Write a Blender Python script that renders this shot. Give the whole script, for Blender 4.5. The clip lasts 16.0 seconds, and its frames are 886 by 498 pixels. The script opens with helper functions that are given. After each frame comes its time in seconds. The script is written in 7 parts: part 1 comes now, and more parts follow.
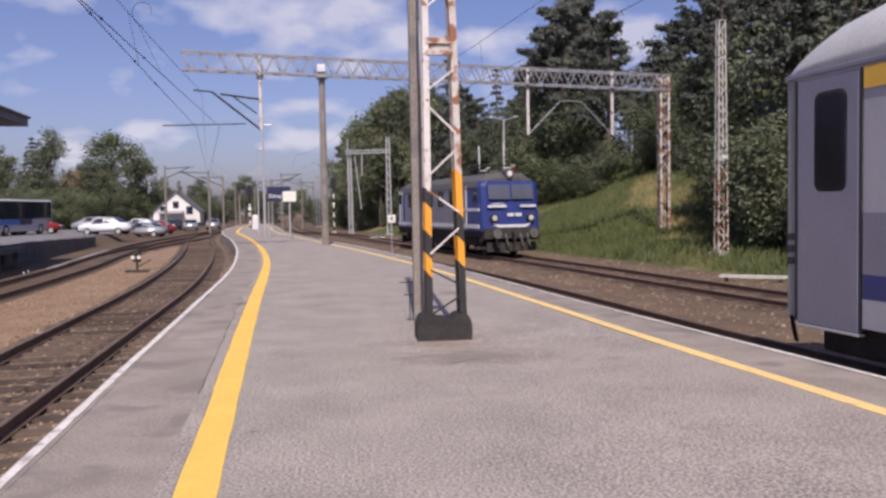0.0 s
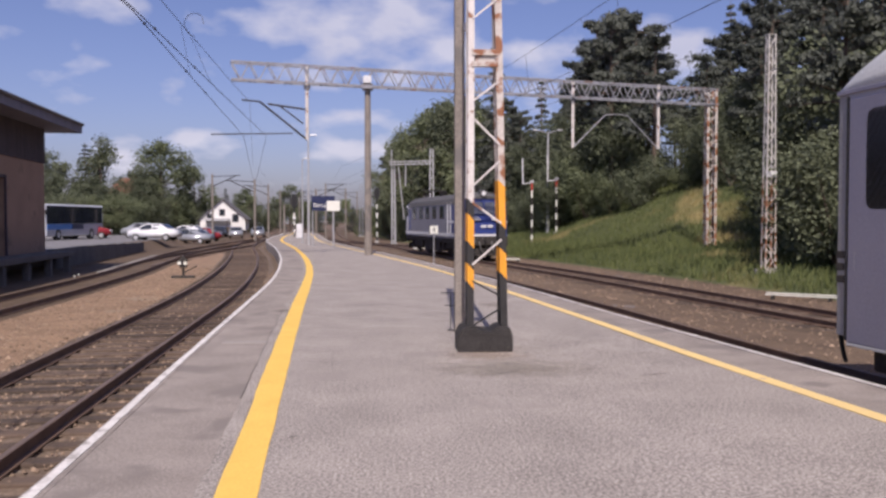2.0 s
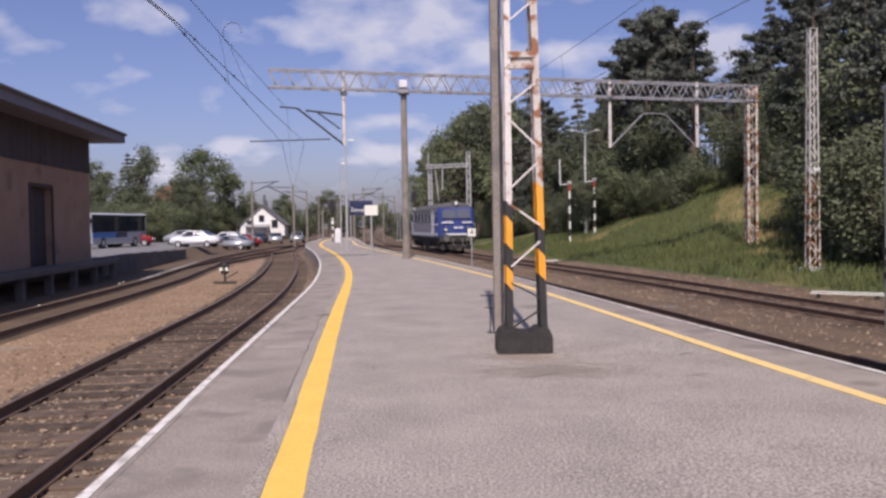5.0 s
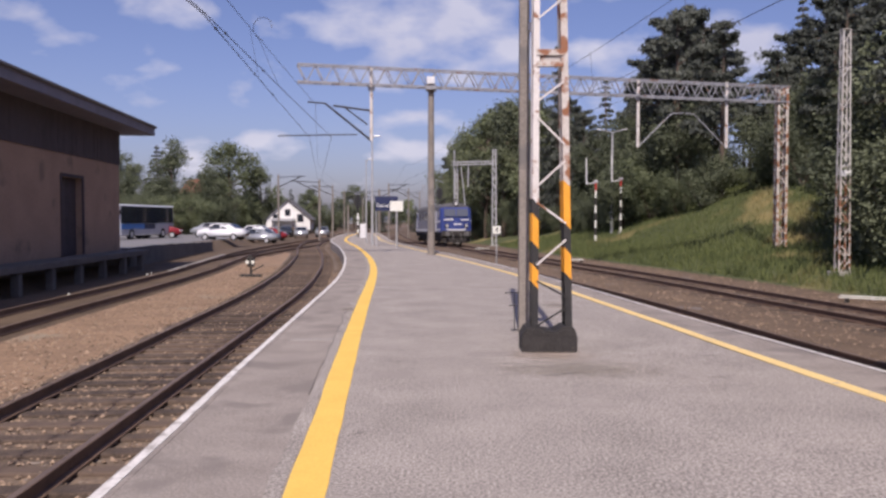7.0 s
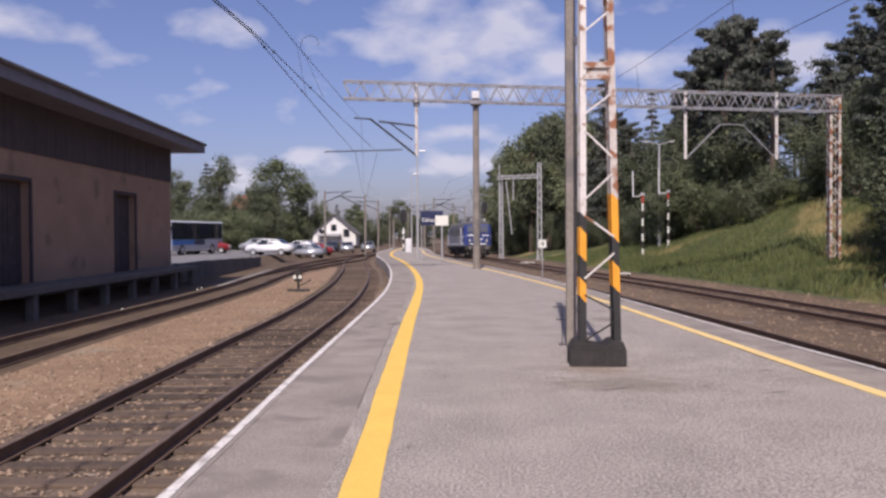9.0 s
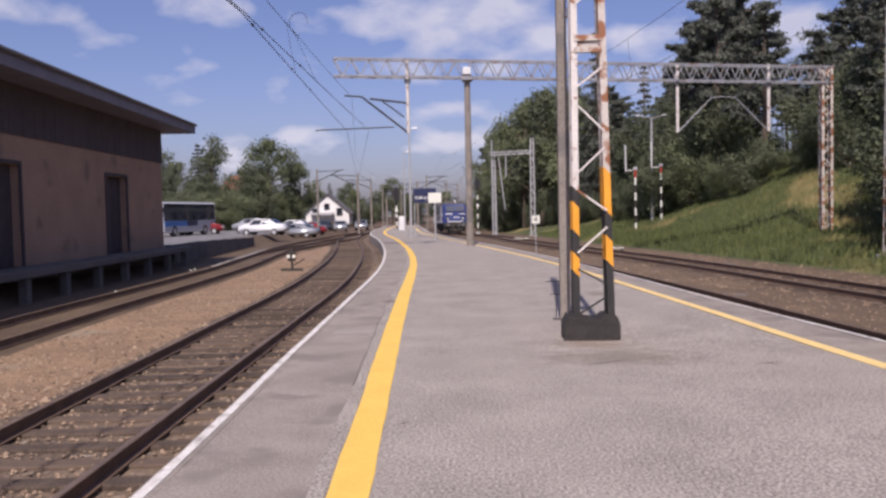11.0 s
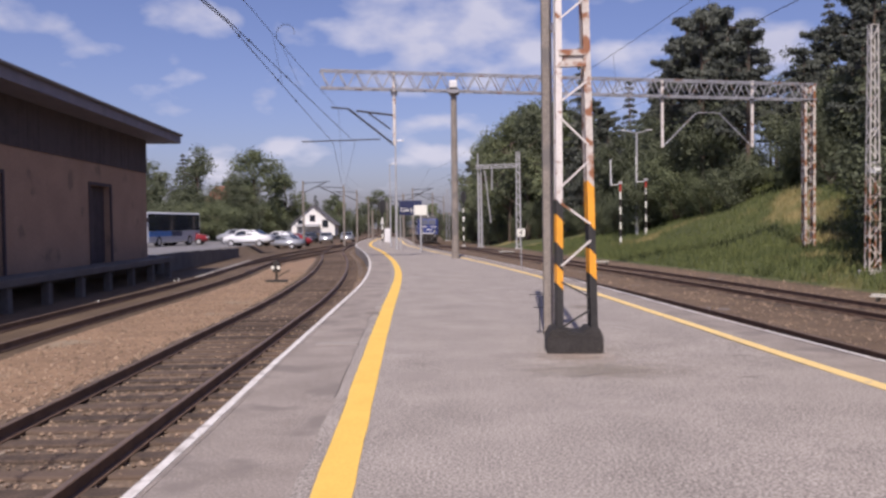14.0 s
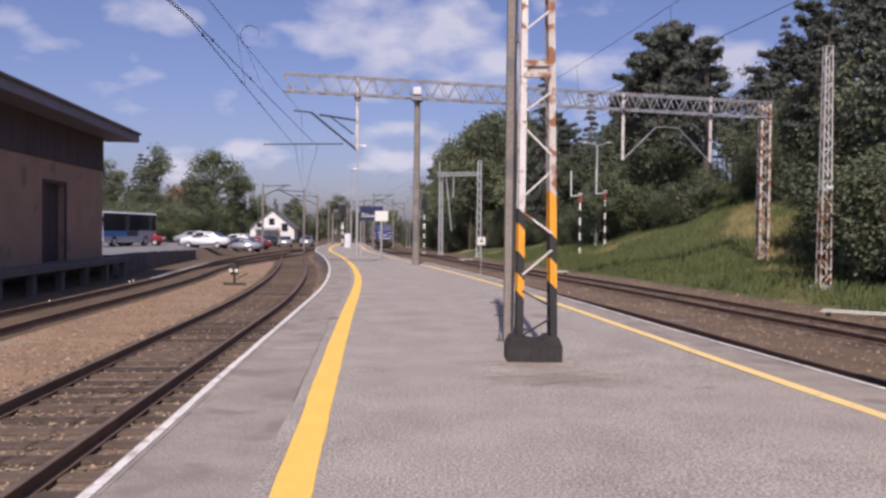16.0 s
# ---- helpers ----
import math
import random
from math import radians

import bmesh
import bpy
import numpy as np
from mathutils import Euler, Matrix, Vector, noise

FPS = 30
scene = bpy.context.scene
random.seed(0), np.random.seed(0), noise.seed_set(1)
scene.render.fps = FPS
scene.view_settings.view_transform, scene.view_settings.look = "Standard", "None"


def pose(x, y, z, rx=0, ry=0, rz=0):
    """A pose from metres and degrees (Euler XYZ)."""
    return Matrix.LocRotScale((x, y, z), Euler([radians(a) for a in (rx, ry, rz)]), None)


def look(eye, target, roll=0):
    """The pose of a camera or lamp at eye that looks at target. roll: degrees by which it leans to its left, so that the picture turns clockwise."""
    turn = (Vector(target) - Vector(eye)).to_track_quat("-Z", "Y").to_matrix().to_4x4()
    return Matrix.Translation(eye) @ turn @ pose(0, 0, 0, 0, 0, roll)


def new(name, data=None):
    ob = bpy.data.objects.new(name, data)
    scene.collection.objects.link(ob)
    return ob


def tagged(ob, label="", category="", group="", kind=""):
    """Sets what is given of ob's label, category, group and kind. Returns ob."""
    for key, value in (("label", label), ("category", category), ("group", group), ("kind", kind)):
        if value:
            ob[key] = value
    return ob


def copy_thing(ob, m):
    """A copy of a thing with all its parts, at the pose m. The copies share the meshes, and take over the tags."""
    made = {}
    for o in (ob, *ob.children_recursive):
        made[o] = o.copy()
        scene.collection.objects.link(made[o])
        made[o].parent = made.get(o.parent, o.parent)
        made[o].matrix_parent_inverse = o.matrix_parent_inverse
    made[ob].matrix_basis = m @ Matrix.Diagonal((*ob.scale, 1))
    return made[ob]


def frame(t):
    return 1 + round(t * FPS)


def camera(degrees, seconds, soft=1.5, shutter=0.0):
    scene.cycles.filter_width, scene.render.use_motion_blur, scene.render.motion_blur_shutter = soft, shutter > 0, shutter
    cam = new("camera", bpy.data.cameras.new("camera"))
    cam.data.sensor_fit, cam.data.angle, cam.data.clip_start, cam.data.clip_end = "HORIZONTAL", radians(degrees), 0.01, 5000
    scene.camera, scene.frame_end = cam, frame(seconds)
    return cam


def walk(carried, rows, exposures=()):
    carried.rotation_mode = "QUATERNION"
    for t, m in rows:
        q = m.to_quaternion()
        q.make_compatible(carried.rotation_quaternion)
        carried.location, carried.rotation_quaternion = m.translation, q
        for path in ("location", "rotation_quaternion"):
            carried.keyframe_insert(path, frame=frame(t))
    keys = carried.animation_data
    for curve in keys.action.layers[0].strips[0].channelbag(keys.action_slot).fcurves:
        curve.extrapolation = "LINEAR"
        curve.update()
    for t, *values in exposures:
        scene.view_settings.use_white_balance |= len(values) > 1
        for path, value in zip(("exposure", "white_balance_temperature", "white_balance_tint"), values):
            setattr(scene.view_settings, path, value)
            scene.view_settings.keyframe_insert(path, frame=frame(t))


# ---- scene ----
# ---- camera: held on the platform, swaying and turning; seconds, x, y, z, pitch, roll, yaw ----
TURNS = [
    (0.0, 0.054, 0.055, 1.789, -2.81, -1.05, -6.49),
    (0.5, 0.033, 0.066, 1.784, -3.49, -0.15, -5.17),
    (1.0, 0.039, 0.033, 1.781, -3.20, 0.09, -3.41),
    (1.5, 0.044, 0.030, 1.777, -2.56, 0.64, -2.87),
    (2.0, 0.051, 0.045, 1.777, -1.98, -0.06, -3.65),
    (2.5, 0.053, 0.022, 1.781, -1.96, -0.56, -2.14),
    (3.0, 0.049, 0.024, 1.779, -1.47, -0.14, -1.62),
    (3.5, 0.036, 0.012, 1.775, -2.21, -0.39, -2.16),
    (4.0, 0.033, 0.015, 1.779, -2.40, -0.50, -1.72),
    (4.2, 0.042, 0.017, 1.780, -2.21, -0.60, -1.55),
    (6.3, 0.024, 0.007, 1.770, -1.62, -1.09, -0.63),
    (6.5, 0.024, 0.000, 1.772, -1.75, -0.59, -0.60),
    (7.0, 0.016, -0.011, 1.773, -1.96, 0.01, 0.57),
    (7.5, 0.012, -0.001, 1.768, -1.87, 1.02, 1.62),
    (8.0, 0.010, 0.011, 1.780, -2.26, -0.37, 3.07),
    (8.5, -0.005, -0.013, 1.768, -1.44, 0.36, 2.29),
    (9.0, -0.010, -0.014, 1.771, -0.98, -0.36, 3.63),
    (9.5, 0.006, 0.002, 1.751, -1.61, -0.77, 3.53),
    (11.8, -0.010, 0.006, 1.759, -2.56, -1.27, 3.23),
    (12.0, -0.012, 0.007, 1.759, -2.40, -0.65, 3.28),
    (12.5, 0.000, -0.000, 1.750, -1.62, -0.86, 3.18),
    (13.0, 0.011, -0.003, 1.753, -1.91, -0.67, 2.58),
    (13.5, 0.016, -0.011, 1.751, -1.60, -0.83, 1.98),
    (14.0, 0.022, -0.003, 1.750, -1.68, -0.74, 2.24),
    (14.5, 0.013, -0.010, 1.747, -1.58, 0.09, 1.18),
    (15.0, 0.010, 0.004, 1.748, -1.39, 0.40, 0.17),
    (15.5, -0.002, -0.005, 1.747, -1.78, -0.02, -0.03),
    (16.0, -0.009, -0.003, 1.743, -1.20, 0.64, -0.50),
]


def eye_pose(x, y, z, pitch, roll, yaw):
    """The camera's pose from metres and degrees of pitch, of lean and of turn to the left."""
    return pose(x, y, z, 0, 0, yaw) @ pose(0, 0, 0, 90 + pitch, 0, 0) @ pose(0, 0, 0, 0, 0, roll)


cam = camera(55.50, 16.0, soft=2.7)
STOPS, KELVIN, TINT = 0.12, 6550, 17
walk(cam, [(t, eye_pose(*p)) for t, *p in TURNS], exposures=[(0.0, STOPS, KELVIN, TINT), (16.0, STOPS, KELVIN, TINT)])

# ---- world, sun ----
SUN_ELEV, SUN_AZ = 48.0, -3.0         # the sun stands behind the camera


def make_world():
    world = bpy.data.worlds.new("sky")
    scene.world = world
    world.use_nodes = True
    nt = world.node_tree
    nt.nodes.clear()
    out = nt.nodes.new("ShaderNodeOutputWorld")
    bg = nt.nodes.new("ShaderNodeBackground")
    sky = nt.nodes.new("ShaderNodeTexSky")
    sky.sky_type, sky.sun_disc = "NISHITA", False
    sky.sun_elevation, sky.sun_rotation = radians(SUN_ELEV), radians(180 - SUN_AZ)
    sky.air_density, sky.dust_density, sky.ozone_density = 1.0, 1.6, 1.6
    tc = nt.nodes.new("ShaderNodeTexCoord")
    # clouds: noise on the sky dome, squeezed towards the horizon
    sep = nt.nodes.new("ShaderNodeSeparateXYZ")
    nt.links.new(tc.outputs["Generated"], sep.inputs[0])
    up = nt.nodes.new("ShaderNodeMath")
    up.operation = "ADD"
    up.inputs[1].default_value = 0.42
    nt.links.new(sep.outputs["Z"], up.inputs[0])
    div = nt.nodes.new("ShaderNodeVectorMath")
    div.operation = "DIVIDE"
    comb = nt.nodes.new("ShaderNodeCombineXYZ")
    for i in range(3):
        nt.links.new(up.outputs[0], comb.inputs[i])
    nt.links.new(tc.outputs["Generated"], div.inputs[0])
    nt.links.new(comb.outputs[0], div.inputs[1])
    mp = nt.nodes.new("ShaderNodeMapping")
    mp.inputs["Location"].default_value = CLOUD_SHIFT
    mp.inputs["Scale"].default_value = (1.0, 1.0, 1.0)
    nt.links.new(div.outputs[0], mp.inputs[0])
    n1 = nt.nodes.new("ShaderNodeTexNoise")
    n1.inputs["Scale"].default_value, n1.inputs["Detail"].default_value = 9.0, 8.0
    n1.inputs["Roughness"].default_value = 0.46
    nt.links.new(mp.outputs[0], n1.inputs["Vector"])
    # cumulus banks by bearing, height, half-width and half-height in degrees
    bank = None
    for bearing, height, wide, tall, weight in CLOUDS:
        az, el = radians(bearing), radians(height)
        side = Vector((math.cos(az), -math.sin(az), 0)) / math.sin(radians(wide))
        over = Vector((-math.sin(az) * math.sin(el), -math.cos(az) * math.sin(el), math.cos(el))) / math.sin(radians(tall))
        heart = Vector((math.sin(az) * math.cos(el), math.cos(az) * math.cos(el), math.sin(el)))
        parts = []
        off = nt.nodes.new("ShaderNodeVectorMath")
        off.operation = "SUBTRACT"
        off.inputs[1].default_value = heart
        nt.links.new(tc.outputs["Generated"], off.inputs[0])
        for axis in (side, over):
            dot = nt.nodes.new("ShaderNodeVectorMath")
            dot.operation = "DOT_PRODUCT"
            dot.inputs[1].default_value = axis
            nt.links.new(off.outputs[0], dot.inputs[0])
            parts.append(dot.outputs["Value"])
        depth = nt.nodes.new("ShaderNodeVectorMath")
        depth.operation = "DOT_PRODUCT"
        depth.inputs[1].default_value = heart * 3
        nt.links.new(off.outputs[0], depth.inputs[0])
        both = nt.nodes.new("ShaderNodeCombineXYZ")
        for k, socket in enumerate((*parts, depth.outputs["Value"])):
            nt.links.new(socket, both.inputs[k])
        far = nt.nodes.new("ShaderNodeVectorMath")
        far.operation = "LENGTH"
        nt.links.new(both.outputs[0], far.inputs[0])
        fade = nt.nodes.new("ShaderNodeMapRange")
        fade.inputs["From Min"].default_value, fade.inputs["From Max"].default_value = 1.5, 0.0
        fade.inputs["To Max"].default_value = weight
        nt.links.new(far.outputs["Value"], fade.inputs["Value"])
        if bank is None:
            bank = fade.outputs[0]
        else:
            top = nt.nodes.new("ShaderNodeMath")
            top.operation = "MAXIMUM"
            nt.links.new(bank, top.inputs[0])
            nt.links.new(fade.outputs[0], top.inputs[1])
            bank = top.outputs[0]
    total = nt.nodes.new("ShaderNodeMath")
    total.operation = "ADD"
    nt.links.new(n1.outputs["Fac"], total.inputs[0])
    nt.links.new(bank, total.inputs[1])
    ramp = nt.nodes.new("ShaderNodeValToRGB")
    ramp.color_ramp.elements[0].position, ramp.color_ramp.elements[1].position = 0.6, 0.86
    nt.links.new(total.outputs[0], ramp.inputs[0])
    # greyer bellies
    n2 = nt.nodes.new("ShaderNodeTexNoise")
    n2.inputs["Scale"].default_value, n2.inputs["Detail"].default_value = 3.1, 4.0
    nt.links.new(mp.outputs[0], n2.inputs["Vector"])
    tint = nt.nodes.new("ShaderNodeMix")
    tint.data_type = "RGBA"
    tint.inputs[6].default_value = (5.2, 5.4, 6.8, 1)
    tint.inputs[7].default_value = (8.6, 8.6, 9.4, 1)
    nt.links.new(n2.outputs["Fac"], tint.inputs[0])
    haze = nt.nodes.new("ShaderNodeMix")
    haze.data_type = "RGBA"
    haze.blend_type = "MULTIPLY"
    haze.inputs[0].default_value = 1.0
    haze.inputs[7].default_value = SKY_TINT
    nt.links.new(sky.outputs[0], haze.inputs[6])
    mix = nt.nodes.new("ShaderNodeMix")
    mix.data_type = "RGBA"
    dens = nt.nodes.new("ShaderNodeMath")
    dens.operation = "MULTIPLY"
    dens.inputs[1].default_value = 0.8
    nt.links.new(ramp.outputs[0], dens.inputs[0])
    nt.links.new(dens.outputs[0], mix.inputs[0])
    nt.links.new(haze.outputs[2], mix.inputs[6])
    nt.links.new(tint.outputs[2], mix.inputs[7])
    bg.inputs["Strength"].default_value = SKY_STRENGTH
    nt.links.new(mix.outputs[2], bg.inputs["Color"])
    nt.links.new(bg.outputs[0], out.inputs[0])
    sun = bpy.data.lights.new("sun", "SUN")
    sun.energy, sun.angle, sun.color = SUN_POWER, radians(0.6), (1.0, 0.93, 0.84)
    ob = new("sun", sun)
    d = Vector((math.sin(radians(SUN_AZ)) * math.cos(radians(SUN_ELEV)), -math.cos(radians(SUN_AZ)) * math.cos(radians(SUN_ELEV)), math.sin(radians(SUN_ELEV))))
    ob.matrix_basis = look(d * 200, (0, 0, 0))


CLOUDS = ((-2, 13.0, 8, 3.4, 0.36), (4, 11.5, 6, 2.4, 0.36), (-7.5, 13.5, 5, 2.4, 0.3), (9.5, 10.5, 2.5, 2, 0.26), (19.3, 11, 2.6, 2, 0.44), (-19.4, 13.2, 3, 1.5, 0.34),
          (-14, 8.6, 1.3, 1.2, 0.38), (-12.7, 5.2, 2.1, 1.0, 0.4), (-1.9, 6.9, 3, 0.9, 0.34), (-2.2, 5.0, 3.5, 1.0, 0.34), (-17, 3.8, 1.8, 1.4, 0.32), (-30.5, 13, 3.5, 1.2, 0.35),
          (12.5, 9, 3, 1.5, 0.2), (6, 16.5, 7, 2, 0.3), (-14, 16, 4, 1, 0.25), (62, 30, 15, 8, 0.3), (-70, 25, 15, 7, 0.3), (150, 35, 20, 9, 0.3), (-140, 40, 20, 9, 0.3))
CLOUD_SHIFT = (2.3, 1.15, 0.7)
SKY_TINT = (0.89, 0.85, 1.14, 1)
SKY_STRENGTH, SUN_POWER = 0.088, 4.0
make_world()


# ---- materials ----
def mat(name, a, b=None, rough=0.7, metal=0.0, scale=6.0, fine=60.0, bump=0.15, spots=None, spot_at=0.62, spot_scale=2.0, space="Object", spec=0.5, island=0.0, coarse_share=0.45):
    """A surface of two colours mixed by coarse and fine grain, with stains and relief."""
    m = bpy.data.materials.new(name)
    m.use_nodes = True
    nt = m.node_tree
    bsdf = nt.nodes["Principled BSDF"]
    b = b or tuple(c * 0.8 for c in a)
    tc = nt.nodes.new("ShaderNodeTexCoord")
    if space == "World":
        src = nt.nodes.new("ShaderNodeNewGeometry").outputs["Position"]
    else:
        src = tc.outputs["Object"]
    coarse = nt.nodes.new("ShaderNodeTexNoise")
    coarse.inputs["Scale"].default_value, coarse.inputs["Detail"].default_value = scale, 5
    grain = nt.nodes.new("ShaderNodeTexNoise")
    grain.inputs["Scale"].default_value, grain.inputs["Detail"].default_value = fine, 3
    nt.links.new(src, coarse.inputs["Vector"])
    nt.links.new(src, grain.inputs["Vector"])
    add = nt.nodes.new("ShaderNodeMath")
    add.operation = "MULTIPLY_ADD"
    add.inputs[1].default_value = 1 - coarse_share
    nt.links.new(grain.outputs["Fac"], add.inputs[0])
    half = nt.nodes.new("ShaderNodeMath")
    half.operation = "MULTIPLY"
    half.inputs[1].default_value = coarse_share
    nt.links.new(coarse.outputs["Fac"], half.inputs[0])
    nt.links.new(half.outputs[0], add.inputs[2])
    value = add.outputs[0]
    if island:
        geo = nt.nodes.new("ShaderNodeNewGeometry")
        info = nt.nodes.new("ShaderNodeObjectInfo")
        s = nt.nodes.new("ShaderNodeMath")
        s.operation = "ADD"
        nt.links.new(geo.outputs["Random Per Island"], s.inputs[0])
        nt.links.new(info.outputs["Random"], s.inputs[1])
        k = nt.nodes.new("ShaderNodeMath")
        k.operation = "MULTIPLY_ADD"
        k.inputs[1].default_value = island * 0.5
        nt.links.new(s.outputs[0], k.inputs[0])
        sub = nt.nodes.new("ShaderNodeMath")
        sub.operation = "SUBTRACT"
        sub.inputs[1].default_value = island * 0.5
        nt.links.new(value, sub.inputs[0])
        nt.links.new(sub.outputs[0], k.inputs[2])
        value = k.outputs[0]
    ramp = nt.nodes.new("ShaderNodeValToRGB")
    e = ramp.color_ramp.elements
    e[0].position, e[1].position = 0.36, 0.64
    e[0].color, e[1].color = (*b, 1), (*a, 1)
    nt.links.new(value, ramp.inputs[0])
    color = ramp.outputs[0]
    if spots:
        blot = nt.nodes.new("ShaderNodeTexNoise")
        blot.inputs["Scale"].default_value, blot.inputs["Detail"].default_value = spot_scale, 6
        nt.links.new(src, blot.inputs["Vector"])
        edge = nt.nodes.new("ShaderNodeValToRGB")
        edge.color_ramp.elements[0].position, edge.color_ramp.elements[1].position = spot_at, spot_at + 0.08
        nt.links.new(blot.outputs["Fac"], edge.inputs[0])
        mx = nt.nodes.new("ShaderNodeMix")
        mx.data_type = "RGBA"
        mx.inputs[7].default_value = (*spots, 1)
        nt.links.new(edge.outputs[0], mx.inputs[0])
        nt.links.new(color, mx.inputs[6])
        color = mx.outputs[2]
    nt.links.new(color, bsdf.inputs["Base Color"])
    bsdf.inputs["Roughness"].default_value, bsdf.inputs["Metallic"].default_value = rough, metal
    bsdf.inputs["Specular IOR Level"].default_value = spec
    if bump:
        bp = nt.nodes.new("ShaderNodeBump")
        bp.inputs["Strength"].default_value, bp.inputs["Distance"].default_value = bump, 0.02
        nt.links.new(add.outputs[0], bp.inputs["Height"])
        nt.links.new(bp.outputs[0], bsdf.inputs["Normal"])
    return m


def glow(name, color, strength):
    m = mat(name, color, color, bump=0)
    b = m.node_tree.nodes["Principled BSDF"]
    b.inputs["Emission Color"].default_value, b.inputs["Emission Strength"].default_value = (*color, 1), strength
    return m


def glass_mat(name, color, rough=0.05):
    m = mat(name, color, tuple(c * 0.9 for c in color), rough=rough, bump=0, spec=0.9)
    return m


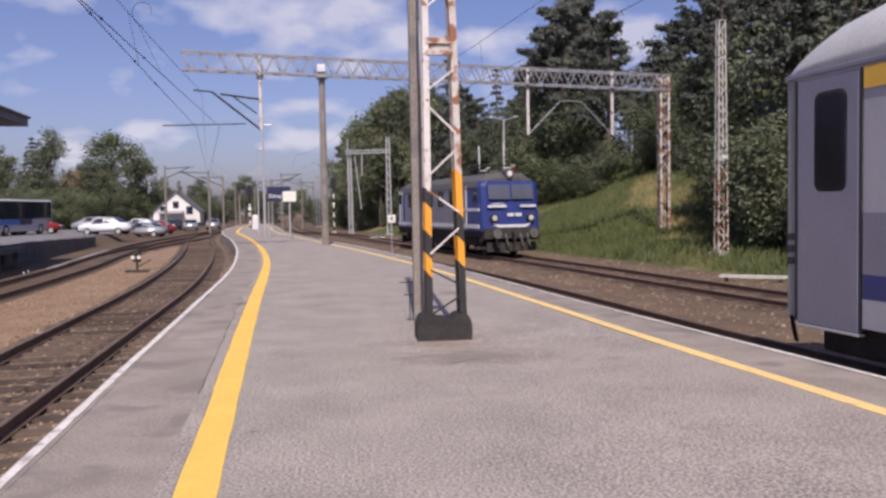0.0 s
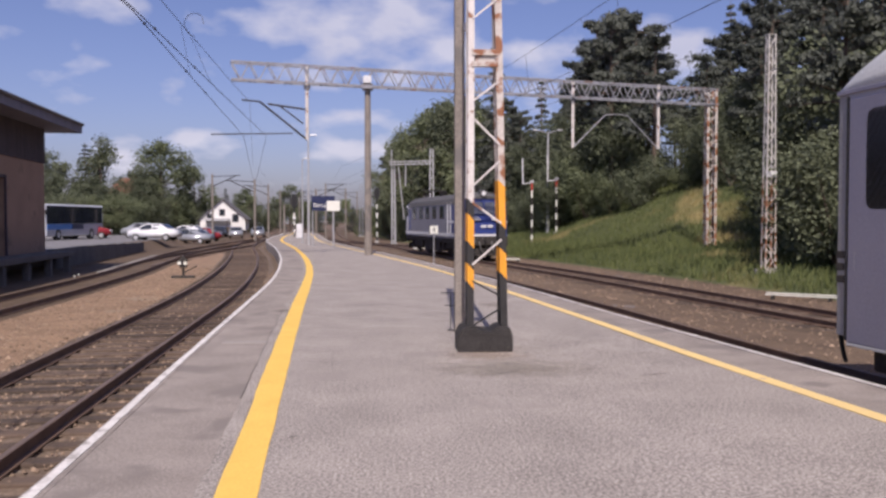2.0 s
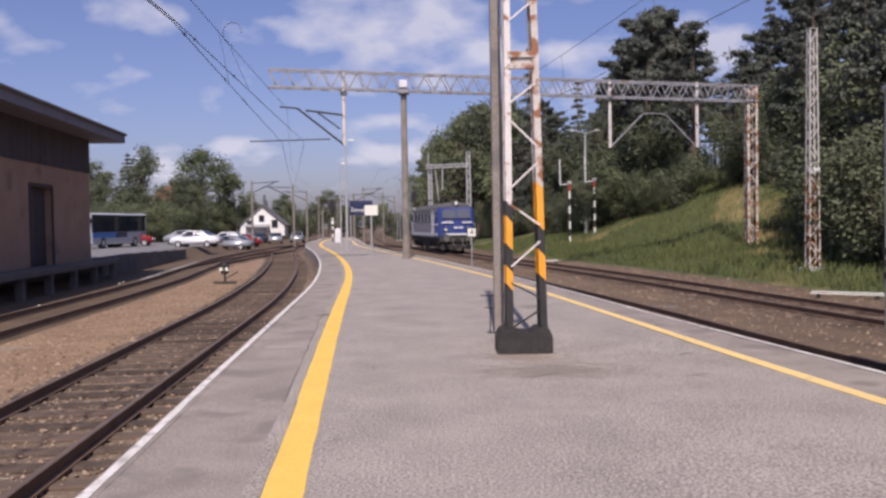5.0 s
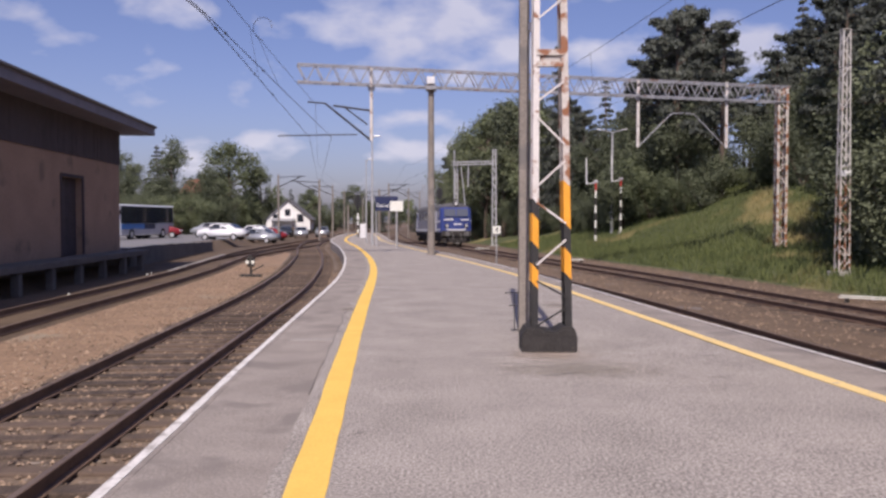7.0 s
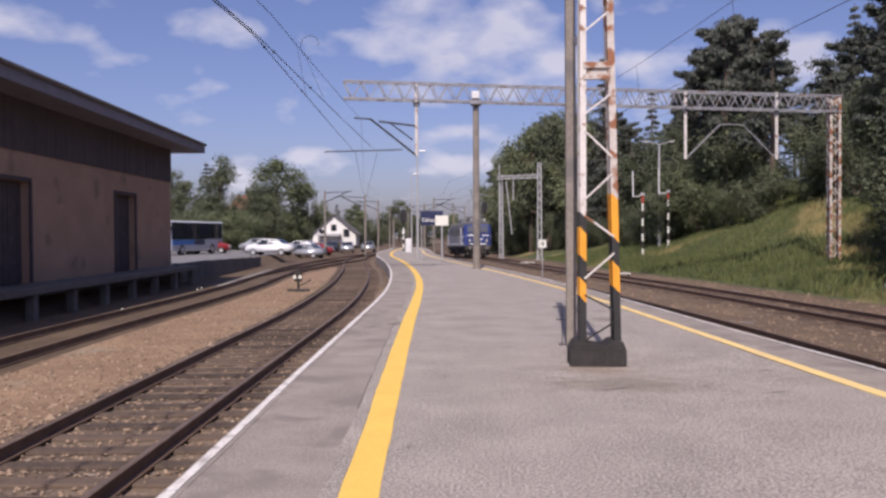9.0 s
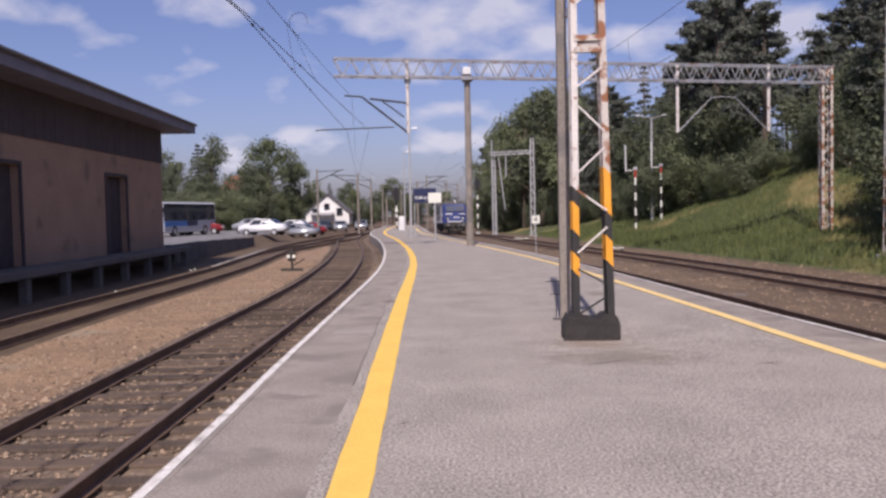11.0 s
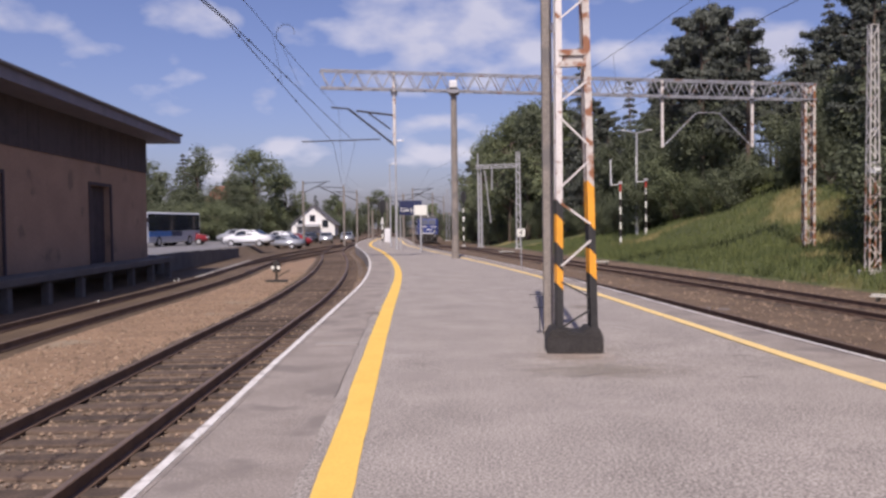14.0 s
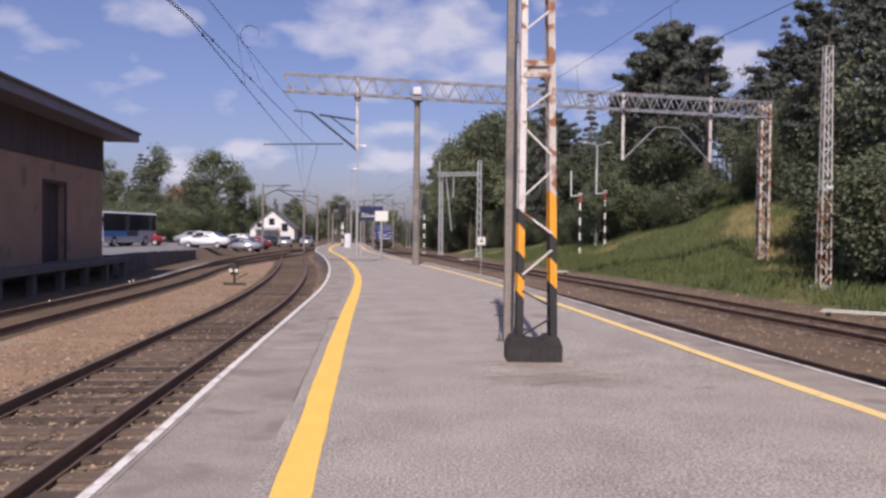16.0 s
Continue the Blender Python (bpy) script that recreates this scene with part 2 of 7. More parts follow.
M = {
    "asphalt": mat("asphalt", (0.51, 0.455, 0.406), (0.15, 0.132, 0.116), 0.92, scale=1.1, fine=44, bump=0.45, spots=(0.3, 0.264, 0.236), spot_at=0.62, spot_scale=0.7, coarse_share=0.17, space="World"),
    "edge_asphalt": mat("edge_asphalt", (0.4, 0.348, 0.306), (0.2, 0.172, 0.15), 0.92, scale=1.4, fine=48, bump=0.4, spots=(0.225, 0.195, 0.174), spot_at=0.54, spot_scale=1.1, coarse_share=0.34, space="World"),
    "concrete": mat("concrete", (0.42, 0.4, 0.37), (0.28, 0.265, 0.245), 0.9, scale=1.5, fine=30, space="World", spots=(0.16, 0.15, 0.14)),
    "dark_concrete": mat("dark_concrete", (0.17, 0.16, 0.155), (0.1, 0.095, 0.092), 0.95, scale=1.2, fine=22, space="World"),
    "white_line": mat("white_line", (0.82, 0.79, 0.75), (0.55, 0.52, 0.48), 0.85, scale=4, fine=26, space="World", spots=(0.36, 0.33, 0.3), spot_at=0.59, spot_scale=4.5),
    "yellow_line": mat("yellow_line", (0.92, 0.6, 0.13), (0.8, 0.5, 0.1), 0.75, scale=2, fine=45, bump=0.2, space="World", spots=(0.55, 0.36, 0.14), spot_at=0.68, spot_scale=5),
    "yellow_worn": mat("yellow_worn", (0.9, 0.66, 0.26), (0.74, 0.54, 0.24), 0.8, scale=2, fine=45, bump=0.2, space="World", spots=(0.55, 0.44, 0.28), spot_at=0.6, spot_scale=4),
    "ballast": mat("ballast", (0.19, 0.13, 0.082), (0.09, 0.06, 0.038), 0.95, scale=0.8, fine=14, bump=0.8, space="World", spots=(0.2, 0.17, 0.15), spot_scale=0.6),
    "sand": mat("sand", (0.36, 0.235, 0.145), (0.2, 0.13, 0.082), 0.95, scale=0.9, fine=11, bump=0.8, space="World", spots=(0.3, 0.24, 0.17), spot_scale=0.5),
    "track_bed": mat("track_bed", (0.25, 0.18, 0.125), (0.075, 0.054, 0.04), 0.95, scale=1.2, fine=20, bump=0.8, space="World", spots=(0.34, 0.28, 0.22), spot_at=0.6, spot_scale=9),
    "oil_bed": mat("oil_bed", (0.16, 0.108, 0.066), (0.066, 0.045, 0.029), 0.93, scale=0.8, fine=16, bump=0.8, space="World"),
    "grass": mat("grass", (0.1, 0.112, 0.036), (0.046, 0.058, 0.019), 0.95, scale=0.25, fine=7, bump=0.9, space="World", spots=(0.26, 0.21, 0.085), spot_at=0.56, spot_scale=0.13),
    "tarmac": mat("tarmac", (0.24, 0.23, 0.23), (0.16, 0.155, 0.155), 0.9, scale=0.4, fine=18, space="World"),
    "rail": mat("rail", (0.185, 0.115, 0.078), (0.095, 0.06, 0.043), 0.7, scale=3, fine=50),
    "rail_top": mat("rail_top", (0.24, 0.18, 0.145), (0.15, 0.11, 0.09), 0.6, 0.35, scale=3, fine=70),
    "sleeper": mat("sleeper", (0.135, 0.095, 0.07), (0.05, 0.036, 0.028), 0.92, scale=5, fine=40, bump=0.6, island=0.6),
    "white_steel": mat("white_steel", (0.74, 0.7, 0.66), (0.58, 0.54, 0.5), 0.55, scale=3, fine=40, spots=(0.26, 0.11, 0.05), spot_at=0.585, spot_scale=5.5, space="World"),
    "rusty_steel": mat("rusty_steel", (0.62, 0.57, 0.52), (0.45, 0.4, 0.35), 0.6, scale=3, fine=40, spots=(0.27, 0.11, 0.05), spot_at=0.5, spot_scale=4.5, space="World"),
    "mast_steel": mat("mast_steel", (0.6, 0.58, 0.55), (0.42, 0.4, 0.37), 0.6, scale=3, fine=40, spots=(0.25, 0.13, 0.075), spot_at=0.64, spot_scale=1.6, space="World"),
    "pole_yellow": mat("pole_yellow", (0.85, 0.38, 0.03), (0.72, 0.3, 0.025), 0.5, scale=5, fine=60, bump=0.1),
    "pole_black": mat("pole_black", (0.035, 0.033, 0.032), (0.018, 0.017, 0.017), 0.6, scale=5, fine=60),
    "tar": mat("tar", (0.045, 0.04, 0.038), (0.02, 0.018, 0.017), 0.85, scale=6, fine=40, bump=0.5, spots=(0.12, 0.1, 0.085), spot_scale=4),
    "pillar": mat("pillar", (0.3, 0.265, 0.23), (0.18, 0.155, 0.135), 0.9, scale=2, fine=35, space="World", spots=(0.17, 0.155, 0.145), spot_at=0.58, spot_scale=1.3),
    "galva": mat("galva", (0.5, 0.5, 0.51), (0.36, 0.36, 0.37), 0.55, 0.2, scale=4, fine=50),
    "gantry": mat("gantry", (0.36, 0.37, 0.4), (0.2, 0.2, 0.22), 0.6, 0.1, scale=3, fine=40, spots=(0.22, 0.13, 0.09), spot_at=0.6, spot_scale=2, space="World"),
    "wire": mat("wire", (0.06, 0.055, 0.055), (0.04, 0.036, 0.036), 0.6, 0.5, bump=0),
    "insulator": mat("insulator", (0.75, 0.75, 0.74), (0.6, 0.6, 0.6), 0.25, bump=0),
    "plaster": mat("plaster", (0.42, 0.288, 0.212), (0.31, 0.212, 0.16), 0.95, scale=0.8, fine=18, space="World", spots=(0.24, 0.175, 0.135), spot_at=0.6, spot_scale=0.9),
    "dark_wood": mat("dark_wood", (0.085, 0.068, 0.075), (0.05, 0.041, 0.046), 0.85, scale=3, fine=30, space="World", island=0.3),
    "roof_felt": mat("roof_felt", (0.17, 0.17, 0.185), (0.11, 0.11, 0.12), 0.8, scale=1, fine=25, space="World"),
    "fascia": mat("fascia", (0.235, 0.225, 0.28), (0.16, 0.155, 0.19), 0.75, scale=1.5, fine=25, space="World"),
    "white_wall": mat("white_wall", (0.8, 0.79, 0.76), (0.7, 0.69, 0.66), 0.9, scale=1, fine=20),
    "red_roof": mat("red_roof", (0.4, 0.16, 0.1), (0.28, 0.11, 0.075), 0.85, scale=2, fine=20),
    "grey_roof": mat("grey_roof", (0.16, 0.15, 0.15), (0.1, 0.095, 0.095), 0.85, scale=2, fine=20),
    "loco_blue": mat("loco_blue", (0.032, 0.052, 0.215), (0.025, 0.042, 0.165), 0.35, scale=2, fine=30, bump=0.03),
    "loco_grey": mat("loco_grey", (0.26, 0.26, 0.3), (0.2, 0.2, 0.235), 0.45, scale=1.5, fine=30, bump=0.03),
    "loco_roof": mat("loco_roof", (0.12, 0.115, 0.115), (0.07, 0.068, 0.068), 0.8, scale=1.5, fine=30),
    "loco_white": mat("loco_white", (0.74, 0.74, 0.74), (0.6, 0.6, 0.6), 0.5, bump=0.03),
    "under": mat("under", (0.05, 0.044, 0.04), (0.025, 0.022, 0.02), 0.85, scale=4, fine=30),
    "window_dark": glass_mat("window_dark", (0.03, 0.035, 0.045)),
    "coach_glass": glass_mat("coach_glass", (0.085, 0.095, 0.125), 0.08),
    "coach_grey": mat("coach_grey", (0.25, 0.245, 0.31), (0.205, 0.2, 0.26), 0.42, scale=1.2, fine=30, bump=0.03),
    "coach_light": mat("coach_light", (0.42, 0.42, 0.47), (0.36, 0.36, 0.41), 0.42, scale=1.2, fine=30, bump=0.03),
    "coach_end": mat("coach_end", (0.31, 0.31, 0.32), (0.23, 0.23, 0.24), 0.6, scale=2, fine=30, bump=0.08),
    "coach_navy": mat("coach_navy", (0.045, 0.05, 0.2), (0.035, 0.04, 0.16), 0.42, bump=0.03),
    "coach_yellow": mat("coach_yellow", (0.8, 0.5, 0.08), (0.7, 0.42, 0.06), 0.45, bump=0.03),
    "coach_roof": mat("coach_roof", (0.6, 0.61, 0.6), (0.46, 0.47, 0.47), 0.6, scale=1.2, fine=25, bump=0.05, spots=(0.38, 0.38, 0.37)),
    "buffer_steel": mat("buffer_steel", (0.17, 0.165, 0.16), (0.09, 0.086, 0.083), 0.7, 0.2, scale=5, fine=30),
    "rubber": mat("rubber", (0.03, 0.03, 0.03), (0.018, 0.018, 0.018), 0.8, scale=8, fine=60),
    "sign_blue": mat("sign_blue", (0.022, 0.03, 0.085), (0.018, 0.024, 0.07), 0.4, bump=0.02),
    "sign_white": mat("sign_white", (0.8, 0.8, 0.72), (0.72, 0.72, 0.64), 0.5, bump=0.02),
    "sign_black": mat("sign_black", (0.03, 0.03, 0.03), (0.02, 0.02, 0.02), 0.5, bump=0.02),
    "sign_red": mat("sign_red", (0.5, 0.05, 0.04), (0.42, 0.04, 0.03), 0.5, bump=0.02),
    "lamp_on": glow("lamp_on", (1.0, 0.95, 0.82), 1.2),
    "car_white": mat("car_white", (0.78, 0.79, 0.8), (0.72, 0.73, 0.74), 0.25, bump=0),
    "car_silver": mat("car_silver", (0.42, 0.44, 0.47), (0.36, 0.38, 0.4), 0.28, 0.4, bump=0),
    "car_dark": mat("car_dark", (0.05, 0.055, 0.07), (0.035, 0.04, 0.05), 0.25, bump=0),
    "car_red": mat("car_red", (0.26, 0.03, 0.035), (0.22, 0.025, 0.03), 0.25, bump=0),
    "bus_blue": mat("bus_blue", (0.05, 0.19, 0.5), (0.04, 0.15, 0.42), 0.3, bump=0),
    "bark": mat("bark", (0.16, 0.12, 0.09), (0.07, 0.052, 0.04), 0.95, scale=4, fine=25, bump=0.8),
    "blade": mat("blade", (0.112, 0.132, 0.04), (0.05, 0.068, 0.02), 0.8, scale=0.3, fine=2, bump=0, island=0.7, space="World", spots=(0.25, 0.205, 0.085), spot_at=0.56, spot_scale=0.13),
    "stone": mat("stone", (0.36, 0.26, 0.18), (0.17, 0.118, 0.08), 0.9, scale=6, fine=40, island=0.8),
    "scuff": None,
    "seam": mat("seam", (0.22, 0.195, 0.178), (0.13, 0.115, 0.105), 0.95, scale=4, fine=40, space="World"),
    "patch": mat("patch", (0.38, 0.345, 0.312), (0.24, 0.216, 0.197), 0.95, scale=0.8, fine=50, bump=0.3, space="World", spots=(0.3, 0.27, 0.24), spot_scale=3),
    "leaf": mat("leaf", (0.155, 0.177, 0.1), (0.082, 0.097, 0.057), 0.7, scale=0.5, fine=3, bump=0, island=0.5),
    "leaf_light": mat("leaf_light", (0.21, 0.24, 0.12), (0.118, 0.14, 0.072), 0.7, scale=0.5, fine=3, bump=0, island=0.5),
    "needle": mat("needle", (0.12, 0.133, 0.105), (0.066, 0.076, 0.063), 0.75, scale=0.5, fine=3, bump=0, island=0.5),
}


def stain_mat(name, color):
    """A stain that thins out towards its ragged rim."""
    m = mat(name, color, tuple(c * 0.7 for c in color), 0.95, scale=5, fine=40, bump=0.1)
    nt = m.node_tree
    bsdf, out = nt.nodes["Principled BSDF"], nt.nodes["Material Output"]
    tc = nt.nodes.new("ShaderNodeTexCoord")
    length = nt.nodes.new("ShaderNodeVectorMath")
    length.operation = "LENGTH"
    nt.links.new(tc.outputs["Object"], length.inputs[0])
    rag = nt.nodes.new("ShaderNodeTexNoise")
    rag.inputs["Scale"].default_value, rag.inputs["Detail"].default_value = 4.5, 10
    nt.links.new(tc.outputs["Object"], rag.inputs["Vector"])
    s = nt.nodes.new("ShaderNodeMath")
    s.operation = "SUBTRACT"
    nt.links.new(rag.outputs["Fac"], s.inputs[0])
    nt.links.new(length.outputs["Value"], s.inputs[1])
    ramp = nt.nodes.new("ShaderNodeMapRange")
    ramp.inputs["From Min"].default_value, ramp.inputs["From Max"].default_value = -0.25, 0.3
    ramp.inputs["To Max"].default_value = 0.38
    nt.links.new(s.outputs[0], ramp.inputs["Value"])
    nt.links.new(ramp.outputs[0], bsdf.inputs["Alpha"])
    return m


def let_light_through(m, share):
    """Thin leaves: part of the light that falls on one side leaves by the other."""
    nt = m.node_tree
    bsdf, out = nt.nodes["Principled BSDF"], nt.nodes["Material Output"]
    thin = nt.nodes.new("ShaderNodeBsdfTranslucent")
    nt.links.new(bsdf.inputs["Base Color"].links[0].from_socket, thin.inputs["Color"])
    mx = nt.nodes.new("ShaderNodeMixShader")
    mx.inputs[0].default_value = share
    nt.links.new(bsdf.outputs[0], mx.inputs[1])
    nt.links.new(thin.outputs[0], mx.inputs[2])
    nt.links.new(mx.outputs[0], out.inputs["Surface"])


for name, share in (("leaf", 0.2), ("leaf_light", 0.2), ("needle", 0.15)):
    let_light_through(M[name], share)
M["scuff"] = stain_mat("scuff", (0.14, 0.118, 0.1))
M["dirt"] = stain_mat("dirt", (0.27, 0.185, 0.13))


# ---- mesh helpers ----
def mesh_of(bm, name, materials, smooth=False):
    me = bpy.data.meshes.new(name)
    bm.normal_update()
    if smooth:
        for f in bm.faces:
            f.smooth = True
    bm.to_mesh(me)
    bm.free()
    for m in (materials if isinstance(materials, (list, tuple)) else [materials]):
        me.materials.append(m)
    return me


def part(name, bm, material, parent=None, label="", smooth=False):
    """Links a bmesh as one mesh object under a thing or under a part."""
    ob = new(name, mesh_of(bm, name, material, smooth) if isinstance(bm, bmesh.types.BMesh) else bm)
    if parent:
        ob.parent = parent
    if label:
        ob["label"] = label
    return ob


def thing(name, label, category, m=None, group="", kind=""):
    ob = new(name)
    ob.empty_display_size = 0.2
    if m is not None:
        ob.matrix_basis = m
    return tagged(ob, label, category, group, kind)


def box(bm, x0, x1, y0, y1, z0, z1, bevel=0.0, m=None, mi=0):
    """A box, its edges rounded where bevel is given."""
    r = bmesh.ops.create_cube(bm, size=1.0)
    vs = r["verts"]
    bmesh.ops.transform(bm, verts=vs, matrix=Matrix.Translation(((x0 + x1) / 2, (y0 + y1) / 2, (z0 + z1) / 2)) @ Matrix.Diagonal((abs(x1 - x0), abs(y1 - y0), abs(z1 - z0), 1)))
    faces = {f for v in vs for f in v.link_faces}
    if bevel:
        es = list({e for v in vs for e in v.link_edges})
        r2 = bmesh.ops.bevel(bm, geom=es, offset=bevel, segments=2, affect="EDGES", profile=0.5)
        faces = {f for f in r2["faces"]} | {f for f in faces if f.is_valid}
        vs = list({v for f in faces for v in f.verts})
        faces = {f for v in vs for f in v.link_faces}
    for f in faces:
        f.material_index = mi
    if m is not None:
        bmesh.ops.transform(bm, verts=vs, matrix=m)
    return vs


def rod(bm, a, b, r, seg=8, r2=None, mi=0):
    """A round bar from a to b."""
    a, b = Vector(a), Vector(b)
    d = b - a
    if d.length < 1e-6:
        return
    res = bmesh.ops.create_cone(bm, cap_ends=True, segments=seg, radius1=r, radius2=r if r2 is None else r2, depth=d.length)
    q = d.to_track_quat("Z", "Y").to_matrix().to_4x4()
    bmesh.ops.transform(bm, verts=res["verts"], matrix=Matrix.Translation((a + b) / 2) @ q)
    for f in {f for v in res["verts"] for f in v.link_faces}:
        f.material_index = mi


def bar(bm, a, b, w, t=None, up=(0, 0, 1), mi=0):
    """A flat or square bar from a to b, w wide and t thick."""
    a, b = Vector(a), Vector(b)
    d = (b - a)
    L = d.length
    d.normalize()
    s = d.cross(Vector(up))
    if s.length < 1e-4:
        s = d.cross(Vector((1, 0, 0)))
    s.normalize()
    n = s.cross(d)
    t = w if t is None else t
    vs = [bm.verts.new(a + s * sx * w / 2 + n * sn * t / 2 + d * k * L) for k in (0, 1) for sx, sn in ((-1, -1), (1, -1), (1, 1), (-1, 1))]
    for q in ((3, 2, 1, 0), (4, 5, 6, 7), (0, 1, 5, 4), (1, 2, 6, 5), (2, 3, 7, 6), (3, 0, 4, 7)):
        bm.faces.new([vs[i] for i in q]).material_index = mi


def angle_bar(bm, a, b, w, sx, sy, t=0.012, mi=0):
    """A steel angle standing from a to b, its two flanges running sx and sy."""
    a, b = Vector(a), Vector(b)
    prof = [(0, 0), (sx * w, 0), (sx * w, sy * t), (sx * t, sy * t), (sx * t, sy * w), (0, sy * w)]
    lo = [bm.verts.new(a + Vector((x, y, 0))) for x, y in prof]
    hi = [bm.verts.new(b + Vector((x, y, 0))) for x, y in prof]
    for i in range(6):
        j = (i + 1) % 6
        bm.faces.new((lo[i], lo[j], hi[j], hi[i])).material_index = mi
    bm.faces.new(hi).material_index = mi


def tube(bm, pts, r, seg=6):
    for p, q in zip(pts, pts[1:]):
        rod(bm, p, q, r, seg)


def loft(bm, rings, mi=0, close=True, caps=True):
    vr = [[bm.verts.new(p) for p in r] for r in rings]
    n = len(vr[0])
    for a, b in zip(vr, vr[1:]):
        for i in range(n if close else n - 1):
            bm.faces.new((a[i], a[(i + 1) % n], b[(i + 1) % n], b[i])).material_index = mi
    if caps:
        bm.faces.new(list(reversed(vr[0]))).material_index = mi
        bm.faces.new(vr[-1]).material_index = mi
    bmesh.ops.recalc_face_normals(bm, faces=bm.faces)


def spline(points):
    """A smooth x(y) through places given as (y, x)."""
    ys = np.array([p[0] for p in points], float)
    xs = np.array([p[1] for p in points], float)
    d = np.gradient(xs, ys)

    def f(y):
        y = np.clip(np.asarray(y, float), ys[0], ys[-1])
        i = np.clip(np.searchsorted(ys, y) - 1, 0, len(ys) - 2)
        h = ys[i + 1] - ys[i]
        t = (y - ys[i]) / h
        return xs[i] * (2 * t**3 - 3 * t**2 + 1) + d[i] * h * (t**3 - 2 * t**2 + t) + xs[i + 1] * (-2 * t**3 + 3 * t**2) + d[i + 1] * h * (t**3 - t**2)
    return f


# ---- plan: platform edges and track centres as x over y ----
edge_left = spline([(-40, -2.0), (0, -2.12), (5.3, -2.31), (10.4, -2.61), (16.3, -2.94), (26.1, -3.55), (37.3, -4.75), (52.4, -6.95), (73.8, -10.6), (90, -12.4), (109, -13.8), (200, -20)])
edge_right = spline([(-40, 9.8), (0, 6.45), (5, 5.8), (10.9, 4.99), (15.1, 4.4), (22.7, 3.48), (29, 2.6), (33.7, 1.87), (45, -0.15), (55, -2.1), (74.8, -5.4), (90, -7.0), (110, -9.3), (200, -19.4)])
yard_edge = spline([(-40, -8.2), (0, -8.3), (14.9, -9.72), (22.3, -10.95), (37.2, -12.65), (56.2, -14.9), (78.5, -17.3), (110, -20.5), (200, -29)])
side_track = spline([(-40, -7.5), (0, -8.6), (14.7, -9.78), (20.3, -10.22), (28.6, -10.72), (38.4, -11.6), (46.9, -12.75), (59, -14.25), (73, -14.95), (83, -15.1), (95, -15.15), (108, -15.62)])
link_track = spline([(40, -12.0), (46.9, -12.72), (56, -13.2), (66, -13.15), (76, -12.95), (84, -13.72)])
loco_track = spline([(-40, 18.6), (0, 14.2), (10, 12.7), (20, 11.0), (25, 10.2), (32, 9.2), (41, 7.65), (52, 5.4), (64, 3.05), (78, 0.85), (97, -2.8), (111, -5.2), (130, -7.5), (145, -8.9), (165, -10.6), (200, -13.5)])
RAIL_L, RAIL_R = -0.42, -0.60


def left_track(y):
    return edge_left(y) - 1.85


def right_track(y):
    return edge_right(y) + 1.95


def smooth(a, b, x):
    t = min(1.0, max(0.0, (x - a) / (b - a)))
    return t * t * (3 - 2 * t)


def fall(y):
    """The far running lines drop gently beyond the platform."""
    return -0.42 * smooth(75, 118, y)


def ground_z(x, y):
    """Height of the natural ground."""
    ur = x - float(edge_right(y))
    us = x - float(yard_edge(y))
    if ur > -2.5:
        z = -0.78 + fall(y) * (1 - smooth(11.0, 16.0, ur))
        hill = smooth(14.0, 34.0, ur) * (2.0 + 5.0 * smooth(38, 62, y))
        hill += smooth(30, 90, ur) * 6.0
        z += smooth(11.0, 14.0, ur) * 0.45 + hill
        z += 0.25 * noise.noise((x * 0.12, y * 0.12, 3.1)) * smooth(12, 18, ur)
    else:
        z = -0.60 - 0.022 * (1 - smooth(1.25, 1.6, abs(x - float(left_track(y)))))
        z += (1 - smooth(-3.4, -2.2, us)) * (0.85 - 0.2 * smooth(50, 80, y) + 0.5 * smooth(90, 150, y))
    return z


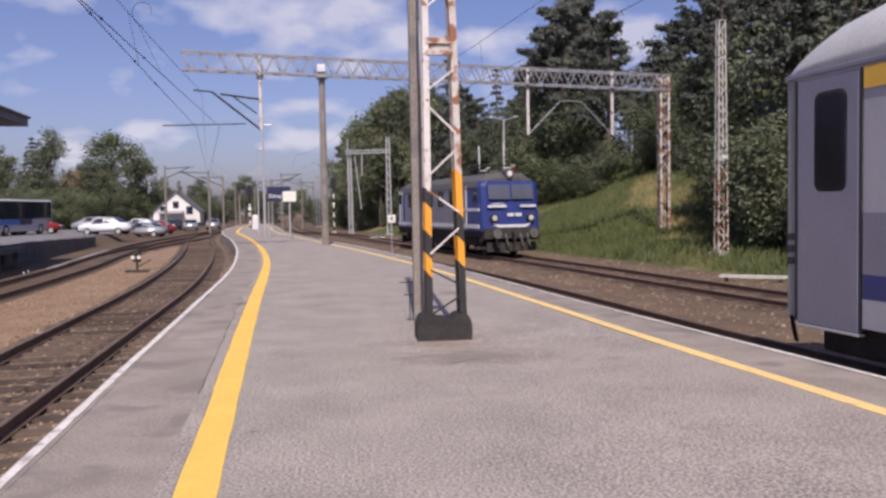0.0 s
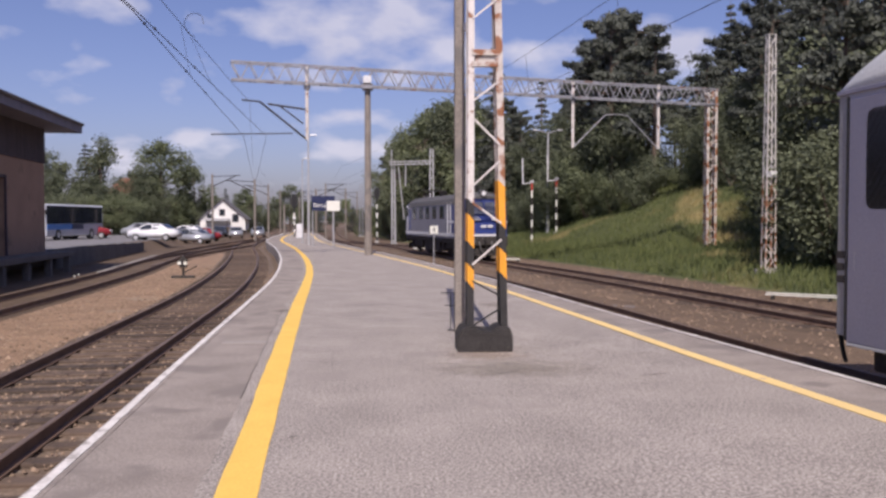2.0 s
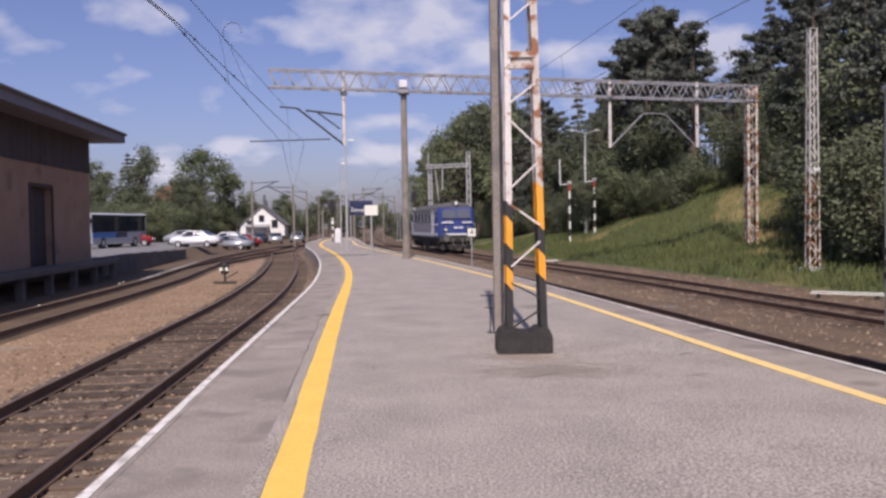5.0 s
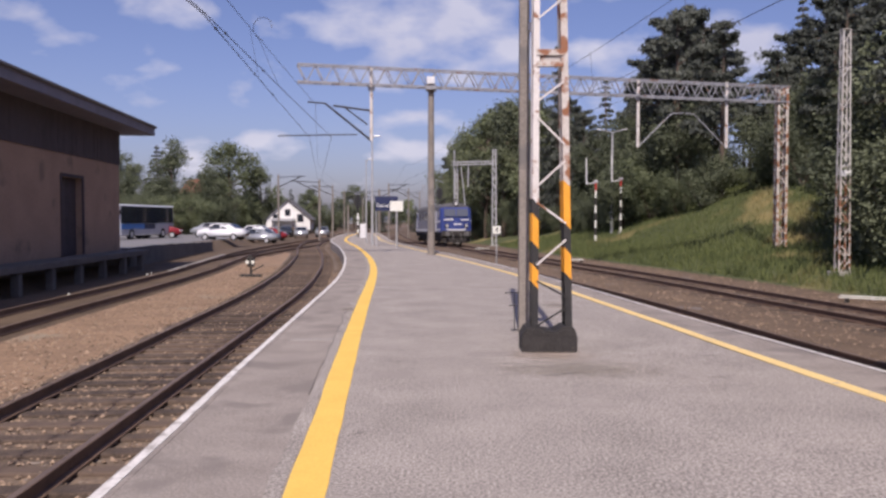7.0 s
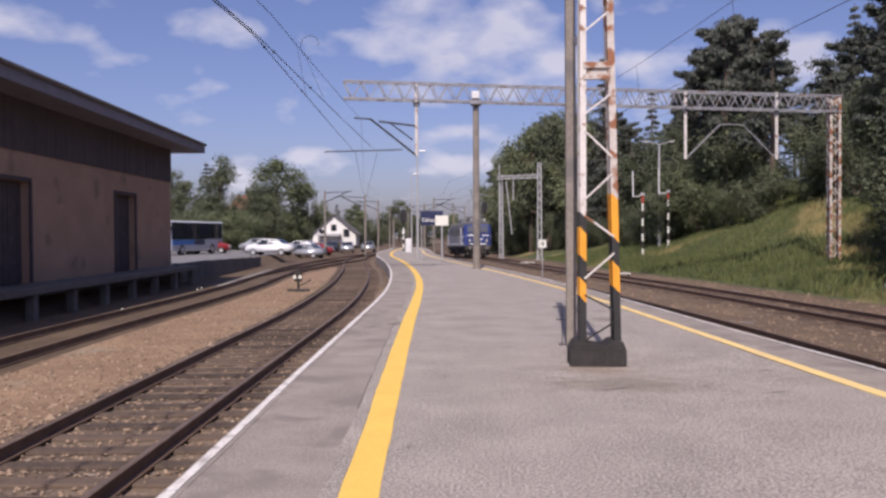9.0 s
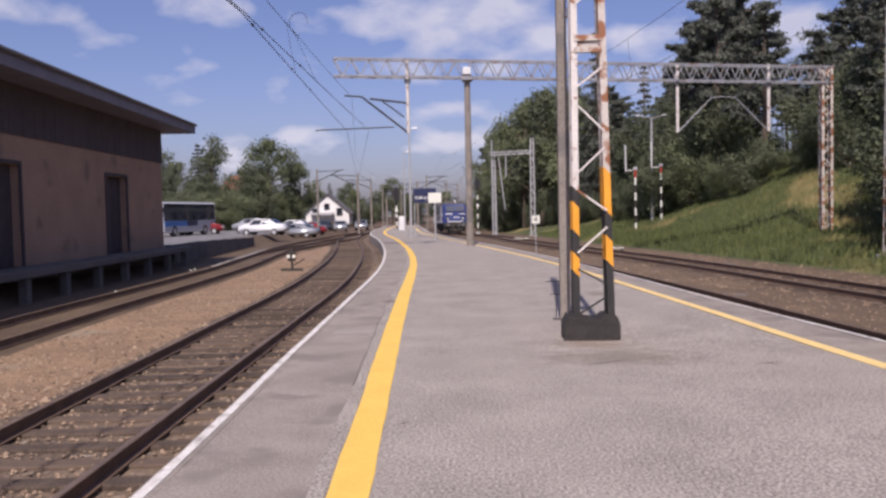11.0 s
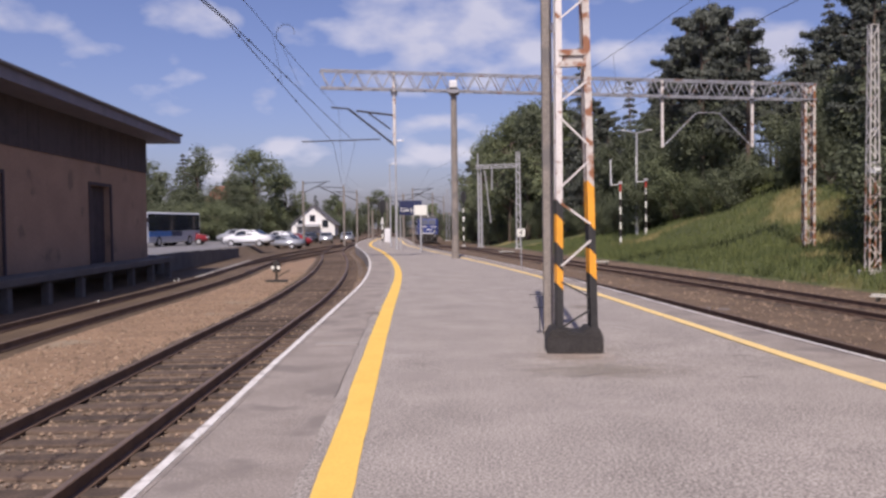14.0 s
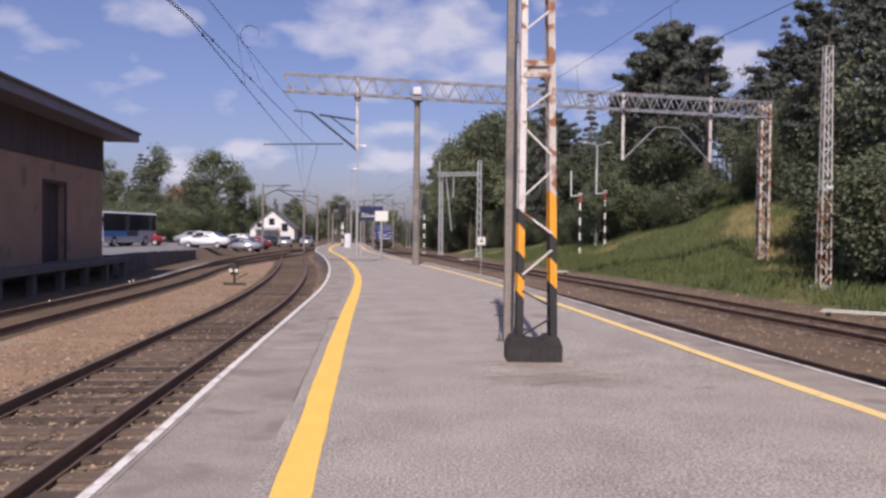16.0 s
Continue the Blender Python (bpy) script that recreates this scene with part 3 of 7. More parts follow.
# ---- ground, one sheet to the horizon ----
def make_ground():
    ys = [-600, -250, -120, -60] + [-40 + 2.0 * i for i in range(20)] + [1.5 * i for i in range(0, 94)] + [145, 152, 160, 170, 180, 190, 200, 230, 280, 360, 500, 800, 1400, 2600]
    bm = bmesh.new()
    rows, mats = [], None
    for y in ys:
        e, r, s, t = float(edge_left(y)), float(edge_right(y)), float(yard_edge(y)), float(left_track(y))
        w = max(s, min(float(side_track(y)), t - 3.3))
        cols = [(-2600, 4), (-1200, 4), (-500, 4), (-200, 4), (-110, 4), (-75, 3), (-50, 3)]
        cols += [(s + d, k) for d, k in ((-14, 3), (-8, 3), (-5, 3), (-3.4, 2), (-3.0, 2), (-2.2, 2), (-1.6, 2), (-0.2, 2))] + [(w, 2), (w + 1.15, 1)]
        a, b = w + 1.15, t - 1.45
        cols += [(a + (b - a) * f, 1) for f in (0.33, 0.66)] + [(b, 6), (b + 0.25, 6), (t, 6), (t + 1.2, 6), (e - 0.25, 0), (e + 0.05, 0)]
        cols += [(r - 0.05, 2), (r + 1.9, 2), (r + 3.5, 0), (r + 5.4, 2), (r + 7, 2), (r + 8.7, 0), (r + 10.4, 2), (r + 11, 5)]
        cols += [(r + d, 5) for d in (11.8, 12.6, 13.4, 14.2, 15.5, 17, 19, 21, 23, 25.5, 28, 31, 34, 38, 44, 52, 64, 80, 110, 170, 300, 700, 1500, 2600)]
        mats = [k for _, k in cols]
        rows.append([bm.verts.new((x, y, ground_z(x, y))) for x, _ in cols])
    for p, q in zip(rows, rows[1:]):
        for i in range(len(p) - 1):
            f = bm.faces.new((p[i], p[i + 1], q[i + 1], q[i]))
            f.material_index = mats[i]
            f.smooth = True
    ob = part("ground", bm, [M["ballast"], M["sand"], M["oil_bed"], M["tarmac"], M["grass"], M["grass"], M["track_bed"]])
    tagged(ob, "ballast, sand and grass ground rising to a wooded bank", "ground", kind="structure")


def strip(name, f, off0, off1, y0, y1, z0, z1, material, label="", step=1.0, wobble=0.0):
    """A band along the curve f(y), from off0 to off1 beside it, between two heights."""
    bm = bmesh.new()
    prev = None
    n = max(2, int((y1 - y0) / step))
    for i in range(n + 1):
        y = y0 + (y1 - y0) * i / n
        x = float(f(y))
        a = off0(y) if callable(off0) else off0
        b = off1(y) if callable(off1) else off1
        if wobble:
            a += wobble * noise.noise((y * 1.7, 0.3, off_seed(name)))
            b += wobble * noise.noise((y * 1.9, 5.3, off_seed(name)))
        ring = [bm.verts.new(p) for p in ((x + a, y, z0), (x + a, y, z1), (x + b, y, z1), (x + b, y, z0))]
        if prev:
            for k in range(3):
                bm.faces.new((prev[k], prev[k + 1], ring[k + 1], ring[k]))
        else:
            bm.faces.new(ring)
        prev = ring
    bm.faces.new(list(reversed(prev)))
    bmesh.ops.recalc_face_normals(bm, faces=bm.faces)
    return part(name, bm, material, None, label)


def off_seed(name):
    return sum(map(ord, name)) * 0.37


PLATFORM_END = 118.0
yellow_left = spline([(-40, 1.28), (5.3, 1.245), (8, 1.2), (10.4, 1.16), (15, 1.075), (20, 1.01), (25, 0.985), (30, 1.03), (43, 1.08), (71, 1.2), (120, 1.3)])
yellow_right = spline([(-40, -1.1), (9, -1.02), (11, -0.98), (14, -0.86), (20, -0.76), (38, -0.8), (55, -0.8), (120, -0.9)])


def make_platform():
    slab = tagged(new("platform"), "grey asphalt island platform between two tracks", "platform", kind="structure")
    bm = bmesh.new()
    prev, n = None, 170
    for i in range(n + 1):
        y = -40 + (PLATFORM_END + 40) * i / n
        a, b = float(edge_left(y)), float(edge_right(y))
        yl, yr = a + float(yellow_left(y)), b + float(yellow_right(y))
        xs = [a + 0.14, a + 0.5, yl + 0.02, yl + 0.35] + [yl + 0.35 + (yr - yl - 0.7) * k / 5 for k in range(1, 5)] + [yr - 0.35, yr, b - 0.1]
        ring = [bm.verts.new((x, y, -0.012 * abs(noise.noise((x * 0.2, y * 0.2, 8))) )) for x in xs]
        if prev:
            for k in range(len(ring) - 1):
                f = bm.faces.new((prev[k], prev[k + 1], ring[k + 1], ring[k]))
                f.material_index = 1 if k < 2 or k >= len(ring) - 2 else 0
                f.smooth = True
        prev = ring
    part("surface", bm, [M["asphalt"], M["edge_asphalt"]], slab)
    strip_l = strip("kerb", edge_left, 0.0, 0.14, -40, PLATFORM_END, -0.95, 0.002, M["edge_asphalt"], "asphalt-topped platform edge")
    strip_r = strip("kerb", edge_right, -0.10, 0.0, -40, PLATFORM_END, -1.0, 0.002, M["edge_asphalt"], "asphalt-topped platform edge")
    bm = bmesh.new()
    x0, x1 = float(edge_left(PLATFORM_END)), float(edge_right(PLATFORM_END))
    box(bm, x0, x1, PLATFORM_END, PLATFORM_END + 0.2, -2.0, 0.0)
    end = part("end_wall", bm, M["concrete"], slab)
    for ob in (strip_l, strip_r):
        ob.parent = slab
    w = strip("edge_line", edge_left, 0.016, 0.096, -40, PLATFORM_END, 0.003, 0.009, M["white_line"], wobble=0.012, step=0.4)
    tagged(w, "worn white line painted along the platform edge", "edge line", kind="structure")
    w = strip("edge_line", edge_right, -0.075, -0.014, -40, PLATFORM_END, 0.003, 0.009, M["white_line"], wobble=0.01, step=0.4)
    tagged(w, "worn white line painted along the platform edge", "edge line", kind="structure")
    w = strip("warning_line", edge_left, lambda y: float(yellow_left(y)), lambda y: float(yellow_left(y)) + 0.268 - 0.02 * smooth(18, 30, y), -40, PLATFORM_END, 0.0, 0.007, M["yellow_line"], wobble=0.012, step=0.4)
    tagged(w, "broad yellow warning line painted on the asphalt", "warning line", kind="structure")
    w = strip("warning_line", edge_right, lambda y: float(yellow_right(y)) - 0.095, lambda y: float(yellow_right(y)) + 0.09, -40, PLATFORM_END, 0.0, 0.007, M["yellow_worn"], wobble=0.01, step=0.4)
    tagged(w, "yellow warning line painted on the asphalt", "warning line", kind="structure")


def make_platform_repairs():
    """The ragged joint beside the yellow line, a trench cover, and worn patches."""
    w = strip("repair_strip", edge_left, lambda y: float(yellow_left(y)) - 0.125 + 0.05 * noise.noise((y * 0.8, 2, 1)), lambda y: float(yellow_left(y)) - 0.01, -5, 40, -0.004, 0.0035, M["asphalt"], wobble=0.03, step=0.2)
    tagged(w, "pale crumbling asphalt strip beside the yellow line", "repair strip", kind="structure")
    w = strip("joint", edge_left, lambda y: float(yellow_left(y)) - 0.142 + 0.05 * noise.noise((y * 0.8, 2, 1)), lambda y: float(yellow_left(y)) - 0.128 + 0.05 * noise.noise((y * 0.8, 2, 1)), 8.5, 17.5, -0.004, 0.0045, M["seam"], wobble=0.012, step=0.2)
    tagged(w, "dark crumbling joint along the repaired asphalt strip", "joint", kind="structure")
    for y0, y1, o0, o1 in ((12.28, 12.5, 0.36, 0.98), (30.0, 30.25, 0.4, 0.9)):
        w = strip("trench_cover", edge_left, o0, o1, y0, y1, -0.02, 0.008, M["patch"], step=0.1)
        tagged(w, "pale concrete trench cover set into the asphalt", "trench cover", kind="structure")



def make_cracks():
    """Short dark cracks and broken edges in the asphalt."""
    for n, (x0, y0, x1, y1) in enumerate(CRACKS):
        rng = random.Random(60 + n)
        a, b = Vector((x0, y0, 0)), Vector((x1, y1, 0))
        across = Vector((a.y - b.y, b.x - a.x, 0)).normalized()
        bm = bmesh.new()
        steps = 9
        left, right = [], []
        for k in range(steps + 1):
            q = k / steps
            p = a.lerp(b, q) + across * rng.uniform(-0.03, 0.03)
            w = 0.003 + 0.013 * math.sin(math.pi * q) * rng.uniform(0.5, 1.2)
            left.append(bm.verts.new(p + across * w + Vector((0, 0, 0.0045))))
            right.append(bm.verts.new(p - across * w + Vector((0, 0, 0.0045))))
        for k in range(steps):
            bm.faces.new((left[k], right[k], right[k + 1], left[k + 1]))
        bmesh.ops.recalc_face_normals(bm, faces=bm.faces)
        tagged(part("crack", bm, M["seam"]), "short dark crack in the worn asphalt", "crack", kind="structure")


CRACKS = ((-2.34, 22.9, -1.71, 23.8), (-1.97, 15.6, -1.62, 15.86), (2.92, 9.47, 3.27, 9.57), (1.08, 9.53, 1.57, 9.81), (-0.68, 10.36, -0.6, 10.48), (-0.78, 6.91, -0.71, 6.97), (3.28, 10.99, 3.7, 11.07))


def make_stains():
    for x, y, w, h, m, label in ((1.3, 11.0, 0.85, 0.7, "dirt", "brown dirt ring round the mast base"), (1.5, 10.0, 1.5, 0.9, "scuff", "dark worn patch before the mast base"), (-2.0, 16.6, 0.3, 0.5, "scuff", "dark worn patch on the asphalt"), (2.2, 17.5, 0.5, 0.9, "scuff", "dark worn patch on the asphalt")):
        bm = bmesh.new()
        bmesh.ops.create_grid(bm, x_segments=1, y_segments=1, size=1.0)
        ob = part("stain", bm, M[m])
        ob.matrix_basis = pose(x, y, 0.0045 if m == "scuff" else 0.006) @ Matrix.Diagonal((w, h, 1, 1))
        ob.visible_shadow = False
        tagged(ob, label, "stain", kind="structure")


# ---- tracks ----
def make_trackside():
    """The pale cable trough and the small white pegs along the siding."""
    w = strip("cable_trough", side_track, lambda y: -1.32, lambda y: -1.08 + 0.1 * noise.noise((y * 0.9, 1, 2)), 38.0, 56.0, -0.7, -0.5, M["patch"], step=0.5, wobble=0.06)
    tagged(w, "pale concrete cable trough along the siding", "cable trough", kind="structure")
    for x, y in ((-11.35, 20.6), (-11.39, 21.3), (-11.84, 25.9), (-12.95, 35.7), (-13.1, 36.6)):
        peg = thing("marker_peg", "small white marker peg in the ballast", "marker peg", pose(x, y, ground_z(x, y)), "white pegs along the siding")
        bm = bmesh.new()
        rod(bm, (0, 0, -0.1), (0, 0, 0.05), 0.022, 8)
        part("stem", bm, M["concrete"], peg)
        bm = bmesh.new()
        rod(bm, (0, 0, 0.05), (0, 0, 0.1), 0.035, 8, 0.025)
        part("cap", bm, M["sign_white"], peg)


def rail_mesh(f, off, y0, y1, top, step, drop=None):
    """One rail swept along the track, foot, web and head."""
    prof = [(-0.07, -0.16), (0.07, -0.16), (0.07, -0.145), (0.014, -0.125), (0.012, -0.04), (0.036, -0.03), (0.036, -0.004), (0.028, 0.0), (-0.028, 0.0), (-0.036, -0.004), (-0.036, -0.03), (-0.012, -0.04), (-0.014, -0.125), (-0.07, -0.145)]
    bm = bmesh.new()
    prev = None
    n = int((y1 - y0) / step)
    for i in range(n + 1):
        y = y0 + (y1 - y0) * i / n
        x = float(f(y))
        sl = (float(f(y + 0.5)) - float(f(y - 0.5)))
        k = 1 / math.hypot(1, sl)
        ring = [bm.verts.new((x + (off + px) * k, y - (off + px) * k * sl, top + pz + (drop(y) if drop else 0.0))) for px, pz in prof]
        if prev:
            for j in range(14):
                q = (j + 1) % 14
                fc = bm.faces.new((prev[j], prev[q], ring[q], ring[j]))
                fc.material_index = 1 if j == 7 else 0
        prev = ring
    bmesh.ops.recalc_face_normals(bm, faces=bm.faces)
    return bm


def sleeper_mesh():
    bm = bmesh.new()
    vs = box(bm, -1.3, 1.3, -0.125, 0.125, -0.15, 0.0, 0.018)
    for v in bm.verts:
        v.co += Vector((0.02 * noise.noise(v.co * 3), 0.012 * noise.noise(v.co * 5), 0.008 * noise.noise(v.co * 7)))
    return mesh_of(bm, "sleeper", M["sleeper"])


def make_track(f, top, y0, y1, sleepers, label, drop=None, sunk=0.0, offs=(-0.7535, 0.7535)):
    track = thing("railway_track", label, "railway track", kind="structure")
    for off in offs:
        part("rail", rail_mesh(f, off, y0, y1, top, 1.0, drop), [M["rail"], M["rail_top"]], track, "rusty steel rail")
    if sleepers:
        rng = random.Random(int(top * 100) + int(y1))
        y = sleepers[0]
        while y < sleepers[1]:
            sl = float(f(y + 0.5)) - float(f(y - 0.5))
            ob = new("sleeper", SLEEPER)
            ob.parent = track
            ob.matrix_basis = pose(float(f(y)) + rng.uniform(-0.03, 0.03), y, top - 0.155 - sunk + rng.uniform(-0.014, 0.006), rng.uniform(-1, 1), rng.uniform(-0.4, 0.4), -math.degrees(math.atan(sl)) + rng.uniform(-1.2, 1.2))
            y += 0.62 + rng.uniform(-0.03, 0.03)
    return track


SLEEPER = sleeper_mesh()
make_ground()
make_platform()
make_platform_repairs()
make_cracks()
make_stains()
make_trackside()
make_track(left_track, RAIL_L, -40, 190, (-30.0, 92), "rusty rails on old wooden sleepers beside the platform", offs=(-0.86, 0.7535))
make_track(side_track, RAIL_L - 0.004, -40, 106, (-20.0, 78), "rusty siding rails half buried in dirt by the goods ramp", sunk=0.045)
make_track(link_track, RAIL_L - 0.008, 41, 82, (47.0, 74), "rusty turnout rails joining the siding to the platform track")
make_track(right_track, RAIL_R, -40, 190, (-20.0, 60), "dark rails in oily ballast beside the platform", fall)
make_track(loco_track, RAIL_R, -40, 190, (-10.0, 80), "second running track with dark rails in brown ballast", fall)


# ---- lattice work ----
def lattice_mast(name, x, y, z, w0, w1, h, material, label, turn=0.0, pitch=0.55, group="", leg_w=0.07, foot=True, rust_to=0.0):
    """A four-legged tapering lattice mast of steel angles."""
    mast = thing(name, label, "catenary mast", pose(x, y, z, 0, 0, turn), group)
    for sx in (-1, 1):
        for sy in (-1, 1):
            for z0, z1, steel in ((0.0, rust_to, M["rusty_steel"]), (rust_to, h, material)):
                if z1 > z0:
                    a, b = w0 + (w1 - w0) * z0 / h, w0 + (w1 - w0) * z1 / h
                    bm = bmesh.new()
                    angle_bar(bm, (sx * a / 2, sy * a * 0.3, z0), (sx * b / 2, sy * b * 0.3, z1), leg_w, -sx, -sy)
                    part("leg", bm, steel, mast)
    n = int(h / pitch)
    for face in range(4):
        for i in range(n):
            bm = bmesh.new()
            za, zb = h * i / n + 0.02, h * (i + 1) / n - 0.02
            wa, wb = w0 + (w1 - w0) * za / h, w0 + (w1 - w0) * zb / h
            s = 1 if i % 2 else -1
            if face < 2:
                k = 1 if face else -1
                bar(bm, (s * wa / 2, k * wa * 0.3, za), (-s * wb / 2, k * wb * 0.3, zb), 0.045, 0.012, (0, 1, 0))
            else:
                k = 1 if face == 2 else -1
                bar(bm, (k * wa / 2, s * wa * 0.3, za), (k * wb / 2, -s * wb * 0.3, zb), 0.045, 0.012, (1, 0, 0))
            part("lacing_bar", bm, M["rusty_steel"] if za < rust_to - 0.3 else material, mast)
    bm = bmesh.new()
    box(bm, -w1 / 2 - 0.02, w1 / 2 + 0.02, -w1 * 0.3 - 0.02, w1 * 0.3 + 0.02, h, h + 0.03)
    part("cap", bm, material, mast)
    if foot:
        bm = bmesh.new()
        box(bm, -w0 * 0.8, w0 * 0.8, -w0 * 0.65, w0 * 0.65, -0.6, 0.12, 0.03)
        part("footing", bm, M["concrete"], mast, "concrete footing")
    return mast


def lattice_beam(parent, a, b, height, depth, material, bay=0.85):
    """A box truss between two places (its top edge), as chords and diagonals."""
    a, b = Vector(a), Vector(b)
    d = (b - a).normalized()
    side = Vector((-d.y, d.x, 0)) * depth / 2
    dn = Vector((0, 0, -height))
    for o in (side, -side):
        for z in (Vector(), dn):
            bm = bmesh.new()
            bar(bm, a + o + z, b + o + z, 0.075)
            part("chord", bm, material, parent)
    n = int((b - a).length / bay)
    for k, o in enumerate((side, -side)):
        for i in range(n):
            p, q = a.lerp(b, i / n), a.lerp(b, (i + 1) / n)
            mid = (p + q) / 2
            for u, v in ((p + o, mid + o + dn), (mid + o + dn, q + o)):
                bm = bmesh.new()
                bar(bm, u, v, 0.05, 0.03, side)
                part("diagonal", bm, material, parent)
    for i in range(n + 1):
        p = a.lerp(b, i / n)
        q = a.lerp(b, min(1, (i + 0.5) / n))
        for z in (Vector(), dn):
            bm = bmesh.new()
            bar(bm, p + side + z, q - side + z, 0.04, 0.03)
            part("cross_bar", bm, material, parent)


# ---- the striped mast on the platform ----
def make_striped_mast():
    mast = thing("catenary_mast", "rusting white lattice mast with yellow and black warning bands", "catenary mast")
    y = 11.36
    H = 9.6
    # legs are pairs of channels; each painted length is a part
    left = [0.89, 1.14, 1.44, 1.82, 2.02]
    right = [1.02, 1.36, 1.70, 2.27]
    cl = ["pole_black", "pole_yellow", "pole_black", "pole_yellow", "pole_black", "white_steel"]
    cr = ["pole_black", "pole_yellow", "pole_black", "pole_yellow", "rusty_steel"]

    def leg(x0, x1, tx0, tx1, bands, colours, inward):
        zs = [0.2] + bands + [H]
        for k in range(len(zs) - 1):
            for dy in (0.0, 0.26):
                bm = bmesh.new()

                def ring(z, cut):
                    f = z / 4.7
                    a, b = x0 + (tx0 - x0) * f, x1 + (tx1 - x1) * f
                    s = 0.05 if cut else 0.0
                    t = 0.02
                    # U section, open to the inside
                    if inward > 0:
                        prof = [(a, 0), (b, 0), (b, t), (a + t, t), (a + t, 0.1 - t), (b, 0.1 - t), (b, 0.1), (a, 0.1)]
                    else:
                        prof = [(a, 0), (b, 0), (b, 0.1), (a, 0.1), (a, 0.1 - t), (b - t, 0.1 - t), (b - t, t), (a, t)]
                    m = (a + b) / 2
                    return [bm.verts.new((px, y + dy + py, z - s * (px - m) / (b - a) * 2)) for px, py in prof]
                lo, hi = ring(zs[k], 0 < k), ring(zs[k + 1], k < len(zs) - 2)
                for i in range(8):
                    bm.faces.new((lo[i], lo[(i + 1) % 8], hi[(i + 1) % 8], hi[i]))
                part("leg_length", bm, M[colours[k]], mast)
    leg(1.1, 1.19, 1.115, 1.2, left, cl, 1)
    leg(1.565, 1.66, 1.47, 1.565, right, cr, -1)

    def lx(z):
        return 1.165 + 0.012 * z / 4.7

    def rx(z):
        return 1.595 - 0.095 * z / 4.7
    nodes = [(0, 0.32), (1, 0.62), (0, 1.06), (1, 1.62), (0, 2.12), (1, 2.68), (0, 3.26), (1, 3.74)]
    upper = [(0, 4.45), (1, 4.75), (0, 5.4), (1, 5.95), (0, 6.5), (1, 7.05), (0, 7.6), (1, 8.15), (0, 8.7), (1, 9.2)]
    for seq in (nodes, upper):
        for (s, za), (q, zb) in zip(seq, seq[1:]):
            pa = lx(za) if s == 0 else rx(za)
            pb = lx(zb) if q == 0 else rx(zb)
            dark = za < 0.7
            bm = bmesh.new()
            gap = 0.11 if zb - za > 0.4 else 0.02
            bar(bm, (pa, y - 0.006, za + gap), (pb, y - 0.006, zb - gap), 0.024, 0.012, (0, 1, 0))
            part("lacing_bar", bm, M["pole_black" if dark else "white_steel"], mast)
    # batten plates with a rusty diaphragm
    for z0, z1, mt in ((3.83, 3.9, "rusty_steel"), (3.98, 4.06, "rusty_steel"), (9.45, 9.6, "white_steel")):
        bm = bmesh.new()
        box(bm, 1.16, 1.52, y - 0.016, y - 0.004, z0, z1, 0.003)
        part("batten_plate", bm, M[mt], mast)
    bm = bmesh.new()
    box(bm, 1.21, 1.48, y + 0.02, y + 0.34, 3.88, 4.0, 0.01)
    part("diaphragm", bm, M["rusty_steel"], mast, "rusty box between the legs")
    # tarred base with rounded shoulders
    bm = bmesh.new()
    outline = [(0.965, -0.3), (0.965, 0.21), (1.02, 0.3), (1.05, 0.34), (1.21, 0.33), (1.28, 0.28), (1.43, 0.27), (1.51, 0.33), (1.66, 0.34), (1.69, 0.29), (1.715, 0.2), (1.715, -0.3)]
    loft(bm, [[(px, y + dy, pz) for px, pz in outline] for dy in (-0.09, 0.1, 0.28, 0.46)])
    bmesh.ops.bevel(bm, geom=[e for e in bm.edges if e.calc_face_angle(0) > 0.9], offset=0.025, segments=2, affect="EDGES")
    for v in bm.verts:
        v.co += Vector((0.012 * noise.noise(v.co * 6), 0.012 * noise.noise(v.co * 6 + Vector((3, 1, 2))), 0.01 * noise.noise(v.co * 5)))
    part("base", bm, M["tar"], mast, "tar-black concrete base")
    return mast


def make_pillar():
    post = thing("concrete_post", "weathered concrete post with thin black bars beside it, behind the striped mast", "post")
    x, y = 1.16, 13.35
    bm = bmesh.new()
    box(bm, x - 0.078, x + 0.05, y - 0.08, y + 0.08, -0.3, 9.4, 0.012)
    part("shaft", bm, M["pillar"], post)
    bm = bmesh.new()
    box(bm, x + 0.05, x + 0.08, y - 0.05, y + 0.06, -0.3, 9.4, 0.006)
    part("rib", bm, M["pillar"], post)
    # thin black bars standing left of the shaft, near the ground
    bm = bmesh.new()
    for p, q in (((-0.32, 0.62), (-0.1, 0.62)), ((-0.17, 0.6), (-0.17, 0.05)), ((-0.26, 0.42), (-0.1, 0.42)), ((-0.22, 0.03), (-0.1, 0.03))):
        bar(bm, (x + p[0] + 0.03, y, p[1]), (x + q[0] + 0.03, y, q[1]), 0.022, 0.014)
    part("loop_bracket", bm, M["pole_black"], post, "thin black bars left of the shaft")
    bm = bmesh.new()
    box(bm, x + 0.05, x + 0.13, y - 0.12, y - 0.02, 4.72, 4.86, 0.02)
    part("clamp", bm, M["galva"], post)


make_striped_mast()
make_pillar()


# ---- catenary gantry ----
G0, GD = Vector((-1.02, 43.0, 0)), Vector((1.0, 0.23, 0)).normalized()


def on_gantry(s, z, across=0.0):
    return G0 + GD * s + Vector((-GD.y, GD.x, 0)) * across + Vector((0, 0, z))


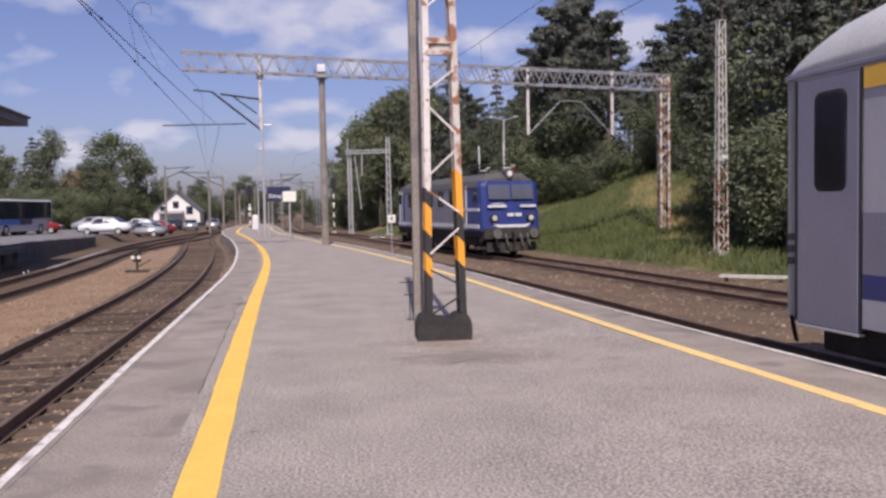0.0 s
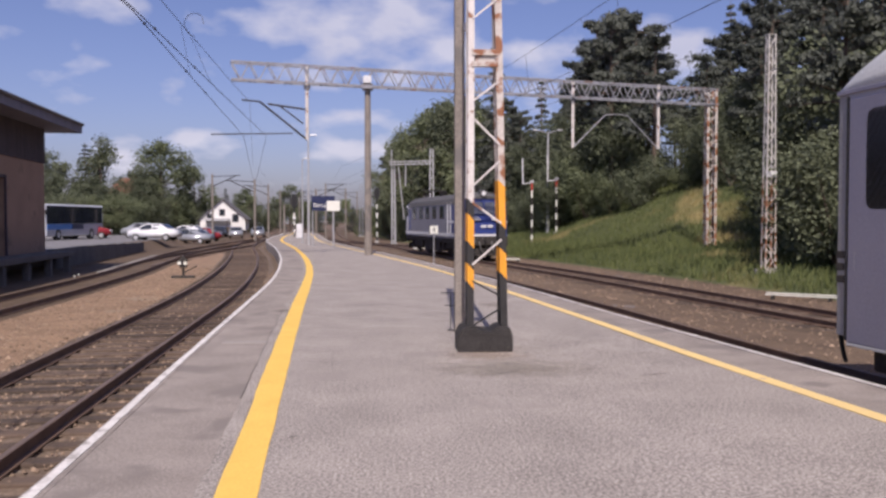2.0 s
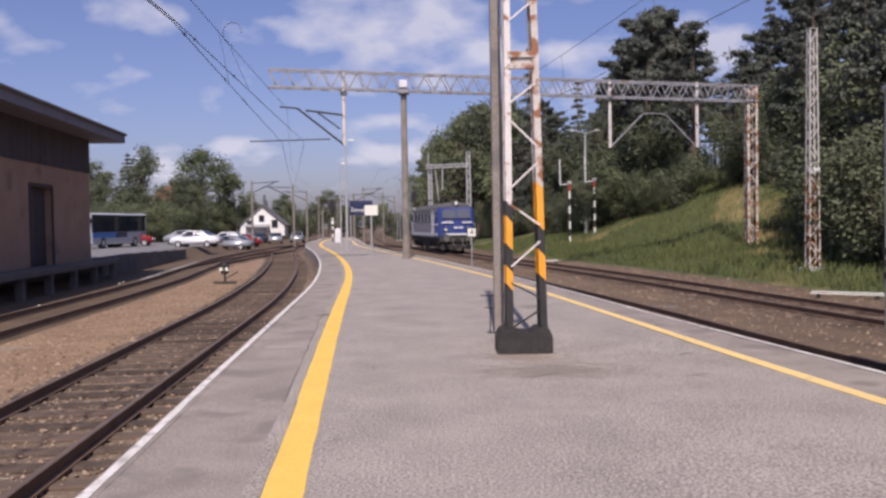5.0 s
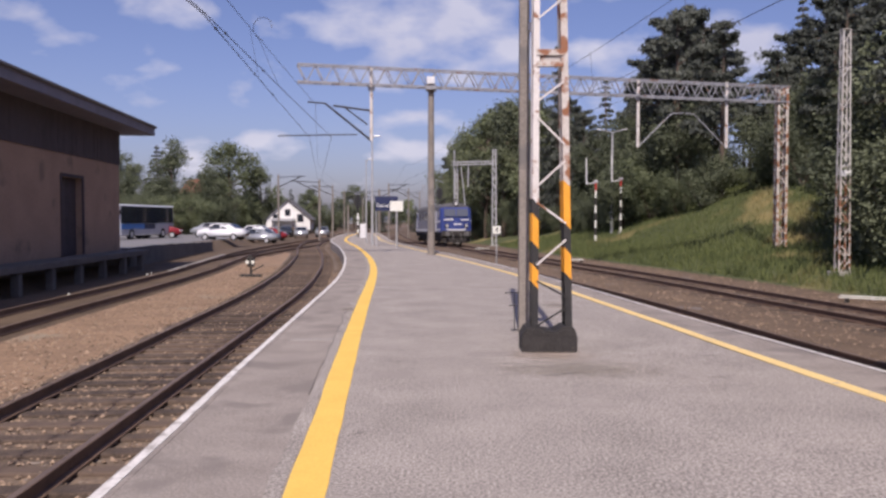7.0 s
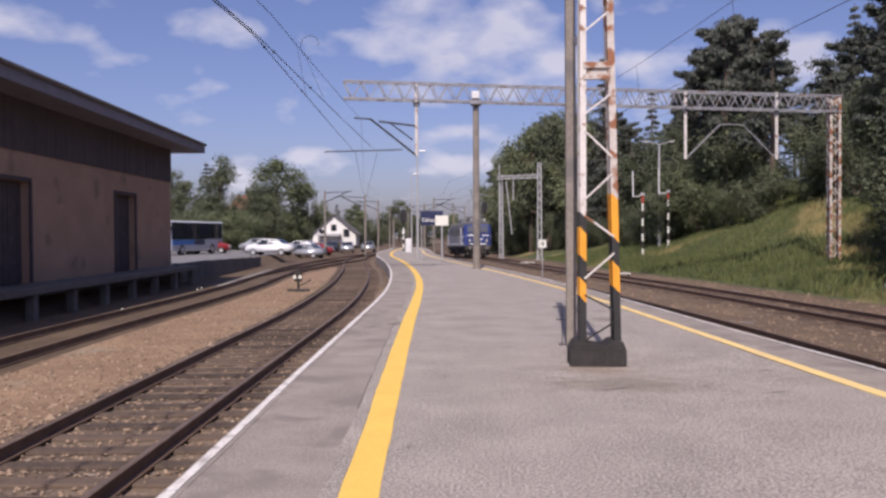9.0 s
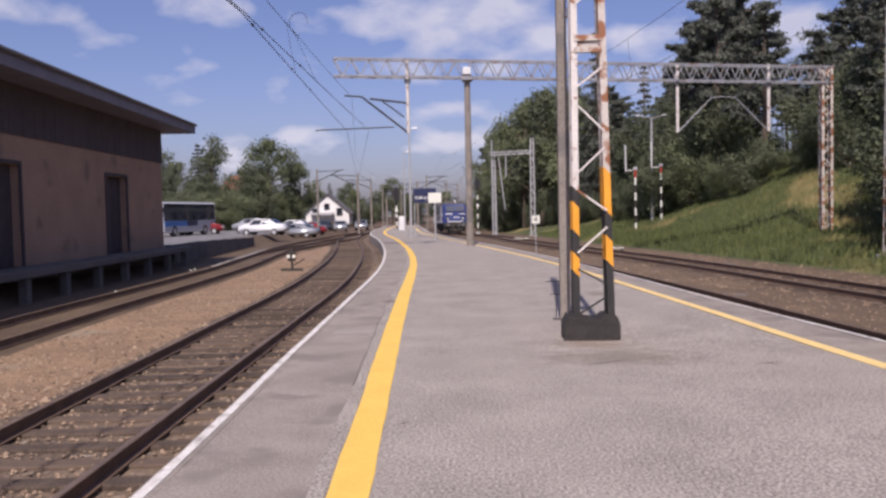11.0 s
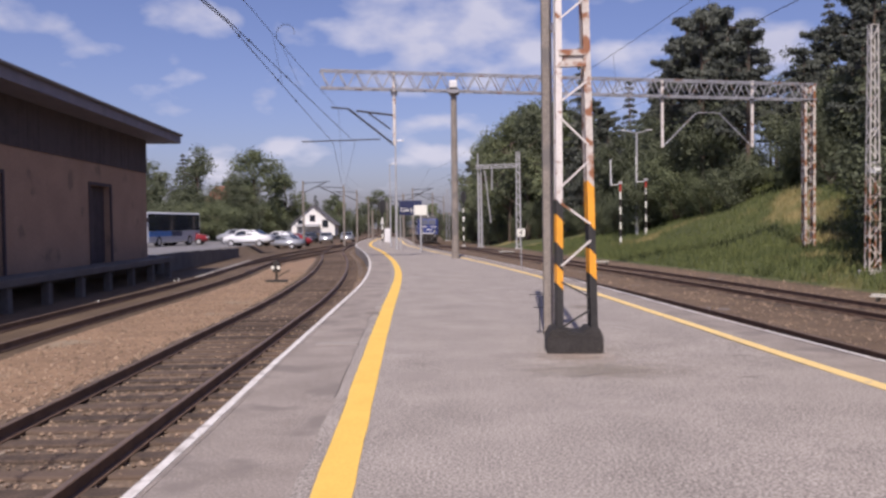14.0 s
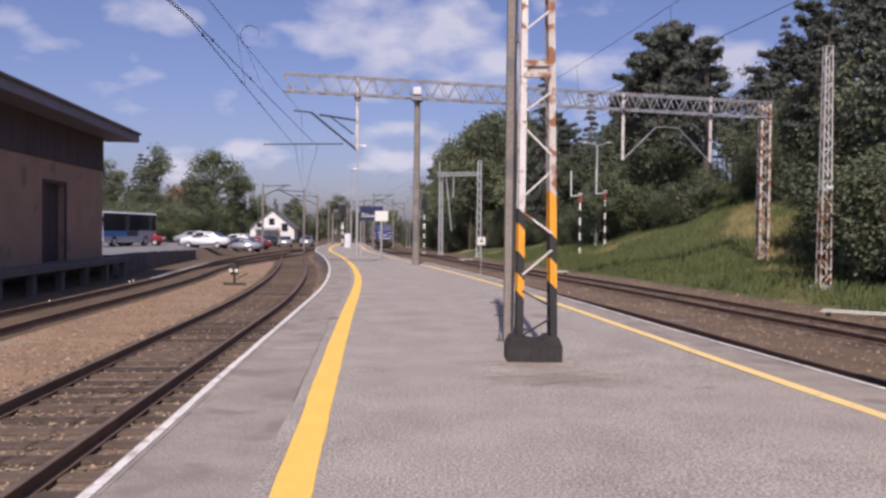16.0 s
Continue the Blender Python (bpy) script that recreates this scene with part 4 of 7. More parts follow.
def make_gantry():
    g = thing("catenary_gantry", "grey lattice gantry spanning the tracks on a post and rusty leg", "catenary gantry")
    lattice_beam(g, on_gantry(-6.7, 9.4), on_gantry(20.3, 9.2), 0.85, 0.55, M["gantry"])
    p = on_gantry(0, 0)
    bm = bmesh.new()
    rod(bm, (p.x, p.y, -0.2), (p.x, p.y, 8.5), 0.19, 14, 0.15)
    part("post", bm, M["pillar"], g, "stout weathered concrete post")
    bm = bmesh.new()
    box(bm, p.x - 0.26, p.x + 0.26, p.y - 0.42, p.y + 0.42, 8.35, 8.62, 0.02)
    part("saddle", bm, M["gantry"], g)
    bm = bmesh.new()
    box(bm, p.x - 0.2, p.x + 0.2, p.y - 0.5, p.y - 0.4, 8.62, 8.98, 0.02)
    part("box", bm, M["insulator"], g, "white box on the beam")
    # rusty lattice leg at the bank
    q = on_gantry(20.0, 0)
    gz = ground_z(q.x, q.y)
    for s in (-1, 1):
        for k in (-1, 1):
            bm = bmesh.new()
            angle_bar(bm, (q.x + s * 0.3, q.y + k * 0.25, gz), (q.x + s * 0.3, q.y + k * 0.25, 9.2), 0.13, -s, -k)
            part("leg", bm, M["rusty_steel"], g, "rust-streaked steel leg")
    n = 13
    for i in range(n):
        za, zb = gz + (9.2 - gz) * i / n, gz + (9.2 - gz) * (i + 1) / n
        s = 1 if i % 2 else -1
        for k in (-1, 1):
            bm = bmesh.new()
            bar(bm, (q.x + s * 0.3, q.y + k * 0.25, za), (q.x - s * 0.3, q.y + k * 0.25, zb), 0.06, 0.015, (0, 1, 0))
            part("lacing_bar", bm, M["rusty_steel"], g)
            bm = bmesh.new()
            bar(bm, (q.x + k * 0.3, q.y + s * 0.25, za), (q.x + k * 0.3, q.y - s * 0.25, zb), 0.06, 0.015, (1, 0, 0))
            part("lacing_bar", bm, M["rusty_steel"], g)
    # drop tubes that carry the registration arms
    drops = [(-3.05, 5.75, -1), (11.35, 5.7, 1), (16.6, 5.75, -1)]
    for s, zb, side in drops:
        a = on_gantry(s, 9.35)
        b = on_gantry(s, zb)
        bm = bmesh.new()
        rod(bm, a, b, 0.085, 10)
        part("drop_tube", bm, M["white_steel"], g, "white steel drop tube")
        bm = bmesh.new()
        rod(bm, on_gantry(s, 8.42), on_gantry(s, 8.26), 0.17, 10)
        part("clamp", bm, M["gantry"], g)
        # stay and arm out to the wire
        bm = bmesh.new()
        k = 1.0 if s < 0 else 0.85
        r = 0.05 if s < 0 else 0.036
        rod(bm, on_gantry(s, zb), on_gantry(s + side * 2.3 * k, 7.55), r)
        rod(bm, on_gantry(s + side * 2.3 * k, 7.55), on_gantry(s + side * 3.15 * k, 7.6), r * 0.8)
        part("cantilever", bm, M["wire"] if s < 0 else M["gantry"], g, "steel cantilever arm")
        if s > 0:
            continue
        bm = bmesh.new()
        rod(bm, on_gantry(s - 0.05, 7.25), on_gantry(s + side * 1.9, 7.45), 0.05)
        rod(bm, on_gantry(s + side * 0.2, 6.55), on_gantry(s + side * 1.3, 7.35), 0.035)
        part("stay", bm, M["wire"] if s < 0 else M["gantry"], g)
        bm = bmesh.new()
        rod(bm, on_gantry(s - 1.2 * -side * 0.6, 6.05), on_gantry(s + side * 4.6, 5.9), 0.03)
        part("registration_arm", bm, M["wire"] if s < 0 else M["gantry"], g)
    return g


make_gantry()
q = (15.46, 33.4)
slim = lattice_mast("lattice_mast", q[0], q[1], ground_z(*q), 0.52, 0.35, 9.22 - ground_z(*q), M["mast_steel"], "slim white lattice mast, rusty below a white plate", 12, 0.62, leg_w=0.058, rust_to=3.5 - ground_z(*q))
bm = bmesh.new()
box(bm, -0.22, 0.22, -0.19, -0.15, 3.5 - ground_z(*q), 3.72 - ground_z(*q), 0.008)
part("plate", bm, M["insulator"], slim, "small white plate")


# ---- goods shed with its ramp ----
SHED = Vector((-0.09, 1.0, 0)).normalized()           # the way along the shed, away from the platform's near end
SHED_OUT = Vector((SHED.y, -SHED.x, 0))               # towards the tracks


def shed_at(along, out, z):
    """A place by metres past y = 33 along the wall, metres out from it, and height."""
    return Vector((-15.1, 33.0, 0)) + SHED * along + SHED_OUT * out + Vector((0, 0, z))


def shed_box(bm, a0, a1, o0, o1, z0, z1, bevel=0.0):
    m = Matrix((( SHED_OUT.x, SHED.x, 0, -15.1), (SHED_OUT.y, SHED.y, 0, 33.0), (0, 0, 1, 0), (0, 0, 0, 1)))
    return box(bm, o0, o1, a0, a1, z0, z1, bevel, m)


def make_shed():
    shed = thing("goods_shed", "brown plastered goods shed with a dark timber frieze and wide eaves", "building")
    END, BACK, Z0, ZB, ZE = 6.8, -36.0, -0.3, 4.42, 5.98
    doors = [(-0.6, 1.72), (-10.2, -7.9), (-19.8, -17.5)]
    # front wall in lengths that leave the door openings free
    cuts = [END] + [v for d in doors for v in (d[1], d[0])] + [BACK]
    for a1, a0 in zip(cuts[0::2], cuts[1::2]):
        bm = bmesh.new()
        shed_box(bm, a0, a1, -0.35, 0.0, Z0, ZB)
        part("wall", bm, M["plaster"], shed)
    for a0, a1 in doors:
        bm = bmesh.new()
        shed_box(bm, a0, a1, -0.35, 0.0, 3.48, ZB)
        part("lintel", bm, M["plaster"], shed)
        bm = bmesh.new()
        shed_box(bm, a0, a1, -0.33, -0.305, 0.36, 3.48)
        door = part("door", bm, M["dark_wood"], shed, "dark plank door")
        for k in range(8):
            w = (a1 - a0) / 8
            bm = bmesh.new()
            shed_box(bm, a0 + w * k + 0.008, a0 + w * (k + 1) - 0.008, -0.3, -0.26 + 0.006 * (k % 3), 0.36, 3.48)
            part("plank", bm, M["dark_wood"], door)
        bm = bmesh.new()
        shed_box(bm, a0 - 0.12, a0, -0.03, 0.05, 0.36, 3.6)
        shed_box(bm, a1, a1 + 0.12, -0.03, 0.05, 0.36, 3.6)
        shed_box(bm, a0, a1, -0.03, 0.05, 3.48, 3.6)
        part("frame", bm, M["dark_wood"], shed)
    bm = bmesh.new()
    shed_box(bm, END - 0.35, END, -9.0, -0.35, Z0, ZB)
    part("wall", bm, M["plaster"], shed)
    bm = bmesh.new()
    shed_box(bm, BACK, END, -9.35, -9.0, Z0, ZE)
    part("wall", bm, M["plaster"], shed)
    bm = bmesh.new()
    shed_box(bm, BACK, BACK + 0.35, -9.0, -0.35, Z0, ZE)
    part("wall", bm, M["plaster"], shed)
    # boarded frieze
    rng = random.Random(4)
    a = BACK
    k = 0
    while a < END + 0.03:
        w = min(0.22, END + 0.04 - a)
        bm = bmesh.new()
        shed_box(bm, a + 0.006, a + w, -0.1, 0.04 + rng.uniform(0, 0.01), ZB - 0.05, ZE)
        part("board", bm, M["dark_wood"], shed)
        a += 0.22
    bm = bmesh.new()
    shed_box(bm, END, END + 0.04, -9.0, 0.0, ZB - 0.05, ZE)
    part("boarding", bm, M["dark_wood"], shed)
    # roof: eave slab and low pitch
    bm = bmesh.new()
    o0, o1, a0, a1 = -10.6, 1.25, BACK - 1.2, END + 1.7
    prof = [(o1, 5.93), (o1, 6.42), (-4.7, 7.5), (o0, 6.42), (o0, 5.93)]
    lo = [bm.verts.new(shed_at(a0, o, z)) for o, z in prof]
    hi = [bm.verts.new(shed_at(a1, o, z)) for o, z in prof]
    hi[2].co = shed_at(a1 - 4.5, -4.7, 7.5)
    for i in range(5):
        f = bm.faces.new((lo[i], lo[(i + 1) % 5], hi[(i + 1) % 5], hi[i]))
        f.material_index = 1 if i in (0, 3, 4) else 0
    bm.faces.new(lo)
    for q in ((0, 1, 3, 4), (1, 2, 3)):
        bm.faces.new([hi[i] for i in q]).material_index = 1 if len(q) == 4 else 0
    bmesh.ops.recalc_face_normals(bm, faces=bm.faces)
    part("roof", bm, [M["roof_felt"], M["fascia"]], shed, "grey felt roof with a broad fascia")
    bm = bmesh.new()
    rod(bm, shed_at(a0, o1 + 0.06, 6.34), shed_at(a1 - 0.05, o1 + 0.06, 6.34), 0.07, 8)
    part("gutter", bm, M["roof_felt"], shed)
    bm = bmesh.new()
    p = shed_at(END + 0.1, -0.15, 0)
    rod(bm, (p.x, p.y, 0.2), (p.x, p.y, 5.6), 0.055, 8)
    part("downpipe", bm, M["galva"], shed, "grey downpipe on the corner")

    # ramp on posts along the siding
    ramp = thing("loading_ramp", "dark concrete loading ramp on short posts along the siding", "loading ramp")
    bm = bmesh.new()
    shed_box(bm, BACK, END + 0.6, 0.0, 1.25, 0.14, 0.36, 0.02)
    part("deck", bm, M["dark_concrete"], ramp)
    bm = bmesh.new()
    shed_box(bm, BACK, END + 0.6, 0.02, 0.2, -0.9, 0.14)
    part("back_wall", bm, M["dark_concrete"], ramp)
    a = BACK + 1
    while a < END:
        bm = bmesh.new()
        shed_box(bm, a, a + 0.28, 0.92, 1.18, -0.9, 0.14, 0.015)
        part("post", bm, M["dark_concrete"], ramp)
        a += 2.75


def make_yard_wall():
    """The retaining wall of the yard beyond the shed, in cast lengths."""
    wall = thing("yard_wall", "low dark retaining wall between the yard and the siding", "wall", kind="structure")
    y = 39.8
    while y < 63:
        x0, x1 = float(yard_edge(y)) - 2.35, float(yard_edge(y + 3.4)) - 2.35
        top = 0.42 - 0.3 * smooth(42, 66, y)
        d = Vector((x1 - x0, 3.4, 0))
        bm = bmesh.new()
        box(bm, -0.35, 0.0, 0.0, d.length - 0.02, -1.2, top, 0.015, Matrix.Translation((x0, y, 0)) @ d.to_track_quat("Y", "Z").to_matrix().to_4x4())
        part("panel", bm, M["dark_concrete"], wall)
        y += 3.4


make_shed()
make_yard_wall()


# ---- locomotive ----
def wheel_mesh():
    bm = bmesh.new()
    rod(bm, (-0.07, 0, 0), (0.07, 0, 0), 0.61, 24)
    rod(bm, (0.06, 0, 0), (0.1, 0, 0), 0.2, 16)
    return mesh_of(bm, "wheel", M["under"])


def make_loco():
    loco = thing("electric_locomotive", "blue and grey electric locomotive with white bands, rolling away", "locomotive")
    W, L = 1.5, 7.7

    def lean(z):
        return 0.0 if z < 2.35 else (z - 2.35) * 0.32

    def section(y, w, end):
        prof = [(-w, 1.12), (-w, 3.1), (-w + 0.1, 3.32), (w - 0.1, 3.32), (w, 3.1), (w, 1.12)]
        return [(x, y + (lean(z) if end < 0 else -lean(z) if end > 0 else 0), z) for x, z in prof]
    # cabs in blue, middle in grey
    for a, b, m in ((-L, -5.5, "loco_blue"), (-5.5, 6.5, "loco_grey"), (6.5, L, "loco_blue")):
        bm = bmesh.new()
        rings = []
        if a == -L:
            rings = [section(a, W - 0.28, -1), section(a + 0.12, W - 0.08, -1), section(a + 0.35, W, -1), section(b, W, 0)]
        elif b == L:
            rings = [section(a, W, 0), section(b - 0.35, W, 1), section(b - 0.12, W - 0.08, 1), section(b, W - 0.28, 1)]
        else:
            rings = [section(a, W, 0), section(b, W, 0)]
        loft(bm, rings)
        part("cab" if m == "loco_blue" else "body", bm, M[m], loco, "blue driver's cab" if m == "loco_blue" else "grey body side")
    bm = bmesh.new()
    prof = [(-1.53, 3.06), (-1.42, 3.36), (-0.95, 3.64), (0, 3.76), (0.95, 3.64), (1.42, 3.36), (1.53, 3.06)]
    loft(bm, [[(x * 0.86, -L + 0.32, 3.33 + max(0, z - 3.3) * 0.35) for x, z in prof], [(x, -L + 0.95, z) for x, z in prof], [(x, L - 0.95, z) for x, z in prof], [(x * 0.86, L - 0.32, 3.33 + max(0, z - 3.3) * 0.35) for x, z in prof]])
    part("roof", bm, M["loco_roof"], loco, "dark sooty roof")
    for e in (-1, 1):
        rot = pose(0, 0, 0, 0, 0, 0 if e < 0 else 180)

        def put(bm, name, m, label="", parent=loco):
            bmesh.ops.transform(bm, verts=bm.verts, matrix=rot)
            return part(name, bm, M[m], parent, label)
        # windscreens in the leaning face
        for x0, x1 in ((-1.13, -0.05), (0.05, 1.13)):
            bm = bmesh.new()
            ys = [-L - 0.012 + lean(z) for z in (2.52, 3.16)]
            v = [bm.verts.new(p) for p in ((x0, ys[0], 2.52), (x1, ys[0], 2.52), (x1, ys[1], 3.16), (x0, ys[1], 3.16), (x0, ys[0] + 0.05, 2.52), (x1, ys[0] + 0.05, 2.52), (x1, ys[1] + 0.05, 3.16), (x0, ys[1] + 0.05, 3.16))]
            for q in ((0, 1, 2, 3), (4, 7, 6, 5), (0, 4, 5, 1), (1, 5, 6, 2), (2, 6, 7, 3), (3, 7, 4, 0)):
                bm.faces.new([v[i] for i in q])
            put(bm, "windscreen", "coach_glass")
            bm = bmesh.new()
            rod(bm, (x0 + 0.2, ys[0] - 0.01, 2.5), (x0 + 0.4, ys[1] - 0.01, 3.0), 0.012, 5)
            put(bm, "wiper", "under")
        for x0, x1, z0, z1 in ((-1.2, -0.28, 2.16, 2.26), (0.42, 1.22, 2.16, 2.26)):
            bm = bmesh.new()
            box(bm, x0, x1, -L - 0.016, -L + 0.05, z0, z1)
            put(bm, "band", "loco_white", "white band")
        for k in range(6):
            bm = bmesh.new()
            box(bm, -1.02 + k * 0.11, -0.95 + k * 0.11, -L - 0.014, -L + 0.02, 2.29, 2.35)
            put(bm, "lettering_bar", "loco_white")
        for x0, x1 in ((-0.24, 0.08), (0.16, 0.48)):
            bm = bmesh.new()
            box(bm, x0, x1, -L - 0.014, -L + 0.02, 1.76, 1.9)
            put(bm, "number_bar", "loco_white", "white bar in place of the number")
        # lower white band, dipping in the middle
        bm = bmesh.new()
        pts = [(-1.46, 1.46, 1.36), (-0.85, 1.46, 1.36), (-0.7, 1.4, 1.28), (0.7, 1.4, 1.28), (0.85, 1.46, 1.36), (1.46, 1.46, 1.36)]
        rows = []
        for x, zt, zb in pts:
            y = -L - 0.02 + (0.3 if abs(x) > 1.4 else 0)
            rows.append([bm.verts.new(p) for p in ((x, y, zb), (x, y, zt), (x, y + 0.1, zt), (x, y + 0.1, zb))])
        for a, b in zip(rows, rows[1:]):
            for i in range(4):
                bm.faces.new((a[i], a[(i + 1) % 4], b[(i + 1) % 4], b[i]))
        bm.faces.new(rows[0])
        bm.faces.new(rows[-1])
        bmesh.ops.recalc_face_normals(bm, faces=bm.faces)
        put(bm, "band", "loco_white", "white band above the buffers")
        for x in (-0.92, 0.92):
            bm = bmesh.new()
            rod(bm, (x, -L + 0.1, 1.7), (x, -L - 0.12, 1.7), 0.19, 18)
            lamp = put(bm, "headlight", "under", "round headlight in a steel rim")
            bm = bmesh.new()
            rod(bm, (x, -L - 0.1, 1.7), (x, -L - 0.135, 1.7), 0.115, 18)
            put(bm, "lens", "coach_roof", "", lamp)
            bm = bmesh.new()
            rod(bm, (x, -L + 0.15, 1.02), (x, -L - 0.42, 1.02), 0.11, 12)
            rod(bm, (x, -L - 0.4, 1.02), (x, -L - 0.47, 1.02), 0.21, 18)
            put(bm, "buffer", "buffer_steel", "dusty dark grey buffer")
            bm = bmesh.new()
            rod(bm, (x * 1.5, -L + 0.42, 1.25), (x * 1.5, -L + 0.42, 2.75), 0.022, 6)
            rod(bm, (x * 1.5, -L + 1.3, 1.25), (x * 1.5, -L + 1.3, 2.75), 0.022, 6)
            rod(bm, (x * 1.56, -L + 1.95, 1.15), (x * 1.56, -L + 1.95, 2.95), 0.03, 6)
            put(bm, "handrail", "loco_white", "white handrail beside the cab door")
            bm = bmesh.new()
            box(bm, x * 1.637 - 0.02, x * 1.637 + 0.02, -L + 1.42, -L + 1.85, 1.35, 2.95)
            put(bm, "cab_door", "loco_blue")
            bm = bmesh.new()
            box(bm, x * 1.637 - 0.025, x * 1.637 + 0.025, -L + 0.6, -L + 1.2, 2.45, 3.0, 0.02)
            put(bm, "side_window", "window_dark")
        bm = bmesh.new()
        box(bm, -0.2, 0.2, -L + 0.3, -L + 0.8, 3.42, 3.84, 0.07)
        rod(bm, (0, -L + 0.32, 3.64), (0, -L + 0.22, 3.64), 0.2, 16)
        top = put(bm, "headlight", "loco_roof", "headlight on the roof")
        bm = bmesh.new()
        rod(bm, (0, -L + 0.23, 3.64), (0, -L + 0.205, 3.64), 0.13, 14)
        put(bm, "lens", "insulator", "", top)
        bm = bmesh.new()
        box(bm, -1.0, -0.3, -L + 0.42, -L + 0.5, 3.36, 3.42, 0.01)
        put(bm, "horn_plate", "loco_white")
        # buffer beam, hoses, rail guard
        bm = bmesh.new()
        box(bm, -1.4, 1.4, -L - 0.04, -L + 0.5, 0.78, 1.26, 0.03)
        put(bm, "buffer_beam", "under", "grimy buffer beam")
        bm = bmesh.new()
        box(bm, -0.06, 0.06, -L - 0.35, -L, 0.95, 1.12, 0.02)
        rod(bm, (0, -L - 0.3, 1.0), (0, -L - 0.28, 0.5), 0.035)
        put(bm, "coupling", "under")
        bm = bmesh.new()
        box(bm, -1.25, 1.25, -L + 0.1, -L + 0.16, 0.22, 0.62)
        put(bm, "rail_guard", "under")
        for x in (-0.85, -0.35, 0.4, 0.75):
            bm = bmesh.new()
            tube(bm, [(x, -L - 0.02, 1.0), (x, -L - 0.14, 0.8), (x + 0.06, -L - 0.14, 0.5), (x + 0.16, -L - 0.06, 0.42)], 0.045)
            put(bm, "brake_hose", "buffer_steel", "dusty grey brake hose")
        for x in (-1.3, 1.3):
            bm = bmesh.new()
            box(bm, x - 0.2, x + 0.2, -L + 0.3, -L + 0.6, 0.35, 0.42)
            box(bm, x - 0.2, x + 0.2, -L + 0.3, -L + 0.6, 0.7, 0.76)
            put(bm, "step", "under")
        # folded pantograph
        bm = bmesh.new()
        for x in (-0.55, 0.55):
            rod(bm, (x, -4.9, 3.98), (x, -3.1, 3.98), 0.03, 6)
            rod(bm, (x, -3.2, 4.0), (x * 0.8, -4.7, 4.12), 0.025, 6)
            for yy in (-4.8, -3.2):
                rod(bm, (x, yy, 3.66), (x, yy, 3.98), 0.06, 8)
        rod(bm, (-0.9, -4.7, 4.14), (0.9, -4.7, 4.14), 0.03, 6)
        rod(bm, (-0.9, -4.4, 4.14), (0.9, -4.4, 4.14), 0.03, 6)
        put(bm, "pantograph", "under", "folded pantograph")
    # side windows, stripe, underframe
    for s in (-1, 1):
        for k in range(5):
            y = -3.4 + k * 1.95
            bm = bmesh.new()
            box(bm, s * W - 0.03, s * W + 0.02, y - 0.5, y + 0.5, 2.25, 3.0, 0.02)
            part("side_window", bm, M["window_dark"], loco)
        bm = bmesh.new()
        box(bm, s * W - 0.03, s * W + 0.012, -L + 0.4, L - 0.4, 1.24, 1.42)
        part("band", bm, M["loco_white"], loco, "white band")
        bm = bmesh.new()
        box(bm, s * W - 0.03, s * W + 0.014, -L + 0.4, -L + 2.6, 2.0, 2.14)
        part("band", bm, M["loco_white"], loco, "white band")
        for y0 in (-5.5, -4.8, 6.3, 6.9):
            bm = bmesh.new()
            box(bm, s * W - 0.03, s * W + 0.04, y0 - 0.045, y0 + 0.045, 1.2, 3.15)
            part("handrail", bm, M["loco_white"], loco)
    bm = bmesh.new()
    box(bm, -1.42, 1.42, -L + 0.5, L - 0.5, 0.86, 1.14, 0.02)
    part("underframe", bm, M["under"], loco)
    bm = bmesh.new()
    box(bm, -1.3, 1.3, -2.1, 2.1, 0.3, 1.0, 0.05)
    part("battery_box", bm, M["under"], loco)
    wm = wheel_mesh()
    for y0 in (-4.5, 4.5):
        bm = bmesh.new()
        for s in (-1, 1):
            box(bm, s * 1.12 - 0.08, s * 1.12 + 0.08, y0 - 2.2, y0 + 2.2, 0.5, 0.85, 0.03)
            for dy in (-1.5, 1.5):
                box(bm, s * 1.2 - 0.1, s * 1.2 + 0.1, y0 + dy - 0.22, y0 + dy + 0.22, 0.4, 0.82, 0.03)
        box(bm, -1.1, 1.1, y0 - 0.4, y0 + 0.4, 0.45, 0.8)
        part("bogie", bm, M["under"], loco, "grimy bogie frame")
        for dy in (-1.5, 1.5):
            for s in (-1, 1):
                ob = part("wheel", wm, None, loco)
                ob.matrix_basis = pose(s * 0.75, y0 + dy, 0.61, 0, 0, 0 if s > 0 else 180)
                LOCO_WHEELS.append(ob)
    tall = Matrix.Diagonal((1.02, 1.0, 1.09, 1))
    done = set()
    for o in loco.children_recursive:
        if o not in LOCO_WHEELS and o.data.name not in done:
            done.add(o.data.name)
            o.data.transform(tall)
    return loco


LOCO_WHEELS = []
LOCO = make_loco()


# ---- standing coach ----
def pane(bm, x0, x1, y0, y1, z0, z1, r):
    """A thin plate standing along y with rounded corners."""
    ring = []
    for cy, cz, a0 in ((y1 - r, z1 - r, 0), (y0 + r, z1 - r, 90), (y0 + r, z0 + r, 180), (y1 - r, z0 + r, 270)):
        for k in range(6):
            a = radians(a0 + 18 * k)
            ring.append((cy + r * math.cos(a), cz + r * math.sin(a)))
    loft(bm, [[(x, y, z) for y, z in ring] for x in (x0, x1)])


